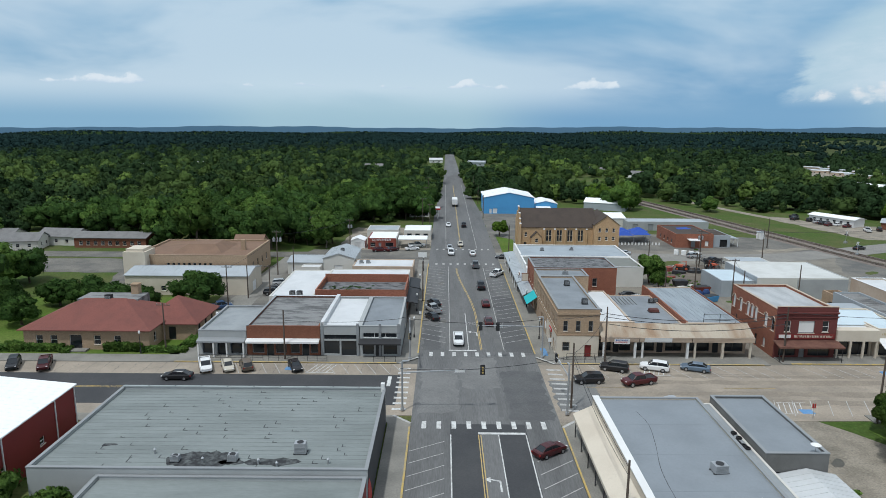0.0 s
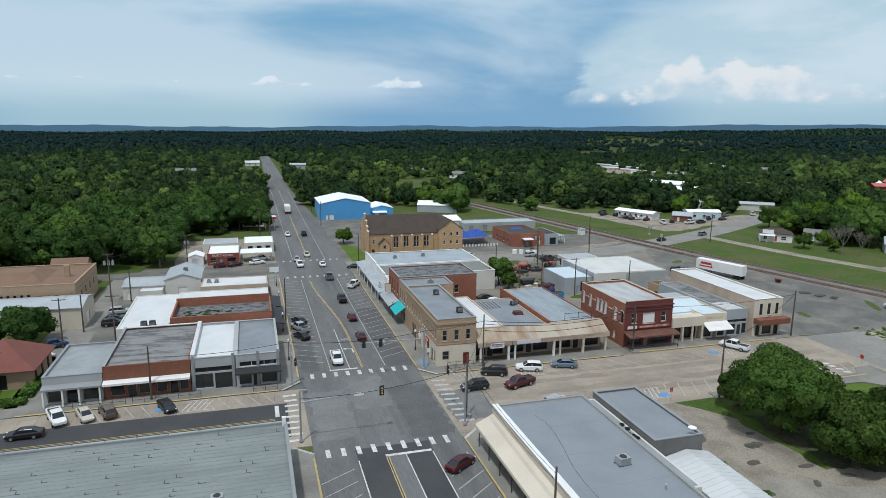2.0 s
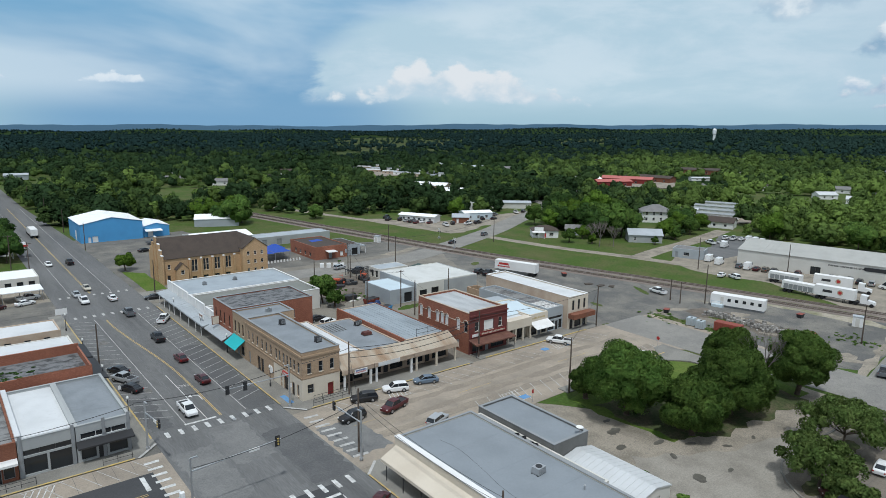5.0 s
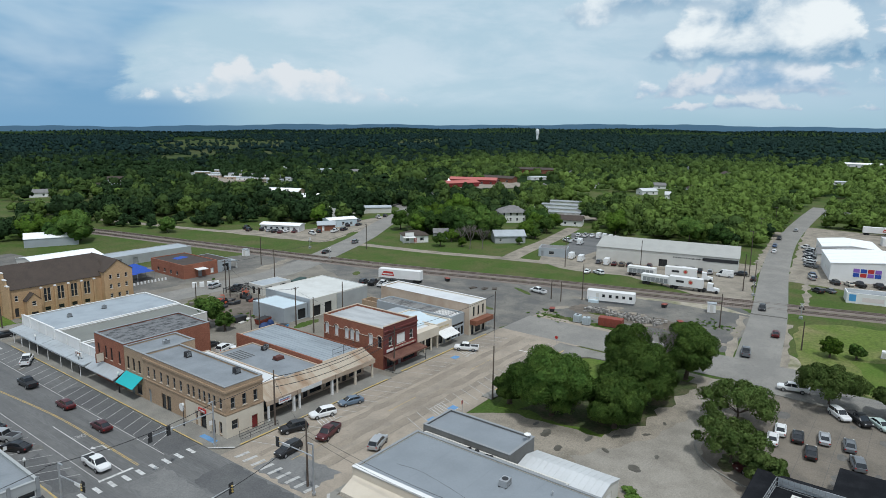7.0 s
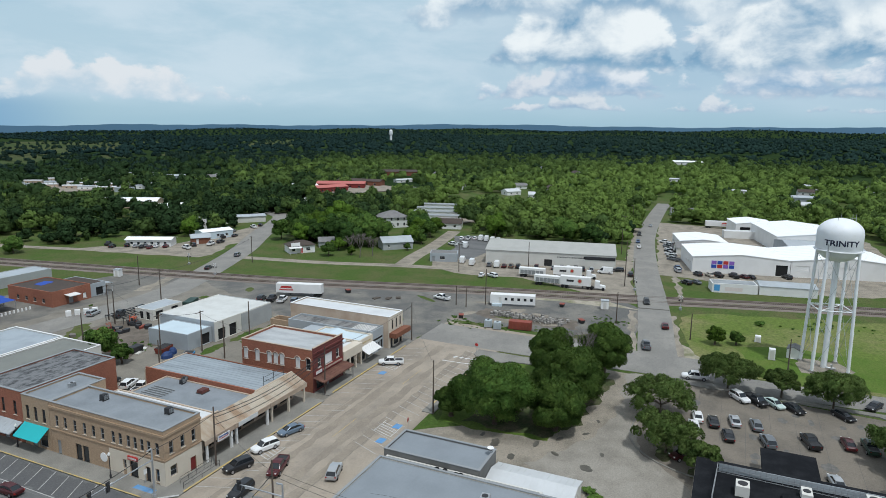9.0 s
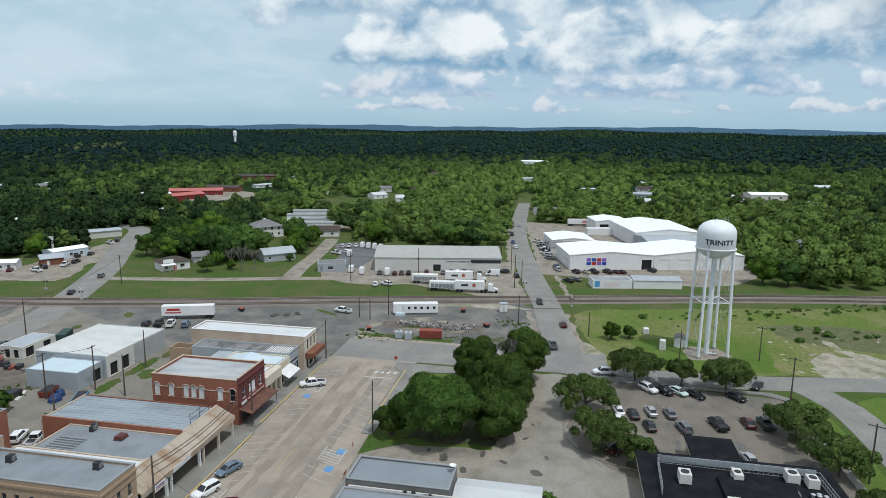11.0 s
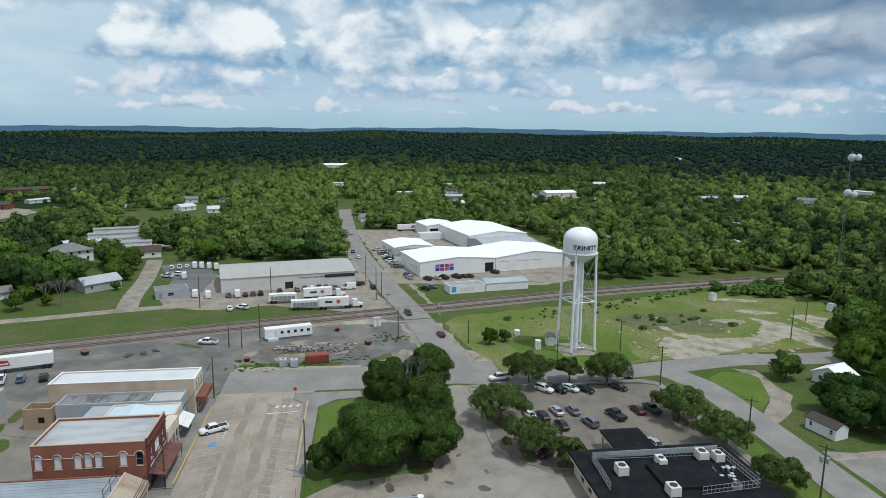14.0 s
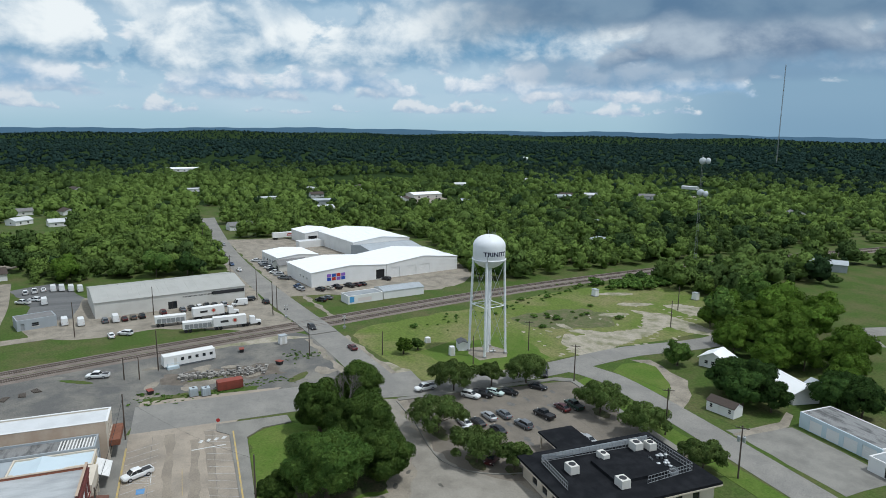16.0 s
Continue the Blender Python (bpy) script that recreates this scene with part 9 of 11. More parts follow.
def stand(name, label, templates, x, y, h, rnd, tint, material):
    vs, fs, ts, ns, at = [], [], [], [], 0
    z = ground_z(x, y)
    which = rnd.randint(len(templates), size=len(x))
    for k, (tv, tf, tn) in enumerate(templates):
        sel = np.where(which == k)[0]
        if not len(sel):
            continue
        a = rnd.rand(len(sel)) * 6.283
        sc = h[sel]
        wd = sc * rnd.uniform(0.75, 1.25, len(sel))
        c, s = np.cos(a), np.sin(a)
        px = (tv[None, :, 0] * c[:, None] - tv[None, :, 1] * s[:, None]) * wd[:, None] + x[sel][:, None]
        py = (tv[None, :, 0] * s[:, None] + tv[None, :, 1] * c[:, None]) * wd[:, None] + y[sel][:, None]
        pz = (tv[None, :, 2] - 0.11) * sc[:, None] + z[sel][:, None]
        vs.append(np.stack([px, py, pz], 2).reshape(-1, 3))
        nx = tn[None, :, 0] * c[:, None] - tn[None, :, 1] * s[:, None]
        ny = tn[None, :, 0] * s[:, None] + tn[None, :, 1] * c[:, None]
        ns.append(np.stack([nx, ny, np.repeat(tn[None, :, 2], len(sel), 0)], 2).reshape(-1, 3))
        fs.append((tf[None] + (np.arange(len(sel)) * len(tv))[:, None, None]).reshape(-1, 4) + at)
        ts.append(np.repeat(tint[sel], len(tv)))
        at += len(sel) * len(tv)
    me = quads_mesh(name, np.concatenate(vs), np.concatenate(fs), material, np.concatenate(ts))
    me.polygons.foreach_set("use_smooth", np.ones(len(me.polygons), bool))
    me.attributes.new("custom_normal", "FLOAT_VECTOR", "POINT").data.foreach_set("vector", np.concatenate(ns).astype(np.float32).ravel())
    return tagged(new(name, me), label, "woods", kind="stuff")


hx, hy = np.array([h[0] for h in HOUSES]), np.array([h[1] for h in HOUSES])
ok = np.ones(len(HOUSES), bool)
for a, b, c, d in OPEN_RECTS:
    ok &= ~((hx > a - 12) & (hx < b + 12) & (hy > c - 12) & (hy < d + 12))
for pts, wd in OPEN_LINES:
    pts = pts[::4] + [pts[-1]] if len(pts) > 20 else pts
    ok &= seg_dist(hx, hy, pts) > max(wd, 12) + 4
HOUSES = [h for h, k in zip(HOUSES, ok) if k] + SEEN
forms = []
for i, (w, d, h, r, rm, lab) in enumerate(((13, 9, 3.0, 1.8, MATS["dull white sheet roof"], "white wooden house with a pale metal roof"), (15, 8, 3.0, 1.9, SHINGLE_GREY, "cream wooden house with a grey shingle roof"), (18, 6, 2.9, 0.7, MATS["dull white sheet roof"], "long white mobile home with a pale roof"), (12, 9, 3.0, 2.0, SHINGLE_BROWN, "white wooden house with a brown roof"), (16, 11, 3.6, 1.2, METAL_ROOF, "grey metal barn with a pale roof"))):
    forms.append((w, d, h, r, rm, lab + " among trees"))
made = {}
for k, (x, y, a) in enumerate(HOUSES):
    i = k % 5
    if i in made:
        copy_thing(made[i], pose(x, y, float(ground_z(x, y)), 0, 0, a))
    else:
        w, d, h, r, rm, lab = forms[i]
        made[i] = gable("house", lab, "house", x, y, w, d, h, r, GREY_SIDING if i == 4 else WHITE_PAINT, rm, turn=a, holes={"S": wins(1, w - 1, 2, 1.3, 0.9, 2.1, "t"), "W": wins(1, d - 1, 1, 1.3, 0.9, 2.1, "t")})
        made[i]["group"] = "houses among the trees"
# the trailer park, the red school and other large far roofs
homes = []
for i, (wm_, rf_, lab) in enumerate(((WHITE_PAINT, METAL_ROOF, "white mobile home with a dull metal roof"), (GREY_SIDING, ROOF_PALE, "grey-blue mobile home with a pale roof"), (STUCCO_TAN, ROOF_WHITE, "tan mobile home with a white roof"))):
    homes.append(gable("mobile_home", lab, "mobile home", 330, 520, 14, 5, 2.8, 0.5, wm_, rf_, turn=-44, over=0.2, holes={"S": wins(1, 13, 3, 1.2, 0.9, 1.9, "t")}))
    homes[-1]["group"] = "trailer park"
rnd_p = random.Random(8)
for k in range(21):
    r, c = divmod(k, 7)
    x, y = 308 + c * 1.5 + r * 22 + rnd_p.uniform(-3, 3), 578 - c * 19 + r * 8 + rnd_p.uniform(-3, 3)
    m = pose(x, y, float(ground_z(x, y)), 0, 0, -44 + rnd_p.choice((0, 0, 6, -8, 80)))
    if k < 3:
        homes[k].matrix_basis = m
    else:
        copy_thing(homes[rnd_p.choice((0, 0, 1, 2))], m)
for x, y, w, d, t, wm_, lab in ((395, 356, 20, 12, -30, WHITE_PAINT, "white school hall with a pale roof"), (429, 342, 40, 15, -62, RED_SIDING, "long red school wing with a pale red roof"), (395, 332, 30, 10, -22, RED_SIDING, "low red school wing with a pale red roof"), (459, 341, 40, 13, -80, BRICK_BROWN, "long school wing with a dark roof"), (580, 368, 40, 18, -60, BRICK_BROWN, "brown brick school hall with a dark roof"),
                                (250, 390, 46, 14, -60, STUCCO_TAN, "long tan store with a white roof"), (242, 343, 18, 11, -40, OFF_WHITE, "white metal store with a pale roof"), (960, 102, 44, 16, -80, WHITE_PAINT, "long far white hall"),
                                (1168, -549, 50, 16, -30, WHITE_PAINT, "far white hall above the woods"), (540, -112, 30, 16, -80, OFF_WHITE, "open metal barn in a clearing")):
    b = gable("hall_building", lab + " among trees", "building", x, y, w, d, 4.2, 1.6, wm_, mat("faded red roof sheet", (0.45, 0.13, 0.11), 0.6, spots=(0.38, 0.12, 0.1), amount=0.5) if "red school" in lab else (SHINGLE_BROWN if "dark roof" in lab else METAL_WHITE), turn=t, holes={"S": wins(1, w - 1, max(3, int(w / 8)), 1.8, 1.0, 2.6, "t")})
    b.location.z = float(ground_z(x, y))
for x, y, w in ((298, 193, 28), (314, 199, 30), (331, 205, 30), (349, 211, 26)):
    b = gable("storage_row", "long low white row of storage units among trees", "storage", x, y, w, 7, 2.5, 0.5, WHITE_PAINT, ROOF_PALE, turn=-72, over=0.2, holes={"S": wins(0.5, w - 0.5, 8, 2.4, 0.1, 2.2, "g")})
    b["group"] = "storage rows"
for x, y, r in ((425, 325, 30), (320, 520, 30), (522, -108, 24), (462, -355, 24), (303, 180, 14)):
    q = [(x + r * math.cos(a) * 1.3, y + r * math.sin(a)) for a in [k * 0.6283 for k in range(10)]]
    z = float(ground_z(x, y))
    ob = patch("clearing_ground", q, 0.3, GRAVEL, "pale gravel clearing among trees", rag=3, step=6)
    ob.location.z = z + 0.4

# unit crowns: one metre high, scaled when set out
near_t = [unit_crown(100 + i, 0.42, 0.47, 0.50, 300, 0.036, 9, core=0.84, lr=(0.28, 0.5), cr=(0.4, 0.78), tilt=0.9, ulow=-0.8, sides=5, cheap=True) for i in range(9)]
mid_t = [unit_crown(120 + i, 0.44, 0.46, 0.48, 60, 0.06, 4, core=0.9, lr=(0.36, 0.6), cr=(0.35, 0.7), tilt=0.9, ulow=-0.7, sides=5, cheap=True) for i in range(7)]
far_t = [unit_crown(140 + i, 0.8, 0.40, 0.46, 14, 0.12, 2, core=0.95, lr=(0.34, 0.5), cr=(0.4, 0.8), ulow=-0.2, sides=5, cheap=True) for i in range(6)]
dist_t = [unit_crown(180 + i, 1.6, 0.4, 0.4, 3, 0.2, 0, core=1.0, sides=5, cheap=True) for i in range(3)]
low_t = [unit_crown(160 + i, 0.8, 0.48, 0.45, 40, 0.10, 4, core=0.95, ulow=-0.3, sides=5, cheap=True) for i in range(4)]


def tint_of(x, y, rnd):
    az = np.degrees(np.arctan2(x - 20, y - 60))
    east = np.clip((az - 42) / 35.0, 0, 1)              # paler leaf towards the east, sunlight there put into the tint
    return np.clip(0.80 * east - 0.06 + 0.7 * (field(x, y, 0.012, 5) - 0.40) + rnd.normal(size=len(x)) * 0.36 * np.clip((900 - np.hypot(x - 20, y - 60)) / 400, 0.3, 1), 0, 1)


def sizes(n, rnd, lo=6.0, hi=17.0):
    return np.clip(rnd.normal(9.6, 3.0, n), lo, hi)


x, y, rnd = scatter(60, 430, 7.3, 1)
keep = (field(x, y, 0.03, 2) > 0.20) | (x < 0)
x, y = x[keep], y[keep]
order = np.argsort(np.hypot(x - 40, y - 110))
pick, rest = order[:270], order[270:]
kinds = [make_tree("tree", "green broadleaf tree at the edge of town", 201 + i, 12.0, 10.5 + (i % 3), 1500, 0.22, 18, (LEAF, LEAF_DEEP, LEAF, LEAF_LIGHT, LEAF_DEEP, LEAF)[i], 0.22, 0.03, lr=(0.26, 0.44), cr=(0.4, 0.74), tilt=0.85, ulow=-0.9, sides=6) for i in range(6)]
used = [False] * 6
for k in pick:
    i = rnd.randint(6)
    if x[k] < 10:
        i = (1, 4, 0)[rnd.randint(3)]
    elif i == 3 and x[k] < 60:
        i = 1
    elif x[k] > 60 and y[k] < 60 and i in (1, 4):
        i = (3, 5, 1)[rnd.randint(3)]
    sc = float(np.clip(rnd.normal(0.95, 0.22), 0.5, 1.45))
    m = pose(x[k], y[k], 0, 0, 0, rnd.rand() * 360) @ Matrix.Diagonal((sc * 1.05, sc * 1.05, sc * rnd.uniform(0.85, 1.1), 1))
    if used[i]:
        ob = copy_thing(kinds[i], m)
        ob.matrix_basis = m
    else:
        ob, used[i] = kinds[i], True
        ob.matrix_basis = m
    ob["group"] = "trees at the edge of town"
x, y = x[rest], y[rest]
stand("near_woods", "mixed green broadleaf trees round the town", near_t, x, y, sizes(len(x), rnd), rnd, tint_of(x, y, rnd), LEAF_WOODS)
x, y, rnd = scatter(70, 560, 15.0, 7)
keep = field(x, y, 0.02, 8) > 0.42
x, y = x[keep], y[keep]
stand("wood_thickets", "low green thickets between the trees", low_t, x, y, rnd.uniform(2.5, 6.0, len(x)), rnd, tint_of(x, y, rnd), LEAF_WOODS)
x, y, rnd = scatter(430, 1050, 11.0, 2)
keep = (field(x, y, 0.013, 3) > 0.04) | (x < -20)
x, y = x[keep], y[keep]
r = np.hypot(x - 20, y - 60)
az = np.degrees(np.arctan2(x - 20, y - 60))
# leaf darkens with distance, in place of cloud shade over the far woods
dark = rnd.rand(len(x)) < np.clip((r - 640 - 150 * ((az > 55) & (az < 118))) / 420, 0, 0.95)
for sel, name, label, leaf in ((~dark, "middle_woods", "dense green woodland beyond the town", LEAF_WOODS), (dark, "pine_woods", "far woodland trees with cloud shade in their leaf colour", LEAF_DIMMED)):
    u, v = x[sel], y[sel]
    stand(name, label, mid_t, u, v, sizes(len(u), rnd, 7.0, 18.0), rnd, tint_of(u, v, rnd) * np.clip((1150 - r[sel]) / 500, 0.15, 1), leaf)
rnd = np.random.RandomState(12)
u = np.concatenate([np.array([(q[0], q[1])] * int(q[2] * 0.45)) + rnd.normal(size=(int(q[2] * 0.45), 2)) * q[2] * 0.55 for q in MEADOWS])
u = u[field(u[:, 0], u[:, 1], 0.02, 14) > 0.42]
stand("meadow_trees", "scattered dark trees on distant pasture", mid_t, u[:, 0], u[:, 1], rnd.uniform(6, 12, len(u)), rnd, tint_of(u[:, 0], u[:, 1], rnd) * 0.6, LEAF_DIMMED)
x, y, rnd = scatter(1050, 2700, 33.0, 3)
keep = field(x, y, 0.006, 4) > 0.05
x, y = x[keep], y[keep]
stand("far_woods", "far dark green woodland", far_t, x, y, rnd.uniform(9, 15, len(x)), rnd, tint_of(x, y, rnd), LEAF_HAZY)
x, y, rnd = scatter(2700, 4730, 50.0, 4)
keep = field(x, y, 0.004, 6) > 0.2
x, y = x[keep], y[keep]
stand("distant_woods", "distant dark woodland towards the horizon", dist_t, x, y, rnd.uniform(9, 15, len(x)), rnd, tint_of(x, y, rnd) * 0.6, LEAF_HAZY)

# ---- vehicles ----


def paint(name, c, metal=0.0):
    return mat(name + " car paint", c, 0.28, metal, grain=0.04, grain_scale=2, spec=0.5, spots=tuple(min(1, q * 0.85) for q in c), amount=0.4)


PAINTS = {"white": paint("white", (0.74, 0.74, 0.73)), "black": paint("black", (0.015, 0.015, 0.017)), "grey": paint("grey", (0.13, 0.14, 0.15)), "silver": paint("silver", (0.42, 0.43, 0.44), 0.3),
          "red": paint("red", (0.075, 0.008, 0.010)), "maroon": paint("maroon", (0.06, 0.009, 0.011)), "blue": paint("blue", (0.04, 0.08, 0.17)), "slate": paint("slate blue", (0.14, 0.19, 0.25), 0.2),
          "brown": paint("brown", (0.13, 0.105, 0.08)), "beige": paint("beige", (0.50, 0.46, 0.38)), "mint": paint("mint", (0.50, 0.60, 0.56)), "green": paint("dark green", (0.02, 0.045, 0.03))}
# kind: length, width, height, then stations of the body (x, low, high, half width) and of the cabin (x, high, half width)
SHAPES = {
    "sedan": (4.75, 1.82, 1.45, [(-2.37, .42, .86, .74), (-2.2, .28, .98, .84), (-1.3, .22, 1.0, .90), (0.2, .2, .98, .91), (1.3, .22, .92, .90), (2.1, .28, .80, .84), (2.38, .40, .66, .70)],
              [(-1.95, .97, .72), (-1.15, 1.40, .60), (-0.2, 1.45, .60), (0.45, 1.40, .60), (1.25, .95, .72)]),
    "suv": (4.75, 1.9, 1.72, [(-2.36, .45, 1.0, .80), (-2.2, .32, 1.08, .88), (-1.2, .28, 1.1, .94), (0.3, .26, 1.08, .95), (1.3, .28, 1.04, .94), (2.1, .34, .96, .88), (2.38, .46, .80, .74)],
            [(-2.3, 1.06, .80), (-1.95, 1.64, .68), (-0.4, 1.72, .68), (0.35, 1.66, .68), (1.1, 1.06, .80)]),
    "pickup": (5.6, 1.95, 1.85, [(-2.8, .5, 1.12, .90), (-2.65, .42, 1.15, .95), (-0.75, .38, 1.15, .97), (0.5, .36, 1.14, .97), (1.6, .38, 1.12, .96), (2.5, .42, 1.06, .92), (2.8, .52, .88, .82)],
               [(-0.85, 1.14, .84), (-0.6, 1.78, .72), (0.35, 1.85, .72), (0.95, 1.78, .72), (1.6, 1.12, .84)]),
    "van": (5.6, 2.0, 2.5, [(-2.8, .4, 1.3, .92), (-2.7, .3, 1.35, .98), (-1.0, .28, 1.35, 1.0), (0.8, .28, 1.32, 1.0), (1.9, .3, 1.25, .98), (2.6, .36, 1.0, .9), (2.8, .5, .8, .8)],
            [(-2.76, 1.33, .95), (-2.7, 2.45, .86), (0.6, 2.5, .86), (1.2, 2.42, .84), (2.2, 1.2, .88)]),
}
CARS = {}


def make_car(kind, colour):
    ln, wd, ht, body, cab = SHAPES[kind]
    pm = PAINTS[colour]
    word = {"sedan": "saloon car", "suv": "sport utility car", "pickup": "pickup truck", "van": "cargo van"}[kind]
    t = thing({"sedan": "car", "suv": "car", "pickup": "pickup_truck", "van": "van"}[kind], f"{colour} {word} standing on its wheels", "car" if kind in ("sedan", "suv") else word.split()[-1], 0, 0)
    rings = []
    for x, lo, hi, hw in body:
        rings.append([(x, -hw * 0.88, lo), (x, -hw, lo + 0.16), (x, -hw, hi - 0.14), (x, -hw * 0.9, hi), (x, hw * 0.9, hi), (x, hw, hi - 0.14), (x, hw, lo + 0.16), (x, hw * 0.88, lo)])
    part("body", Mesh().loft(rings), pm, t, smooth=False)
    low = [(x, z, hw) for x, z, hw in cab]
    g = Mesh()
    base = min(cab[0][1], cab[-1][1]) - 0.02
    gl = []
    for x, z, hw in low:
        bw = hw if z > base + 0.3 else hw * 0.98
        gl.append([(x, -max(hw + 0.1, 0) if z > base + 0.3 else -bw, base), (x, -bw, z - 0.035), (x, bw, z - 0.035), (x, max(hw + 0.1, 0) if z > base + 0.3 else bw, base)])
    part("cabin_glass", g.loft(gl), GLASS, t, "dark glazed cabin" if kind != "van" else "panelled cabin")
    r = Mesh()
    tops = [c for c in cab if c[1] > base + 0.3]
    r.loft([[(x, -hw - 0.015, z - 0.05), (x, -hw + 0.06, z + 0.015), (x, hw - 0.06, z + 0.015), (x, hw + 0.015, z - 0.05)] for x, z, hw in tops])
    x0, z0, h0 = tops[0]
    x1, z1, h1 = tops[-1]
    last, mid = (len(tops) - 1) * 4, (len(tops) // 2) * 4
    for sg, o, q in ((-1, 0, 1), (1, 3, 2)):                # pillars grow out of the roof's corners
        for ring, (xa, za, ha) in ((0, cab[0]), (last, cab[-1])):
            k = len(r.v)
            r.v += [(xa, sg * (ha + 0.03), base + 0.02), (xa, sg * (ha - 0.07), base + 0.06)]
            r.f.append((ring + o, ring + q, k + 1, k))
            r.m.append(0)
        k = len(r.v)
        r.v += [(tops[len(tops) // 2][0] - 0.10, sg * (h0 + 0.13), base), (tops[len(tops) // 2][0] + 0.02, sg * (h0 + 0.13), base)]
        r.f.append((mid + o, k, k + 1))
        r.m.append(0)
    if kind == "van":
        for sg in (-1, 1):
            r.face([(-2.74, sg * 0.99, 1.3), (0.9, sg * 0.99, 1.3), (0.6, sg * 0.88, 2.46), (-2.7, sg * 0.88, 2.46)])
        r.face([(-2.79, -0.95, 1.3), (-2.79, 0.95, 1.3), (-2.73, 0.87, 2.45), (-2.73, -0.87, 2.45)])
    part("roof", r, pm, t)
    wr = 0.34 if kind == "sedan" else (0.38 if kind in ("suv", "van") else 0.41)
    ax = (-ln * 0.29, ln * 0.30)
    for x in ax:
        for sg in (-1, 1):
            w = part("wheel", Mesh().tube((x, sg * (wd / 2 - 0.21), wr), (x, sg * (wd / 2 + 0.01), wr), wr, n=14), RUBBER, t)
            part("rim", Mesh().tube((x, sg * (wd / 2 - 0.05), wr), (x, sg * (wd / 2 + 0.025), wr), wr * 0.62, n=10), CHROME, w)
    f = ln / 2
    for sg in (-1, 1):
        part("headlight", Mesh().box(f - 0.2, f - 0.04, min(sg * 0.5, sg * 0.76), max(sg * 0.5, sg * 0.76), body[-1][2] - 0.05, body[-1][2] + 0.1), LAMP_W, t)
        part("tail_light", Mesh().box(-f + 0.0, -f + 0.14, min(sg * 0.58, sg * 0.8), max(sg * 0.58, sg * 0.8), body[0][2] - 0.22, body[0][2] - 0.02), LAMP_R, t)
    if kind == "pickup":
        part("truck_bed", Mesh().box(-2.62, -0.95, -0.78, 0.78, 1.12, 1.156), DARK_TRIM, t, "dark open load bed")
        for sg in (-1, 1):
            part("bed_rail", Mesh().box(-2.7, -0.9, min(sg * 0.8, sg * 0.93), max(sg * 0.8, sg * 0.93), 1.1, 1.24), pm, t)
        part("tailgate", Mesh().box(-2.79, -2.68, -0.9, 0.9, 0.75, 1.24), pm, t)
    return t


def cars(group, z, rows):
    """rows: kind, colour, x, y, heading in degrees (0 = towards +x)."""
    for kind, colour, x, y, a in rows:
        if (kind, colour) not in CARS:
            CARS[kind, colour] = ob = make_car(kind, colour)
            ob.matrix_basis = pose(x, y, z, 0, 0, a)
        else:
            ob = copy_thing(CARS[kind, colour], pose(x, y, z, 0, 0, a))
        ob["group"] = group


S, V, P, B = "sedan", "suv", "pickup", "van"
cars("cars on the main street", 0.075, [(P, "white", 2.8, 117.2, -90), (S, "maroon", 9.2, 129, 90), (S, "red", 9.4, 142.4, 90), (P, "black", 9.2, 157.8, 90), (P, "grey", 8.9, 181.5, 90), (S, "white", 8.8, 198.5, 90), (P, "white", 2.2, 199.5, -90),
     (S, "silver", 1.8, 207.6, -90), (S, "beige", 5.4, 214, -90), (S, "white", 1.6, 254, -90), (P, "black", 7.6, 253.3, 90), (P, "white", 14.2, 171.2, 60), (S, "black", -2.2, 142.4, 115), (P, "silver", -2.3, 137.2, 115), (S, "black", -2.4, 132, 115),
     (S, "maroon", 13.4, 75.6, 35), (S, "black", 13.6, 60.0, 35)])
cars("cars on the cross street", 0.08, [(P, "white", -39.6, 103.2, -66), (S, "beige", -35.9, 103.3, -66), (V, "brown", -32.9, 103.6, 114), (S, "black", -24.7, 103.5, -66), (S, "black", -42.5, 98.8, 180), (V, "black", -71.6, 103.2, -66), (P, "maroon", -66.5, 103.4, -66)])
cars("cars on the plaza", 0.072, [(V, "black", 28.6, 103.8, 160), (V, "white", 35.4, 104.1, 160), (S, "slate", 42.2, 104.0, 160), (P, "red", 31.0, 98.0, 197), (V, "black", 23.2, 98.6, 184), (V, "silver", 33.6, 89.4, 20), (P, "white", 79.4, 104.3, 118)])
cars("cars behind the shops", 0.03, [(V, "silver", -40.6, 159.6, 8), (S, "black", -40.6, 153.6, 8), (V, "black", -40.4, 150.6, 8), (S, "white", -49.2, 131.5, 40), (S, "white", -50.4, 128.2, 40), (P, "blue", -49.0, 138.0, 30), (V, "white", 44.8, 146.2, 20), (P, "white", 44.5, 142.4, 20), (S, "black", 44.0, 150.6, 10),
     (S, "red", -20.4, 203.6, 10), (S, "maroon", -16.4, 204.4, 40), (S, "white", -10.2, 205.8, 20), (P, "white", -9.0, 211, 10), (S, "black", 17.8, 193.4, 170), (S, "black", 33, 262, 20), (P, "grey", 40, 276, 10), (S, "silver", 56, 201, 170)])
cars("cars by the trailer", 0.03, [(V, "black", 110.4, 166.2, 20), (P, "black", 111.4, 163.0, 20), (P, "white", 112.0, 159.6, 20), (V, "black", 112.8, 150.4, 20), (V, "slate", 112.6, 155.4, 20), (P, "white", 136.2, 117.2, 78)])
cars("cars on the depot road", 0.08, [(V, "black", 160.1, 58.6, 190), (S, "red", 136.9, 50.8, 8), (P, "grey", 117.4, 53.4, 12), (S, "white", 259, 74.2, 8), (S, "blue", 273.6, 76.6, 188), (V, "black", 296.2, 79, 188), (S, "silver", 330, 77.5, 5), (P, "white", 100.6, 41, 100), (S, "black", 99.5, 8.2, 150), (V, "black", 198, 69, 10)])
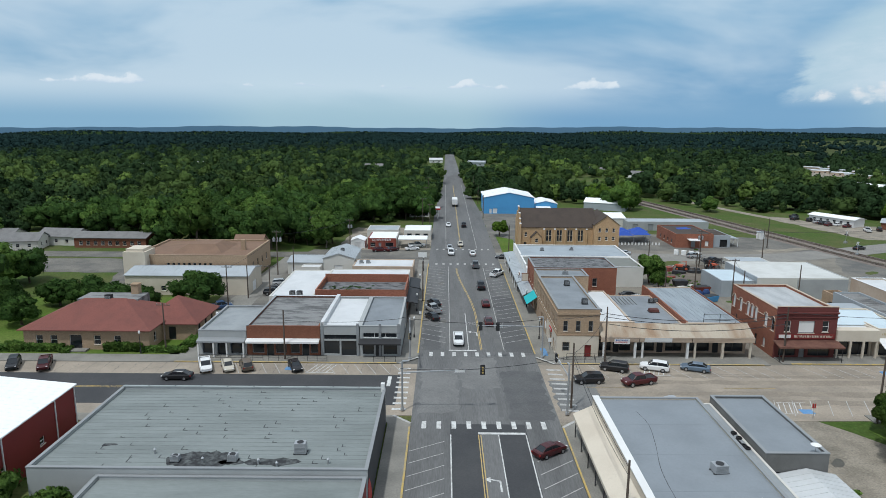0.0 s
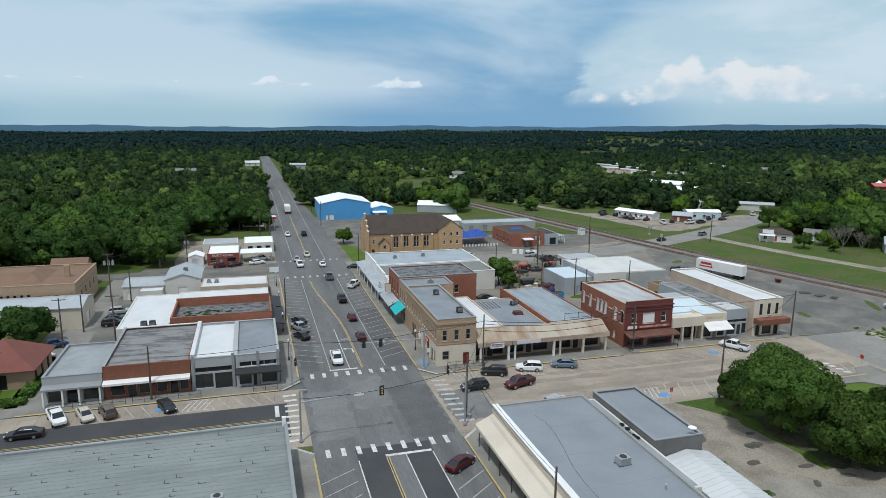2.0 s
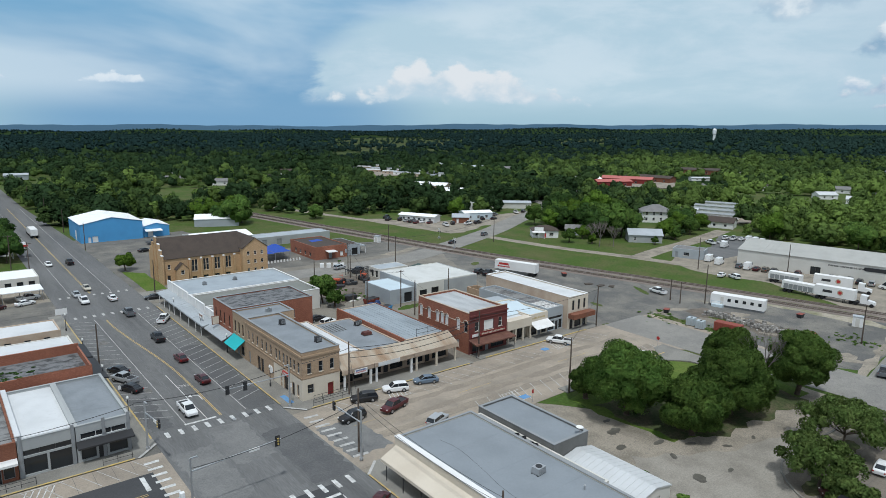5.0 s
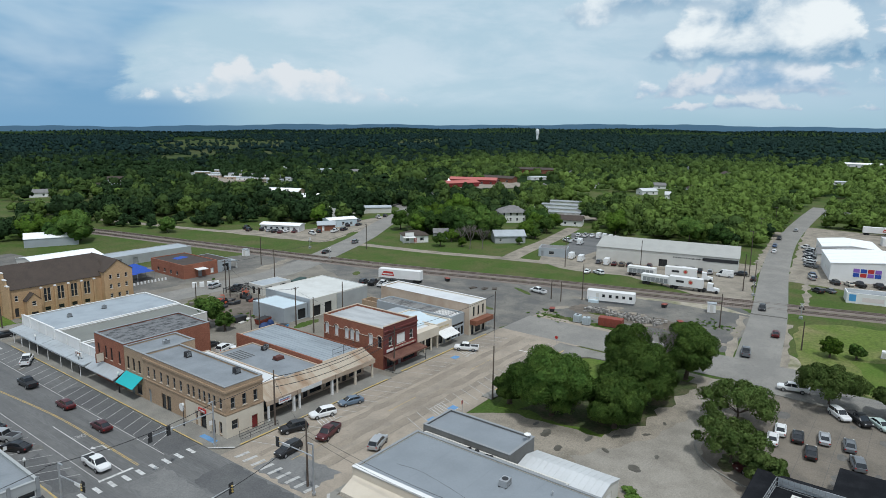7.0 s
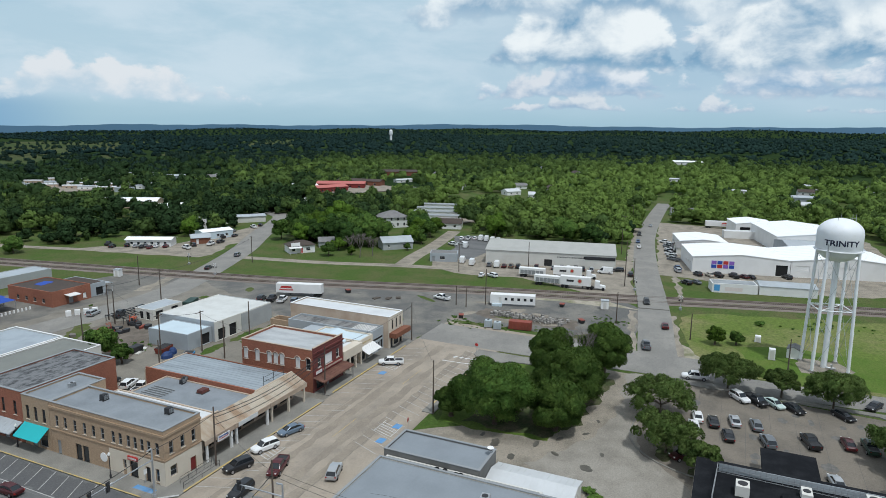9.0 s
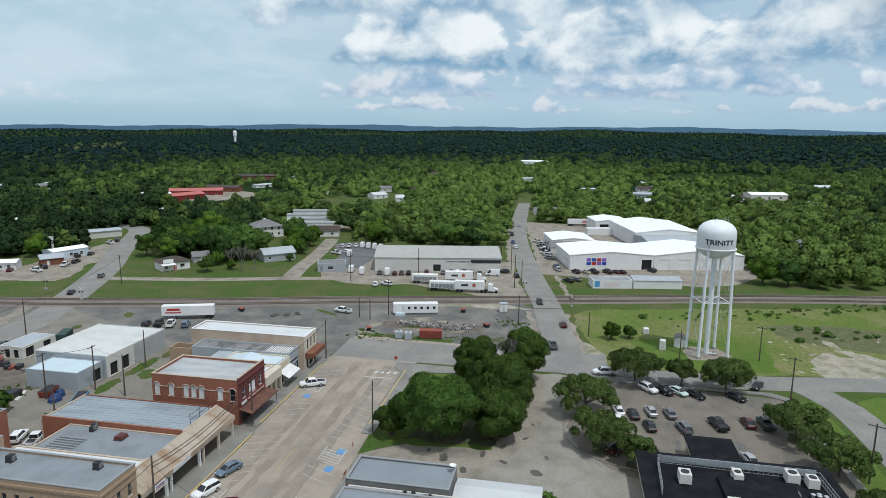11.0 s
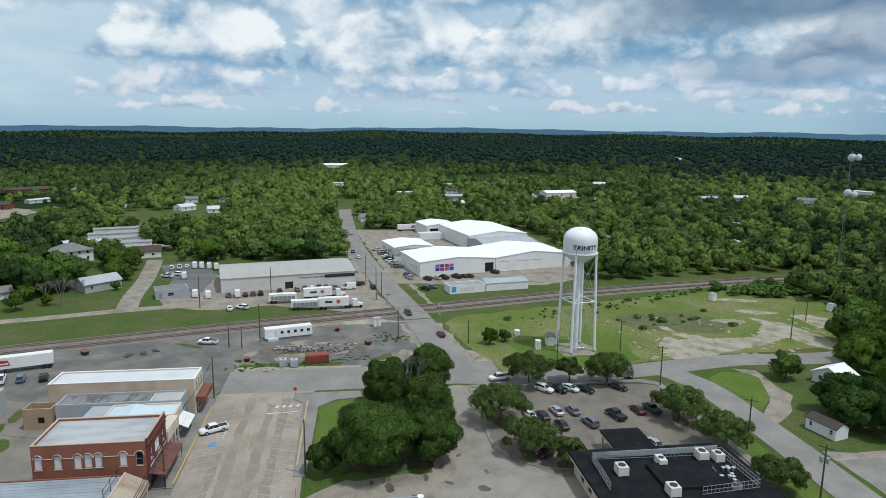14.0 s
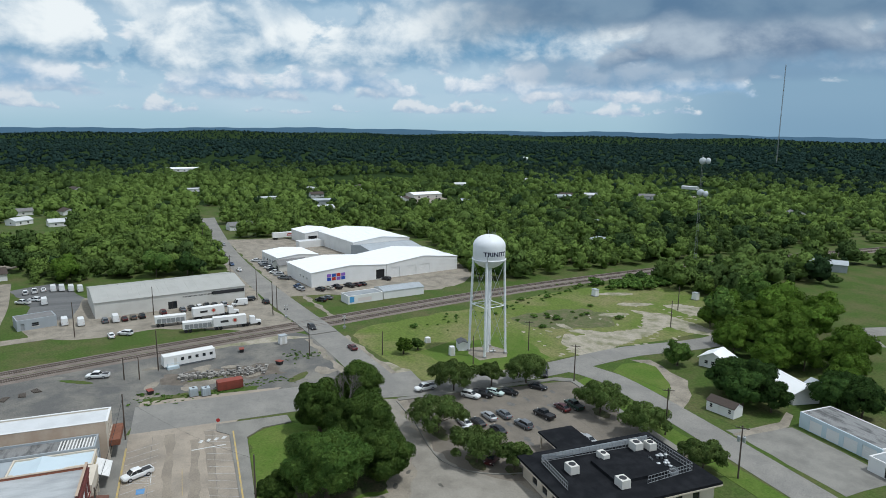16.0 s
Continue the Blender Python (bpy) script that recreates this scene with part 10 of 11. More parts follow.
cars("cars in the parking lot", 0.04, [(V, "white", 92.7, 32.2, 218), (P, "black", 92.5, 29.2, 218), (S, "mint", 92.5, 26.0, 218), (S, "black", 91.5, 22.6, 218), (S, "black", 92.0, 14.3, 218), (S, "white", 79.6, 39.4, 8), (S, "black", 78.6, 36.6, 8), (S, "silver", 80.6, 33.0, 8), (S, "grey", 80.4, 29.4, 8),
     (S, "white", 75.2, 39.8, 8), (S, "black", 73.8, 34.0, 8), (V, "grey", 74.2, 27.7, 14), (P, "black", 77.1, 21.0, 16), (S, "maroon", 79.2, 15.1, 6), (P, "green", 79.2, 11.9, 6), (S, "silver", 63.8, 18.6, 10), (V, "maroon", 62.6, 40.6, 130)])
cars("cars by the warehouse", 0.03, [(V, "grey", 190.3, 121.2, 12), (B, "white", 190.6, 118.2, 12), (S, "maroon", 190.8, 115.4, 12), (V, "brown", 191.6, 112.8, 12), (V, "black", 192.2, 110.2, 12), (V, "red", 194.9, 103.7, 12), (S, "grey", 196.7, 97.4, 12), (V, "black", 197.7, 94.6, 12), (V, "white", 198.0, 92.1, 12), (P, "black", 198.2, 89.4, 12), (V, "black", 198.9, 86.8, 12),
     (V, "silver", 199.5, 83.6, 12), (B, "white", 197.8, 78.2, 95), (V, "black", 203.6, 74.5, 100), (S, "white", 172.1, 117.6, 12), (V, "white", 173.1, 113.8, 60)])
cars("cars by the roadside office", 0.04, [(P, "black", 152.7, 284, 35), (V, "black", 154.5, 274.1, 30), (S, "silver", 154.9, 269.9, 30), (S, "black", 155.2, 266.5, 30), (S, "red", 155.4, 262.3, 30), (P, "white", 162.3, 248.6, 70), (V, "black", 168.2, 250.6, 60), (P, "black", 190.3, 254.7, 65), (V, "grey", 205.9, 262, 20), (P, "white", 221.3, 262, 60), (V, "black", 228, 263, 30)])
cars("cars by the depot", 0.03, [(P, "white", 277.9, 64.8, 60), (V, "silver", 271.2, 62.6, 60), (P, "grey", 265.5, 62.0, 60), (S, "white", 260.3, 61.2, 60), (P, "black", 253.6, 60.2, 60), (P, "white", 248.0, 59.6, 60), (V, "silver", 243.1, 58.8, 60), (P, "grey", 235.9, 57.4, 60), (P, "blue", 217.6, 54.2, 20), (V, "silver", 213.8, 53.8, 20),
     (V, "black", 210.8, 46.6, 30), (S, "beige", 211.6, 42.6, 30), (P, "black", 212.2, 39.6, 30), (P, "black", 213.4, 34.2, 30), (S, "maroon", 214.2, 31.0, 30), (S, "black", 214.8, 28.6, 30), (V, "black", 220.6, 16.5, 30), (V, "black", 194.2, 49.4, 40), (S, "grey", 196.8, 46.4, 40)])
cars("vans in the fleet yard", 0.03, [(V, "white", 240.8, 153.8, 12), (P, "white", 242.1, 151.0, 12), (S, "white", 244.3, 148.4, 12), (B, "white", 243.8, 145.0, 12), (B, "white", 243.4, 142.0, 12), (B, "white", 242.0, 138.6, 12), (B, "white", 240.2, 135.2, 12), (V, "white", 228.0, 148.4, 60), (P, "white", 224.5, 151.4, 60), (B, "white", 222.9, 144.4, 12), (B, "white", 192.0, 133.2, 12), (B, "white", 189.8, 128.2, 12)])
cars("cars by the mobile office", 0.03, [(S, "grey", 157.4, 267, 30), (S, "white", 159, 262.5, 30), (S, "red", 160.6, 258.6, 30), (V, "black", 149.8, 278, 30), (P, "white", 174, 246, 20), (V, "black", 180, 246, 10), (P, "white", 209, 276, 10), (P, "black", 214, 279, 10), (S, "black", 196, 252, 20), (S, "black", 136.5, 212.0, 25), (V, "grey", 160, 219.0, 25)])


def semi_trailer(x, y, heading, length=14.0, h=4.0, label="long white box trailer on twin rear axles", logo=None, windows=0):
    t = thing("semi_trailer", label, "trailer", x, y, 0.03, heading, group="parked trailers")
    part("box", Mesh().box(0, length, -1.25, 1.25, 1.15, h, chamfer=0.02), WHITE_PAINT, t)
    part("chassis", Mesh().box(0.4, length - 0.4, -0.5, 0.5, 0.85, 1.149), DARK_TRIM, t)
    for xx in (0.9, 2.2):
        for sg in (-1, 1):
            part("wheel", Mesh().tube((xx, sg * 0.7, 0.52), (xx, sg * 1.22, 0.52), 0.52, n=12), RUBBER, t)
    part("landing_leg", Mesh().box(length * 0.72, length * 0.72 + 0.15, -0.8, -0.65, 0, 0.85).box(length * 0.72, length * 0.72 + 0.15, 0.65, 0.8, 0, 0.85), DARK_TRIM, t)
    for sg in (-1, 1):
        if logo:
            part("emblem", Mesh().extrude([(length * 0.62, 1.9), (length * 0.93, 1.9), (length * 0.88, 3.3), (length * 0.66, 3.3)], sg * 1.26 - 0.01, sg * 1.26 + 0.01, "y"), logo, t, "large red painted emblem")
            part("emblem_band", Mesh().box(length * 0.65, length * 0.9, min(sg * 1.262, sg * 1.29), max(sg * 1.262, sg * 1.29), 2.25, 2.6), WHITE_PAINT, t)
        if windows:
            for i in range(windows):
                u = 0.6 + i * (length - 1.0) / windows
                part("side_door", Mesh().box(u, u + (length - 1.0) / windows - 0.15, min(sg * 1.252, sg * 1.28), max(sg * 1.252, sg * 1.28), 1.3, 2.7), GREY_TRIM, t, "grey roll-up side door")
    return t


def truck_cab(x, y, heading):
    t = thing("truck_tractor", "white truck tractor with a dark windscreen", "truck", x, y, 0.03, heading)
    part("cabin", Mesh().loft([[(-1.2, -1.1, 0.7), (-1.2, 1.1, 0.7), (-1.2, 1.05, 3.1), (-1.2, -1.05, 3.1)], [(0.5, -1.1, 0.7), (0.5, 1.1, 0.7), (0.4, 1.0, 2.9), (0.4, -1.0, 2.9)]]), PAINTS["white"], t)
    part("bonnet", Mesh().loft([[(0.5, -0.95, 0.6), (0.5, 0.95, 0.6), (0.5, 0.9, 1.75), (0.5, -0.9, 1.75)], [(2.3, -0.85, 0.6), (2.3, 0.85, 0.6), (2.25, 0.75, 1.45), (2.25, -0.75, 1.45)]]), PAINTS["white"], t)
    part("windscreen", Mesh().loft([[(0.47, -0.95, 1.85), (0.47, 0.95, 1.85), (0.43, 0.9, 2.7), (0.43, -0.9, 2.7)], [(0.54, -0.95, 1.85), (0.54, 0.95, 1.85), (0.48, 0.9, 2.7), (0.48, -0.9, 2.7)]]), GLASS, t)
    part("chassis", Mesh().box(-4.0, 2.2, -0.45, 0.45, 0.5, 0.8), DARK_TRIM, t)
    for xx in (-3.4, -2.2, 1.6):
        for sg in (-1, 1):
            part("wheel", Mesh().tube((xx, sg * 0.7, 0.5), (xx, sg * 1.15, 0.5), 0.5, n=12), RUBBER, t)
    return t


semi_trailer(122.3, 152.0, 108.6, 14.6, logo=RED_PAINT, label="long white box trailer with a red emblem in the yard")
semi_trailer(179.2, 105.6, -84, 9.4, 3.4, "white delivery trailer with roll-up side doors", windows=6)
semi_trailer(170.0, 97.2, -86, 9.0, 3.4, "white delivery trailer with roll-up side doors", windows=6)
for x, y, a in ((170.0, 88.2, -84), (183.6, 94.2, -77)):
    t = semi_trailer(x, y, a, 10.2, 4.0, "white box trailer with a round emblem")
    for sg in (-1, 1):
        part("emblem", Mesh().tube((6.6, sg * 1.252, 2.7), (6.6, sg * 1.275, 2.7), 0.75, n=20), STUCCO_TAN, t, "round tan emblem")
        part("emblem_core", Mesh().tube((6.6, sg * 1.276, 2.7), (6.6, sg * 1.29, 2.7), 0.45, n=20), RED_PAINT, t)
        part("emblem_bar", Mesh().box(2.2, 4.6, min(sg * 1.252, sg * 1.275), max(sg * 1.252, sg * 1.275), 2.3, 3.0), DARK_TRIM, t, "dark lettering bar")
truck_cab(171.6, 75.6, -84)
truck_cab(186.6, 81.6, -77)
t = semi_trailer(341.8, 50, -78, 13, 4.0, "red and white box trailer behind the depot", logo=RED_PAINT)
truck_cab(300, 282, 30)
for i, (x, y, a) in enumerate(((5.0, 322, 90),)):
    t = semi_trailer(x, y - 9, a, 10, 3.6, "grey truck trailer on the far street")
    truck_cab(x, y + 4.5, a)

# ---- water tower ----
tw = thing("water_tower", "tall white water tower on four legs with a lettered tank", "water tower", 121.7, 14.6)
TR = 4.6
prof = [(0.62, 25.0), (1.8, 25.15), (3.0, 25.75), (3.9, 26.55), (4.45, 27.4), (TR, 27.6), (TR, 31.3)]
prof += [(TR * math.cos(a), 31.3 + 3.3 * math.sin(a)) for a in [k * math.pi / 2 / 9 for k in range(1, 9)]] + [(0.02, 34.62)]
part("tank", Mesh().lathe(prof, 48), TOWER_WHITE, tw, smooth=True)
part("tank_ring", Mesh().lathe([(TR + 0.02, 27.45), (TR + 0.32, 27.5), (TR + 0.32, 27.66), (TR + 0.02, 27.72)], 48), TOWER_WHITE, tw)
part("riser", Mesh().tube((0, 0, 0), (0, 0, 25.3), 0.62, n=18), TOWER_WHITE, tw, "wide central riser pipe")
legs = []
for k in range(4):
    a = radians(148 + 90 * k)
    q0, q1 = Vector((5.3 * math.cos(a), 5.3 * math.sin(a), 0.3)), Vector((4.45 * math.cos(a), 4.45 * math.sin(a), 27.9))
    legs.append((q0, q1))
    leg = part("leg", Mesh().tube(q0, q1, 0.36, 0.34, 14), TOWER_WHITE, tw)
    part("footing", Mesh().lathe([(0.02, 0.42), (0.6, 0.4), (0.75, 0.0)], 10, 0, q0.x, q0.y), CONC, leg)


def on_leg(k, z):
    a, b = legs[k % 4]
    t = (z - a.z) / (b.z - a.z)
    return a + (b - a) * t


for k in range(4):
    part("strut", Mesh().tube(on_leg(k, 14.2), on_leg(k + 1, 14.2), 0.13, n=8), TOWER_WHITE, tw)
    part("strut", Mesh().tube(on_leg(k, 14.2), (0, 0, 14.2), 0.08, n=6), TOWER_WHITE, tw)
    for z0, z1 in ((1.0, 14.0), (14.4, 26.6)):
        part("brace_rod", Mesh().tube(on_leg(k, z0), on_leg(k + 1, z1), 0.045, n=5), STEEL, tw)
        part("brace_rod", Mesh().tube(on_leg(k + 1, z0), on_leg(k, z1), 0.045, n=5), STEEL, tw)
ld = Mesh()
p0, p1 = on_leg(2, 1.0), on_leg(2, 27.4)
for sg in (-0.2, 0.2):
    ld.tube((p0.x + 0.55, p0.y + sg, p0.z), (p1.x + 0.55, p1.y + sg, p1.z), 0.03, n=4)
for i in range(60):
    q = p0 + (p1 - p0) * (i / 60)
    ld.tube((q.x + 0.55, q.y - 0.2, q.z), (q.x + 0.55, q.y + 0.2, q.z), 0.02, n=4)
part("ladder", ld, STEEL, tw)
for k, (x, y, z, h) in enumerate(((0.3, 0.2, 34.5, 1.3), (-2.0, 1.0, 34.1, 0.9), (3.4, -2.4, 33.2, 2.0), (2.6, -3.0, 33.2, 2.2))):
    part("antenna", Mesh().tube((x, y, z - 0.6), (x, y, z + h), 0.035, n=5), STEEL, tw)
for a in (radians(-40), radians(-62), radians(150)):
    part("antenna_panel", Mesh().box((TR + 0.35) * math.cos(a) - 0.12, (TR + 0.35) * math.cos(a) + 0.12, (TR + 0.35) * math.sin(a) - 0.12, (TR + 0.35) * math.sin(a) + 0.12, 27.7, 29.2), STEEL, tw)
part("top_rail", Mesh().tube((2.2, -3.0, 33.0), (2.2, -3.0, 34.4), 0.04, n=5).tube((3.2, -2.0, 33.0), (3.2, -2.0, 34.4), 0.04, n=5).tube((2.2, -3.0, 34.4), (3.2, -2.0, 34.4), 0.04, n=5), STEEL, tw)
tm = text_mesh("TRINITY", 1.72, 0.02, 0.045)
tm.transform(Matrix.Diagonal((1.12, 1.0, 1.0, 1.0)))
for v in tm.vertices:                               # bend the line of letters round the tank, facing -x
    a = math.pi + v.co.x / TR
    r = TR + 0.03 + v.co.z
    v.co = (r * math.cos(a), r * math.sin(a), 29.45 + v.co.y)
tm.materials.append(mat("navy lettering paint", (0.03, 0.032, 0.06), 0.6, grain=0.08))
part("lettering", tm, None, tw, "dark painted word")
vb = thing("valve_set", "grey pipe valves at the foot of a water tower", "valves", 120.4, 13.2)
part("pipe", Mesh().tube((0, -0.8, 0.5), (0, 1.2, 0.5), 0.22, n=10).tube((0, 0, 0.0), (0, 0, 1.2), 0.2, n=10), STEEL, vb)
part("hand_wheel", Mesh().tube((0, 0, 1.2), (0, 0, 1.28), 0.3, n=12), STEEL, vb)
patch("tower_pad", [(116, 19.5), (115.5, 11), (121, 8.5), (126, 11), (126.5, 18), (122, 20.5)], 0.03, GRAVEL, "pale gravel pad under the water tower", rag=0.5)
gable("pump_hut", "small white pump hut with a grey roof", "hut", 126.6, 20.4, 3.6, 2.8, 2.2, 0.6, WHITE_PAINT, SHINGLE_GREY, turn=-10, over=0.15, holes={"W": [(0.9, 1.8, 0.05, 1.9, "d")]})
for x, y, h in ((122.4, 25.3, 2.6), (135.4, 28.0, 1.6)):
    u = thing("utility_cabinet", "white steel utility cabinet on grass", "cabinet", x, y)
    part("body", Mesh().box(-0.8, 0.8, -0.7, 0.7, 0.1, h, chamfer=0.03), WHITE_PAINT, u)
    part("door", Mesh().box(-0.83, -0.802, -0.45, 0.45, 0.25, h - 0.3), OFF_WHITE, u)
    part("plinth", Mesh().box(-0.9, 0.9, -0.8, 0.8, 0, 0.099), CONC, u)

# ---- rail yard ----
cv = thing("site_trailer", "long white office trailer with small windows", "trailer", 137.2, 101.6, 0.02, -74.5)
part("body", Mesh().box(0, 13.6, -0.1, 2.9, 0.55, 3.3, chamfer=0.04), WHITE_PAINT, cv)
part("skirt", Mesh().box(0.3, 13.3, 0.2, 2.6, 0.0, 0.549), GREY_TRIM, cv)
for i in range(5):
    part("window", Mesh().box(4.4 + i * 1.9, 5.2 + i * 1.9, -0.13, -0.102, 1.7, 2.5), GLASS, cv)
part("door", Mesh().box(2.6, 3.4, -0.13, -0.102, 0.7, 2.7), OFF_WHITE, cv)
part("steps", Mesh().box(0.6, 3.6, -1.3, -0.11, 0.0, 0.7).box(0.6, 0.7, -1.3, -1.2, 0.7, 1.7).box(3.5, 3.6, -1.3, -1.2, 0.7, 1.7).box(0.6, 3.6, -1.3, -1.24, 1.6, 1.7), TIN_BLUE, cv)
rc = thing("steel_container", "rusty red steel container with flat sides", "container", 118.0, 86.0, 0.02, -82)
part("box", Mesh().box(-3, 3, -1.2, 1.2, 0.15, 2.3), RUST_RED, rc)
cr = Mesh()
for i in range(16):
    cr.box(-2.9 + i * 0.38, -2.72 + i * 0.38, -1.26, -1.203, 0.25, 2.2)
part("corrugation", cr, RUST_RED, rc)
part("skid", Mesh().box(-2.8, 2.8, -1.1, -0.9, 0, 0.149).box(-2.8, 2.8, 0.9, 1.1, 0, 0.149), DARK_TRIM, rc)
for x, y in ((116.0, 94.4), (115.4, 91.6)):
    tk = thing("liquid_tote", "pale grey plastic liquid tote in a steel cage", "tote", x, y, 0.02, -80)
    part("tank", Mesh().box(-1.0, 1.0, -0.95, 0.95, 0.2, 2.0, chamfer=0.12), mat("milky grey plastic", (0.42, 0.47, 0.49), 0.5, spots=(0.34, 0.39, 0.41), scale=3, amount=0.7), tk)
    part("pallet", Mesh().box(-1.05, 1.05, -1.0, 1.0, 0.0, 0.199), SLEEPER, tk)
    for k in range(5):
        part("cage_bar", Mesh().box(-0.9 + k * 0.44, -0.85 + k * 0.44, -1.04, -0.955, 0.2, 1.9), STEEL, tk)
    part("lid", Mesh().lathe([(0.3, 1.99), (0.3, 2.1), (0.02, 2.14)], 12), DARK_TRIM, tk)
for x, y, a in ((148.4, 69.3, -75), (112.5, 230, -75), (150.2, -86.6, 10), (167.7, -53.0, 10)):
    sh = thing("signal_hut", "small white steel signal hut beside the track", "hut", x, y, 0.02, a)
    part("body", Mesh().box(-1.1, 1.1, -0.9, 0.9, 0.2, 2.7, chamfer=0.02), WHITE_PAINT, sh)
    part("roof", Mesh().box(-1.2, 1.2, -1.0, 1.0, 2.702, 2.82), METAL_ROOF, sh)
    part("door", Mesh().box(-0.45, 0.45, -0.93, -0.902, 0.3, 2.3), OFF_WHITE, sh)
    part("plinth", Mesh().box(-1.2, 1.2, -1.0, 1.0, 0, 0.199), CONC, sh)
rub = Mesh()
rr = random.Random(21)
for i in range(420):
    t = rr.random()
    cx, cy = 128.8 - 1.2 * t + rr.gauss(0, 1.1), 98 - 22 * t
    s, z = rr.uniform(0.1, 0.5), abs(rr.gauss(0, 0.35))
    q = [(cx + s * math.cos(a) * rr.uniform(0.6, 1.6), cy + s * math.sin(a) * rr.uniform(0.6, 1.6)) for a in (0.3, 1.8, 3.4, 4.9)]
    rub.prism(q, z * 0.4, z + s * 0.7)
single("rubble", rub, mat("broken concrete", (0.33, 0.31, 0.28), 0.95, spots=(0.14, 0.13, 0.12), scale=3, amount=0.9, grain=0.2, island=0.35), "long heap of broken concrete and scrap", "rubble", kind="stuff")
for i, (x, y, a) in enumerate(((129.5, 132.5, 10), (128.0, 136.0, -12), (131.5, 130.0, 30))):
    sl = thing("timber_stack", "rough heap of old dark sleepers", "timber", x, y, 0.02, a, group="old sleepers")
    for k in range(5):
        part("beam", Mesh().box(-1.4 + k * 0.1, 1.4 - k * 0.05, -0.7 + k * 0.32, -0.45 + k * 0.32, 0.0, 0.24), SLEEPER, sl)
for i, (x, y) in enumerate(((145.0, 81.3), (120.6, 104.2), (131, 72.4), (130.2, 147.6))):
    b = thing("scrap_bin", "dark rusty scrap bin in the yard", "bin", x, y, 0.02, 20 * i)
    part("tub", Mesh().loft([[(-0.7, -0.5, 0), (0.7, -0.5, 0), (0.7, 0.5, 0), (-0.7, 0.5, 0)], [(-0.95, -0.65, 1.0), (0.95, -0.65, 1.0), (0.95, 0.65, 1.0), (-0.95, 0.65, 1.0)]]), DARK_TRIM, b)
    part("rim", Mesh().box(-1.0, 1.0, -0.7, 0.7, 1.002, 1.06), RUST_RED, b)
for i, (x, y, w, d, c) in enumerate(((61, 147, 5.5, 2.2, BLUE_SIDING), (63, 156, 4, 2.4, RUST_RED), (60, 162, 3.5, 2.2, DARK_TRIM), (57.5, 134.5, 2.2, 1.8, WHITE_PAINT))):
    b = thing("skip_bin", "steel skip standing behind the shops", "skip", x, y, 0.03, 25 - 12 * i)
    part("tub", Mesh().loft([[(-w / 2 + 0.3, -d / 2 + 0.2, 0.1), (w / 2 - 0.3, -d / 2 + 0.2, 0.1), (w / 2 - 0.3, d / 2 - 0.2, 0.1), (-w / 2 + 0.3, d / 2 - 0.2, 0.1)], [(-w / 2, -d / 2, 1.4), (w / 2, -d / 2, 1.4), (w / 2, d / 2, 1.4), (-w / 2, d / 2, 1.4)]]), c, b)
    part("load", Mesh().box(-w / 2 + 0.15, w / 2 - 0.15, -d / 2 + 0.15, d / 2 - 0.15, 1.402, 1.5), DARK_TRIM, b)
    part("skid", Mesh().box(-w / 2 + 0.4, w / 2 - 0.4, -0.6, -0.45, 0, 0.099).box(-w / 2 + 0.4, w / 2 - 0.4, 0.45, 0.6, 0, 0.099), DARK_TRIM, b)

# ---- poles, cables, signals, rails ----


def pole(x, y, h=10.5, arms=1, turn=0.0, can=0, lamp=False, lean=0.0):
    t = thing("utility_pole", "dark weathered timber utility pole" + (" with transformer cans" if can else (" with a crossarm" if arms else "")), "utility pole", x, y, 0, turn, group="utility poles")
    part("shaft", Mesh().tube((0, 0, 0), (lean, 0, h), 0.17, 0.11, 8), WOOD_POLE, t)
    for k in range(arms):
        z = h - 0.5 - k * 1.1
        part("crossarm", Mesh().box(-1.2, 1.2, 0.12, 0.24, z, z + 0.13), WOOD_POLE, t)
        ins = Mesh()
        for u in (-1.1, -0.4, 0.4, 1.1):
            ins.tube((u, 0.18, z + 0.13), (u, 0.18, z + 0.34), 0.05, n=6)
        part("insulator_row", ins, GREY_TRIM, t)
    for k in range(can):
        a = (k - (can - 1) / 2) * 0.9
        c = part("transformer", Mesh().lathe([(0.02, h - 3.0), (0.3, h - 2.98), (0.3, h - 2.0), (0.02, h - 1.92)], 12, 0, a, 0.42), STEEL, t)
        part("bushing", Mesh().tube((a, 0.42, h - 1.95), (a, 0.42, h - 1.7), 0.06, n=6), GREY_TRIM, c)
    if lamp:
        part("lamp_arm", Mesh().tube((0, 0, h - 2.2), (1.5, 0, h - 1.7), 0.05, n=6), STEEL, t)
        part("lamp_head", Mesh().box(1.3, 2.0, -0.14, 0.14, h - 1.8, h - 1.62), STEEL, t)
    return t


POLES = [(-44.4, 170.7, 12, 1, 0, 3), (-39.8, 169.3, 8, 0, 0, 0), (-45.4, 147.1, 8, 0, 0, 0), (-46.9, 137.5, 10, 1, 0, 0), (-37.8, 138.1, 10, 1, 0, 0), (-27.4, 107.6, 9, 0, 0, 0), (-4.8, 145.4, 9.5, 0, 0, 0), (-2.3 - 3, 238.3, 11, 1, 0, 0),
         (27.9, 107.6, 10, 0, 0, 0), (67.3, 148.4, 10, 1, 0, 0), (66.1, 140.5, 9, 0, 0, 0), (59.0, 108.2, 10, 0, 0, 0), (81.7, 146.5, 9, 0, 0, 0), (60.4, 85.0, 10.5, 0, 0, 0), (96.3, 107.6, 10, 0, 0, 0)]
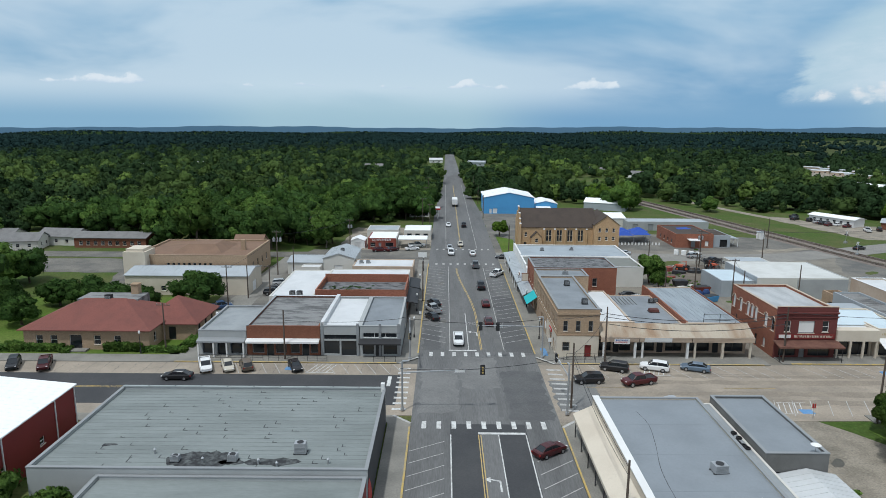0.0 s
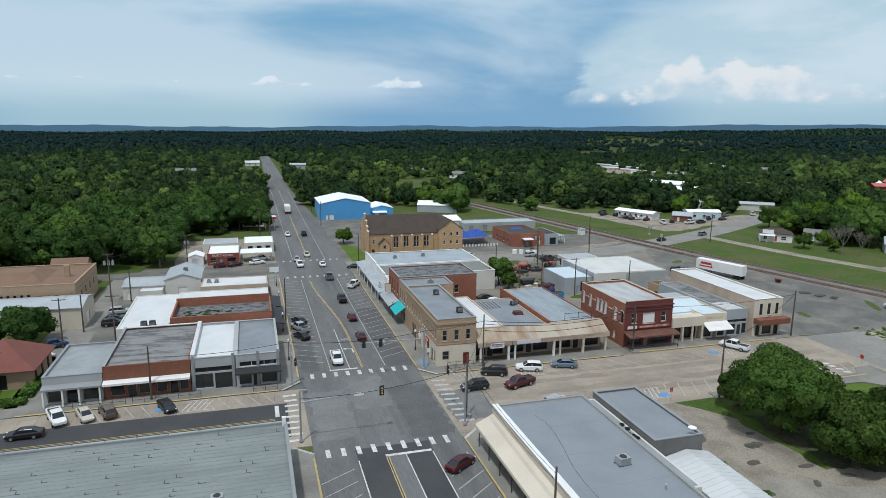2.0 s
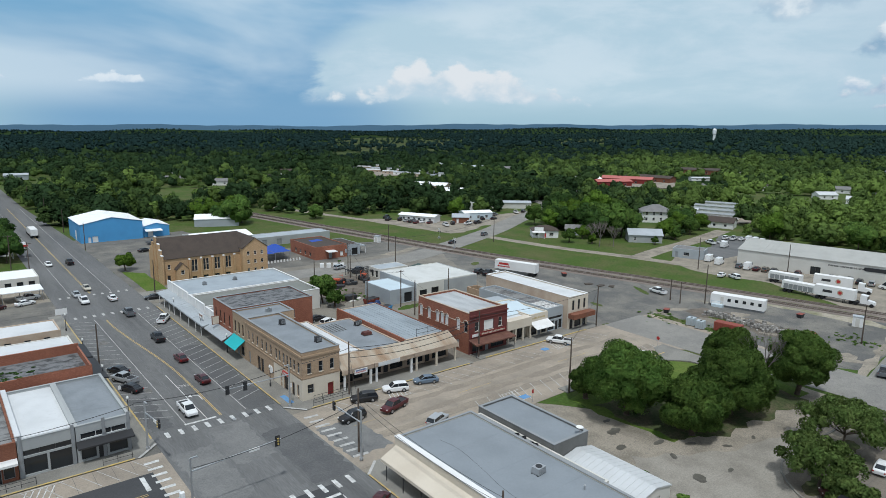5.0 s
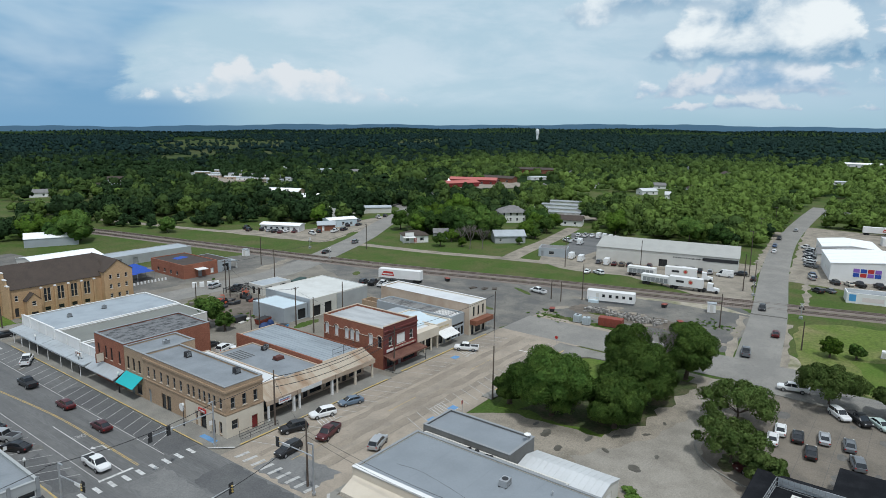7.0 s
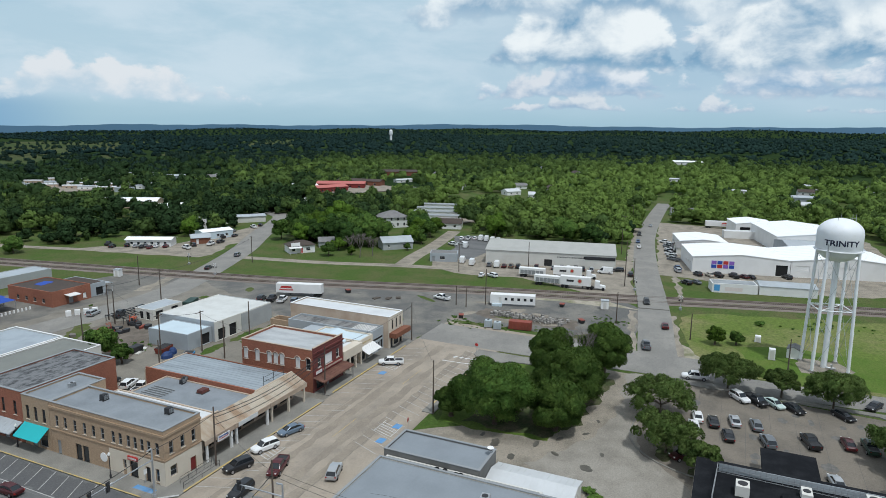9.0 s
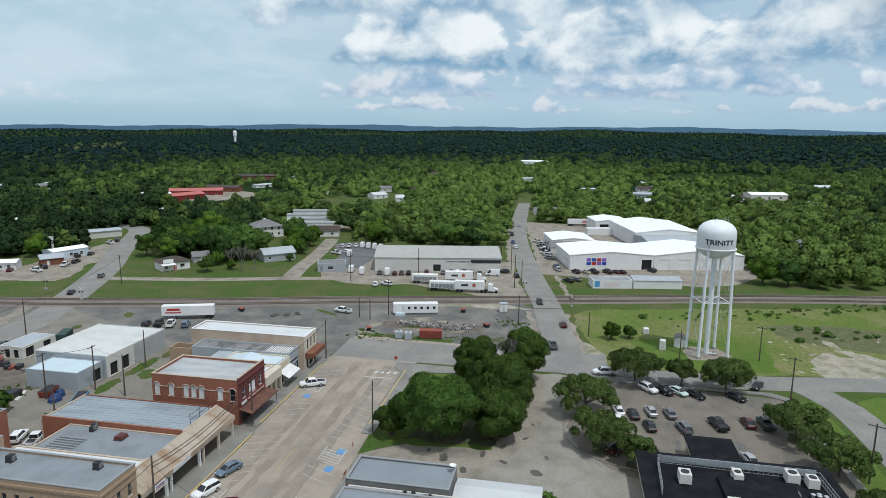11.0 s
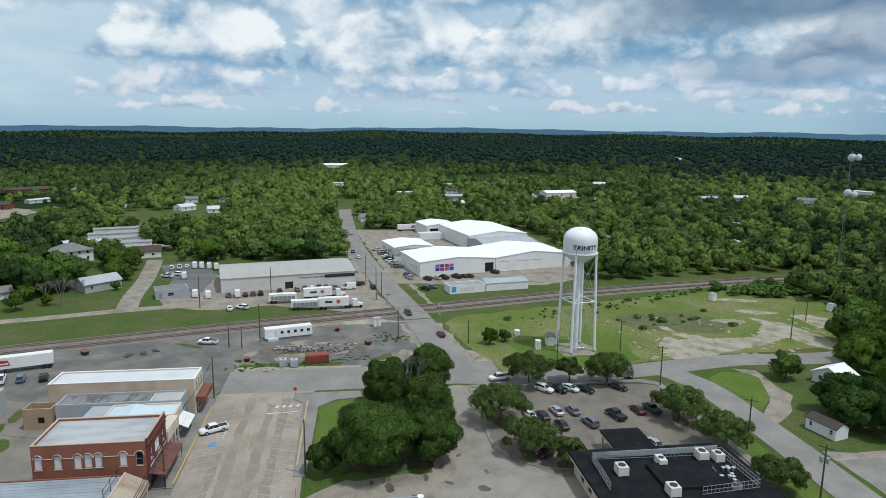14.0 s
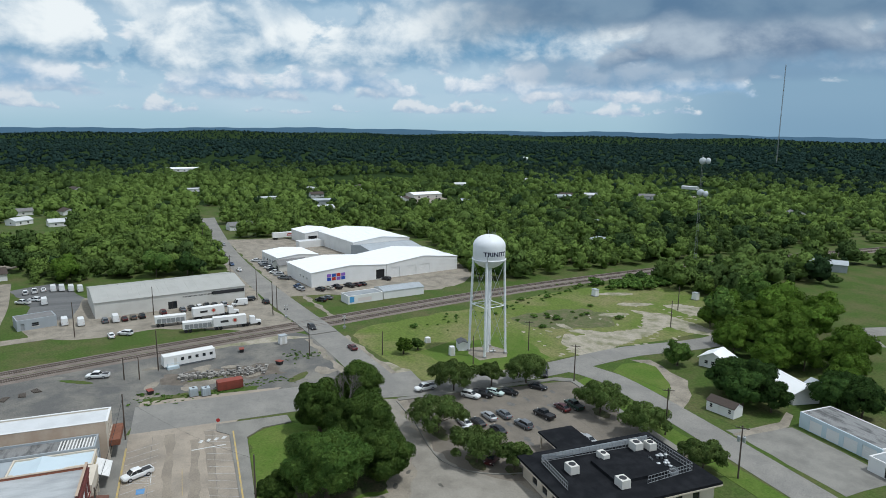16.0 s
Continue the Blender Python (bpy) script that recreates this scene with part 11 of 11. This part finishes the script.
POLES2 = [(61.0, 154.8, 10, 1, 0, 0), (49.6, 142.7, 9, 0, 0, 0), (94.0, 190.0, 10.5, 0, 0, 0), (75.3, 189.2, 10, 1, 0, 2), (73.4, 184.6, 9, 0, 0, 0), (55.0, 172.7, 9.5, 0, 0, 0), (107.0, 213.7, 10, 0, 0, 0), (132.5, 110.8, 6, 0, 0, 0), (131.6, 107.2, 6, 0, 0, 0),
          (153.0, 205.5, 10.5, 1, 60, 0), (175.7, 128.0, 11, 0, 0, 0), (137.0, 103.0, 11, 0, 0, 0), (194.1, 106.7, 10, 0, 0, 0), (134.9, 63.6, 9, 0, 0, 0), (180.6, 68.4, 12, 0, 0, 0)]
POLES3 = [(203.3, 71.6, 12, 0, 0, 0), (186.4, 66.3, 9, 0, 0, 0), (118.6, 2.7, 9, 1, 60, 0), (123.7, -52.8, 9, 0, 0, 0), (139.9, -69.5, 9, 0, 0, 0), (93.1, 3.2, 10, 1, 60, 0), (60.5, 1.2, 10.5, 1, 60, 0), (41.4, 0.3, 10.5, 1, 40, 2), (113.8, 22.4, 8, 0, 0, 0),
          (129.2, 43.9, 7, 0, 0, 0), (-49.6, 111.4, 9, 1, 0, 0), (18.6, 89.0, 10, 0, 0, 0), (18.0, 58.0, 9, 0, 0, 0), (-30.0, 205.5, 10, 1, 0, 2), (20.2, 201, 9, 0, 0, 0)]
for row in POLES + POLES2 + POLES3:
    pole(*row)
for y in (255, 300, 350, 410, 480):
    pole(-8.5, y, 11, 1, 0, 0)
    pole(16.5, y + 22, 10, 0, 0, 0)
for x, y in ((240, 79), (285, 85), (335, 88)):
    pole(x, y, 11, 1, 80, 0)
WIRE = mat("black cable", (0.02, 0.02, 0.021), 0.6, grain=0.1)


def cable(a, b, sag=0.6, r=0.03):
    m, pts = Mesh(), []
    for i in range(13):
        t = i / 12
        pts.append((a[0] + (b[0] - a[0]) * t, a[1] + (b[1] - a[1]) * t, a[2] + (b[2] - a[2]) * t - sag * 4 * t * (1 - t)))
    m.loft([[(p[0] - r, p[1], p[2]), (p[0], p[1] - r, p[2] - r), (p[0] + r, p[1], p[2]), (p[0], p[1] + r, p[2] + r)] for p in pts])
    single("overhead_cable", m, WIRE, "thin black sagging overhead cable", "cable", group="overhead cables")


cable((-27.4, 107.6, 7.2), (-7.2, 108.4, 7.4), 0.5)
cable((-7.2, 108.4, 7.6), (17.6, 109.4, 7.2), 0.9, 0.035)
cable((17.6, 109.4, 7.2), (27.9, 107.6, 8.8), 0.3)
for z in (8.8, 8.2, 7.0):
    cable((27.9, 107.6, z), (59.0, 108.2, z), 1.3, 0.04)
cable((59.0, 108.2, 9.2), (96.3, 107.6, 9.2), 1.0)
cable((27.9, 107.6, 8.6), (18.6, 89.0, 8.4), 0.8)
cable((18.6, 89.0, 8.6), (18.0, 58.0, 8.2), 0.8)
cable((18.6, 89.0, 7.8), (18.0, 58.0, 7.4), 1.0)
cable((-6.0, 86.3, 7.0), (18.6, 89.0, 8.0), 0.9)
cable((59.0, 108.2, 8.5), (66.1, 140.5, 8.5), 0.8)
cable((66.1, 140.5, 8.4), (67.3, 148.4, 9.5), 0.2)
cable((67.3, 148.4, 9.5), (61.0, 154.8, 9.5), 0.2)
cable((61.0, 154.8, 9.4), (75.3, 189.2, 9.4), 0.8)
cable((75.3, 189.2, 9.4), (94.0, 190.0, 9.6), 0.5)
cable((94.0, 190.0, 9.6), (153.0, 205.5, 9.6), 1.3)
cable((-46.9, 137.5, 9.3), (-44.4, 170.7, 11), 0.8)
cable((-44.4, 170.7, 11), (-30.0, 205.5, 9.5), 0.8)
cable((93.1, 3.2, 9.4), (118.6, 2.7, 8.4), 0.6)
cable((60.5, 1.2, 9.8), (93.1, 3.2, 9.4), 0.8)
cable((41.4, 0.3, 9.8), (60.5, 1.2, 9.8), 0.5)
cable((60.4, 85.0, 9.8), (96.3, 107.6, 9.4), 1.2)


def signal_mast(x, y, length, turn, heads):
    """A traffic signal pole with a mast arm along its own x axis."""
    t = thing("traffic_signal", "grey steel traffic signal mast with an arm over the street", "traffic signal", x, y, 0.2, turn, group="traffic signals")
    part("pole", Mesh().tube((0, 0, 0), (0, 0, 7.4), 0.16, 0.12, 10), STEEL, t)
    part("base", Mesh().tube((0, 0, 0), (0, 0, 0.35), 0.28, n=10), STEEL, t)
    part("arm", Mesh().tube((0, 0, 5.7), (length, 0, 6.2), 0.11, 0.06, 8), STEEL, t)
    for u in heads:
        z = 5.7 + 0.5 * u / length
        h = part("signal_head", Mesh().box(u - 0.18, u + 0.18, -0.16, 0.16, z - 0.75, z + 0.45), DARK_TRIM, t)
        part("backplate", Mesh().box(u - 0.34, u + 0.34, 0.0, 0.03, z - 0.9, z + 0.6), DARK_TRIM, h)
        for k in range(3):
            part("lens_hood", Mesh().tube((u, -0.3, z + 0.24 - 0.36 * k), (u, -0.155, z + 0.24 - 0.36 * k), 0.13, n=10), YELLOW_LINE, h)
    part("street_sign", Mesh().box(length * 0.62, length * 0.62 + 1.4, -0.1, -0.06, 5.7, 6.15), WHITE_PAINT, t, "small white street sign board")
    part("luminaire", Mesh().box(0.0, 0.9, -0.1, 0.1, 7.35, 7.5), STEEL, t)
    return t


signal_mast(17.3, 109.2, 11.5, 186, (8.0, 11.0))
signal_mast(-5.8, 87.6, 12.0, 2, (11.4,))
signal_mast(17.6, 86.6, 7.0, 96, (6.6,))
signal_mast(-5.8, 108.0, 6.0, -86, (5.6,))
for x, y in ((18.2, 119.2), (18.4, 141), (18.2, 156.4), (18.0, 176), (-5.6, 119.7), (-5.8, 137), (-5.8, 155), (-5.6, 176), (-53.5, 110.0)):
    t = thing("street_lamp", "black decorative street lamp with a small globe", "street lamp", x, y, 0.2, group="street lamps")
    part("post", Mesh().lathe([(0.16, 0), (0.16, 0.5), (0.07, 0.7), (0.05, 3.4), (0.1, 3.5), (0.02, 3.55)], 8), DARK_TRIM, t)
    part("globe", Mesh().lathe([(0.02, 3.5), (0.2, 3.65), (0.22, 3.85), (0.1, 4.1), (0.02, 4.15)], 10), LAMP_W, t)


def railing(x0, y0, x1, y1, z=0.2, h=1.0, step=1.6):
    ln = math.hypot(x1 - x0, y1 - y0)
    t = thing("handrail", "dark steel handrail along a pavement edge", "railing", x0, y0, z, math.degrees(math.atan2(y1 - y0, x1 - x0)), group="pavement handrails")
    for k, zz in enumerate((0.5, h)):
        part("rail", Mesh().tube((0, 0, zz), (ln, 0, zz), 0.035, n=6), DARK_TRIM, t)
    n = max(1, int(ln / step))
    for i in range(n + 1):
        part("post", Mesh().tube((ln * i / n, 0, 0), (ln * i / n, 0, h), 0.035, n=6), DARK_TRIM, t)
    return t


railing(-42, 106.8, -31, 106.8)
railing(-30, 106.8, -20, 106.8)
railing(20.6, 107.0, 28.0, 107.0)
railing(21.5, 108.6, 28.0, 108.6)
railing(-12, 106.7, -8.2, 106.7)


def sign_post(x, y, label, face, w=0.75, h=0.75, top=2.4, turn=0.0, z=0.0, shape="box"):
    t = thing("road_sign", label, "sign", x, y, z, turn, group="road signs")
    part("post", Mesh().tube((0, 0.03, 0), (0, 0.03, top), 0.03, n=6), STEEL, t)
    if shape == "oct":
        q = [(0.42 * math.cos(a), top - 0.35 + 0.42 * math.sin(a)) for a in [radians(22.5 + 45 * k) for k in range(8)]]
        part("plate", Mesh().extrude(q, -0.02, 0.0, "y"), face, t)
    else:
        part("plate", Mesh().box(-w / 2, w / 2, -0.02, 0.0, top - h, top), face, t)
    return t


sign_post(94.8, 89.6, "red octagonal stop sign on a steel post", RED_PAINT, turn=-90, z=0.2, shape="oct")
sign_post(52.0, 86.0, "small red parking sign on a post", RED_PAINT, 0.5, 0.7, turn=180)
sign_post(43.8, 84.6, "rust-red board on a post", RUST_RED, 1.4, 0.5, 1.6, turn=180)
sign_post(19.2, 113.0, "white street sign on a post", WHITE_PAINT, 0.6, 0.8, z=0.2)
sign_post(-4.8, 129, "small white parking sign on a post", WHITE_PAINT, 0.5, 0.6, z=0.2)
sign_post(-6.0, 178, "white shop sign on a tall post", WHITE_PAINT, 2.4, 1.4, 5.0)
sign_post(78, 199.5, "small green road sign", LEAF, 1.2, 0.5)


def crossing_signal(x, y, turn):
    t = thing("crossing_signal", "silver railway crossing signal with white crossed boards", "railway signal", x, y, 0, turn, group="railway crossing signals")
    part("mast", Mesh().tube((0, 0, 0), (0, 0, 4.4), 0.09, n=8), STEEL, t)
    for sg in (-1, 1):
        part("crossbuck", Mesh().box(-0.65, 0.65, -0.12, -0.09, -0.085, 0.085), WHITE_PAINT, t, at=pose(0, -0.02 * (sg + 1), 3.9, 0, sg * 45, 0))
        part("lamp", Mesh().tube((sg * 0.5, -0.2, 2.9), (sg * 0.5, -0.05, 2.9), 0.25, n=12), DARK_TRIM, t)
    part("base", Mesh().box(-0.4, 0.4, -0.4, 0.4, 0, 0.7), STEEL, t)


crossing_signal(176.5, 64.5, 80)
crossing_signal(158.0, 48.5, -100)
crossing_signal(130.0, 202.7, -70)
crossing_signal(139.3, 224.2, 110)

DISH_PAINT = mat("grey-white dish paint", (0.55, 0.57, 0.60), 0.5, spots=(0.46, 0.48, 0.5), scale=0.4, amount=0.5, grain=0.04, stain=(0.42, 0.43, 0.44))
# far mast, second water tower and the relay mast
tt = thing("water_tower", "distant slim white water tower above the woods", "water tower", 1624, 944, -6)
part("tank", Mesh().lathe([(3.4, 30), (4.9, 33), (4.9, 43), (2.8, 46), (0.02, 47)], 20), TOWER_WHITE, tt)
part("shaft", Mesh().tube((0, 0, 0), (0, 0, 31), 3.3, n=16), TOWER_WHITE, tt)
mast = thing("radio_mast", "very tall thin lattice radio mast", "mast", 898, -943, 10)
for k in range(3):
    a = k * 2.094
    part("mast_leg", Mesh().tube((0.9 * math.cos(a), 0.9 * math.sin(a), 0), (0.7 * math.cos(a), 0.7 * math.sin(a), 178), 0.2, n=5), GREY_TRIM, mast)
lt = Mesh()
for i in range(60):
    for k in range(3):
        a, b = k * 2.094, (k + 1) * 2.094
        lt.tube((0.85 * math.cos(a), 0.85 * math.sin(a), i * 3.0), (0.85 * math.cos(b), 0.85 * math.sin(b), i * 3.0 + 3), 0.14, n=3, caps=False)
part("lattice", lt, STEEL, mast)
relay = thing("relay_mast", "slim grey lattice mast with pairs of large white round dishes", "mast", 180, -112)
for k in range(3):
    a = k * 2.094
    part("mast_leg", Mesh().tube((0.7 * math.cos(a), 0.7 * math.sin(a), 0), (0.35 * math.cos(a), 0.35 * math.sin(a), 54.0), 0.035, n=5), GREY_TRIM, relay)
lt = Mesh()
for i in range(int(54.0 / 1.5)):
    q = 0.7 - 0.35 * i * 1.5 / 54.0
    for k in range(3):
        a, b = k * 2.094, (k + 1) * 2.094
        lt.tube((q * math.cos(a), q * math.sin(a), i * 1.5), (q * math.cos(b), q * math.sin(b), i * 1.5 + 1.5), 0.012, n=3, caps=False)
part("lattice", lt, GREY_TRIM, relay)
for z in (51.5, 38.0):
    for k, (u, dz) in enumerate(((0.55, 0.0), (-1.75, -0.5 if z < 45 else 0.1))):
        c = Vector((0.72 * u - 0.5, 0.68 * u - 0.5, z + dz))
        rad = 1.5 - 0.15 * k
        face = pose(c.x, c.y, c.z) @ Vector((-0.8 if k == 0 else -0.95, 0.6 if k == 0 else -0.3, 0)).to_track_quat("Z", "Y").to_matrix().to_4x4()
        dish = part("dish", Mesh().lathe([(0.02, -1.1), (rad * 0.55, -0.95), (rad * 0.9, -0.55), (rad, 0.0), (rad * 0.97, 0.12), (rad * 0.75, 0.5), (rad * 0.4, 0.72), (0.02, 0.8)], 24), DISH_PAINT, relay, "grey-white round dish with a domed cover", smooth=True, at=face)
        part("bracket", Mesh().tube((c.x, c.y, c.z), (0, 0, c.z - 0.3), 0.08, n=6), STEEL, relay)

# ---- the scrap yard behind the workshop ----
ORANGE = mat("faded orange machine paint", (0.50, 0.10, 0.045), 0.6, spots=(0.36, 0.085, 0.045), scale=2, amount=0.7, grain=0.1)
TARP = mat("dark blue tarpaulin", (0.02, 0.045, 0.13), 0.6, spots=(0.03, 0.06, 0.17), scale=1.5, amount=0.6, grain=0.1)


def old_loader(x, y, turn):
    t = thing("loader", "faded orange loader parked on bare soil", "loader", x, y, 0.04, turn, group="machines in the scrap yard")
    part("chassis", Mesh().box(-1.9, 1.6, -0.55, 0.55, 0.55, 1.0, chamfer=0.06), DARK_TRIM, t)
    part("hood", Mesh().box(0.1, 1.7, -0.5, 0.5, 1.002, 1.65, chamfer=0.1), ORANGE, t)
    part("seat", Mesh().box(-0.7, -0.1, -0.3, 0.3, 1.002, 1.35, chamfer=0.05).box(-0.8, -0.68, -0.3, 0.3, 1.3, 1.8, chamfer=0.03), DARK_TRIM, t)
    for sg in (-1, 1):
        part("roll_bar", Mesh().tube((-0.9, sg * 0.55, 1.0), (-0.9, sg * 0.55, 2.6), 0.06, n=6).tube((-0.9, sg * 0.55, 2.6), (0.2, sg * 0.55, 2.6), 0.06, n=6), ORANGE, t)
        part("boom_arm", Mesh().tube((-0.2, sg * 0.72, 1.5), (1.9, sg * 0.72, 1.5), 0.1, n=6).tube((1.9, sg * 0.72, 1.5), (2.6, sg * 0.72, 0.6), 0.1, n=6), ORANGE, t)
        for xx, r in ((-1.2, 0.75), (1.2, 0.55)):
            w = part("wheel", Mesh().tube((xx, sg * 0.62, r), (xx, sg * 1.0, r), r, n=14), RUBBER, t)
            part("rim", Mesh().tube((xx, sg * 0.98, r), (xx, sg * 1.02, r), r * 0.5, n=12), ORANGE, w)
    part("bucket", Mesh().extrude([(2.5, 0.2), (3.3, 0.15), (3.35, 0.25), (2.7, 0.4), (2.7, 1.0), (2.5, 1.0)], -1.0, 1.0, "y"), STEEL, t)


old_loader(66.8, 179.4, 150)
old_loader(75.6, 180.6, 40)
yard_shed = block("yard_shed", "low grey metal shed with dark open bays", "shed", 80.0, 90.5, 178.0, 184.5, 3.0, OFF_WHITE, METAL_ROOF, 0.06, holes={"S": [(1.0, 3.6, 0.1, 2.4, "o"), (6.5, 9.0, 0.1, 2.4, "o")], "W": [(1.2, 2.6, 0.1, 2.2, "o"), (3.6, 5.0, 0.1, 2.2, "o")]})
bin_ = thing("steel_container", "dark green steel container beside the workshop", "container", 92.0, 176.5, 0.03, 22)
part("body", Mesh().box(0, 6.0, 0, 2.4, 0, 2.4, chamfer=0.03), mat("dark green steel", (0.03, 0.06, 0.05), 0.6, spots=(0.05, 0.08, 0.065), amount=0.6, grain=0.1), bin_)
for k in range(11):
    part("rib", Mesh().box(0.25 + k * 0.52, 0.41 + k * 0.52, -0.05, -0.002, 0.12, 2.28), MATS["dark green steel"], bin_)
rs = random.Random(77)
for i in range(26):
    x, y = rs.uniform(58, 78), rs.uniform(165, 186)
    if x > 65 and y < 170 or x + y > 258:
        continue
    a, b, c = rs.uniform(0.5, 1.8), rs.uniform(0.4, 1.2), rs.uniform(0.3, 1.1)
    single("scrap_piece", Mesh().prism([(-a, -b * 0.7), (a * 0.5, -b), (a, b * 0.3), (a * 0.2, b), (-a * 0.8, b * 0.8)], 0, c), rs.choice((RUST_RED, DARK_TRIM, STEEL, BARE_TWIG, DARK_TRIM)), "rusty scrap metal piece lying on bare soil", "scrap", x, y, 0.03, rs.uniform(0, 360), group="scrap in the yard")
for k, (x, y, a) in enumerate(((60.2, 160.6, 20), (62.0, 161.4, 35))):
    single("white_sheet", Mesh().prism([(-1.6, -0.4), (1.5, -0.5), (1.7, 0.4), (-1.4, 0.5)], 0, 0.25), OFF_WHITE, "white scrap sheet lying beside the workshop", "sheet", x, y, 0.04 + 0.0 * k, a, group="scrap in the yard")
for x, y, w, a in ((60.8, 152.6, 1.6, 10), (63.4, 153.6, 1.2, 60)):
    single("tarpaulin_heap", Mesh().loft([[(w * math.cos(k * 0.785) * f * (1 + 0.15 * math.sin(k * 2.3)), w * 0.8 * math.sin(k * 0.785) * f, h) for k in range(8)] for f, h in ((1.0, 0.0), (0.9, 0.7), (0.55, 1.25), (0.1, 1.35))]), TARP, "heap under a dark blue tarpaulin", "tarpaulin", x, y, 0.03, a, group="scrap in the yard")
for k in range(4):
    p = thing("crate_stack", "stack of white crates beside a brick shop", "crate", 73.0 + 1.9 * k, 202.2 - 1.1 * k, 0.03, -30, group="crate stacks")
    for i in range(3):
        part("crate", Mesh().box(-0.7, 0.7, -0.55, 0.55, i * 0.5, i * 0.5 + 0.46, chamfer=0.04), WHITE_PAINT, p)
cars("cars behind the shops", 0.05, [(V, "silver", 76.6, 196.9, 20), (P, "black", 79.0, 189.5, 30), (V, "black", 86.0, 189.0, 20)])
patch("weed_strip", [(56, 180), (63, 184), (71, 190.5), (69, 192.5), (60, 187.5), (54.5, 183)], 0.05, GRASS, "strip of weeds beside the scrap yard", rag=0.6, step=1.5)
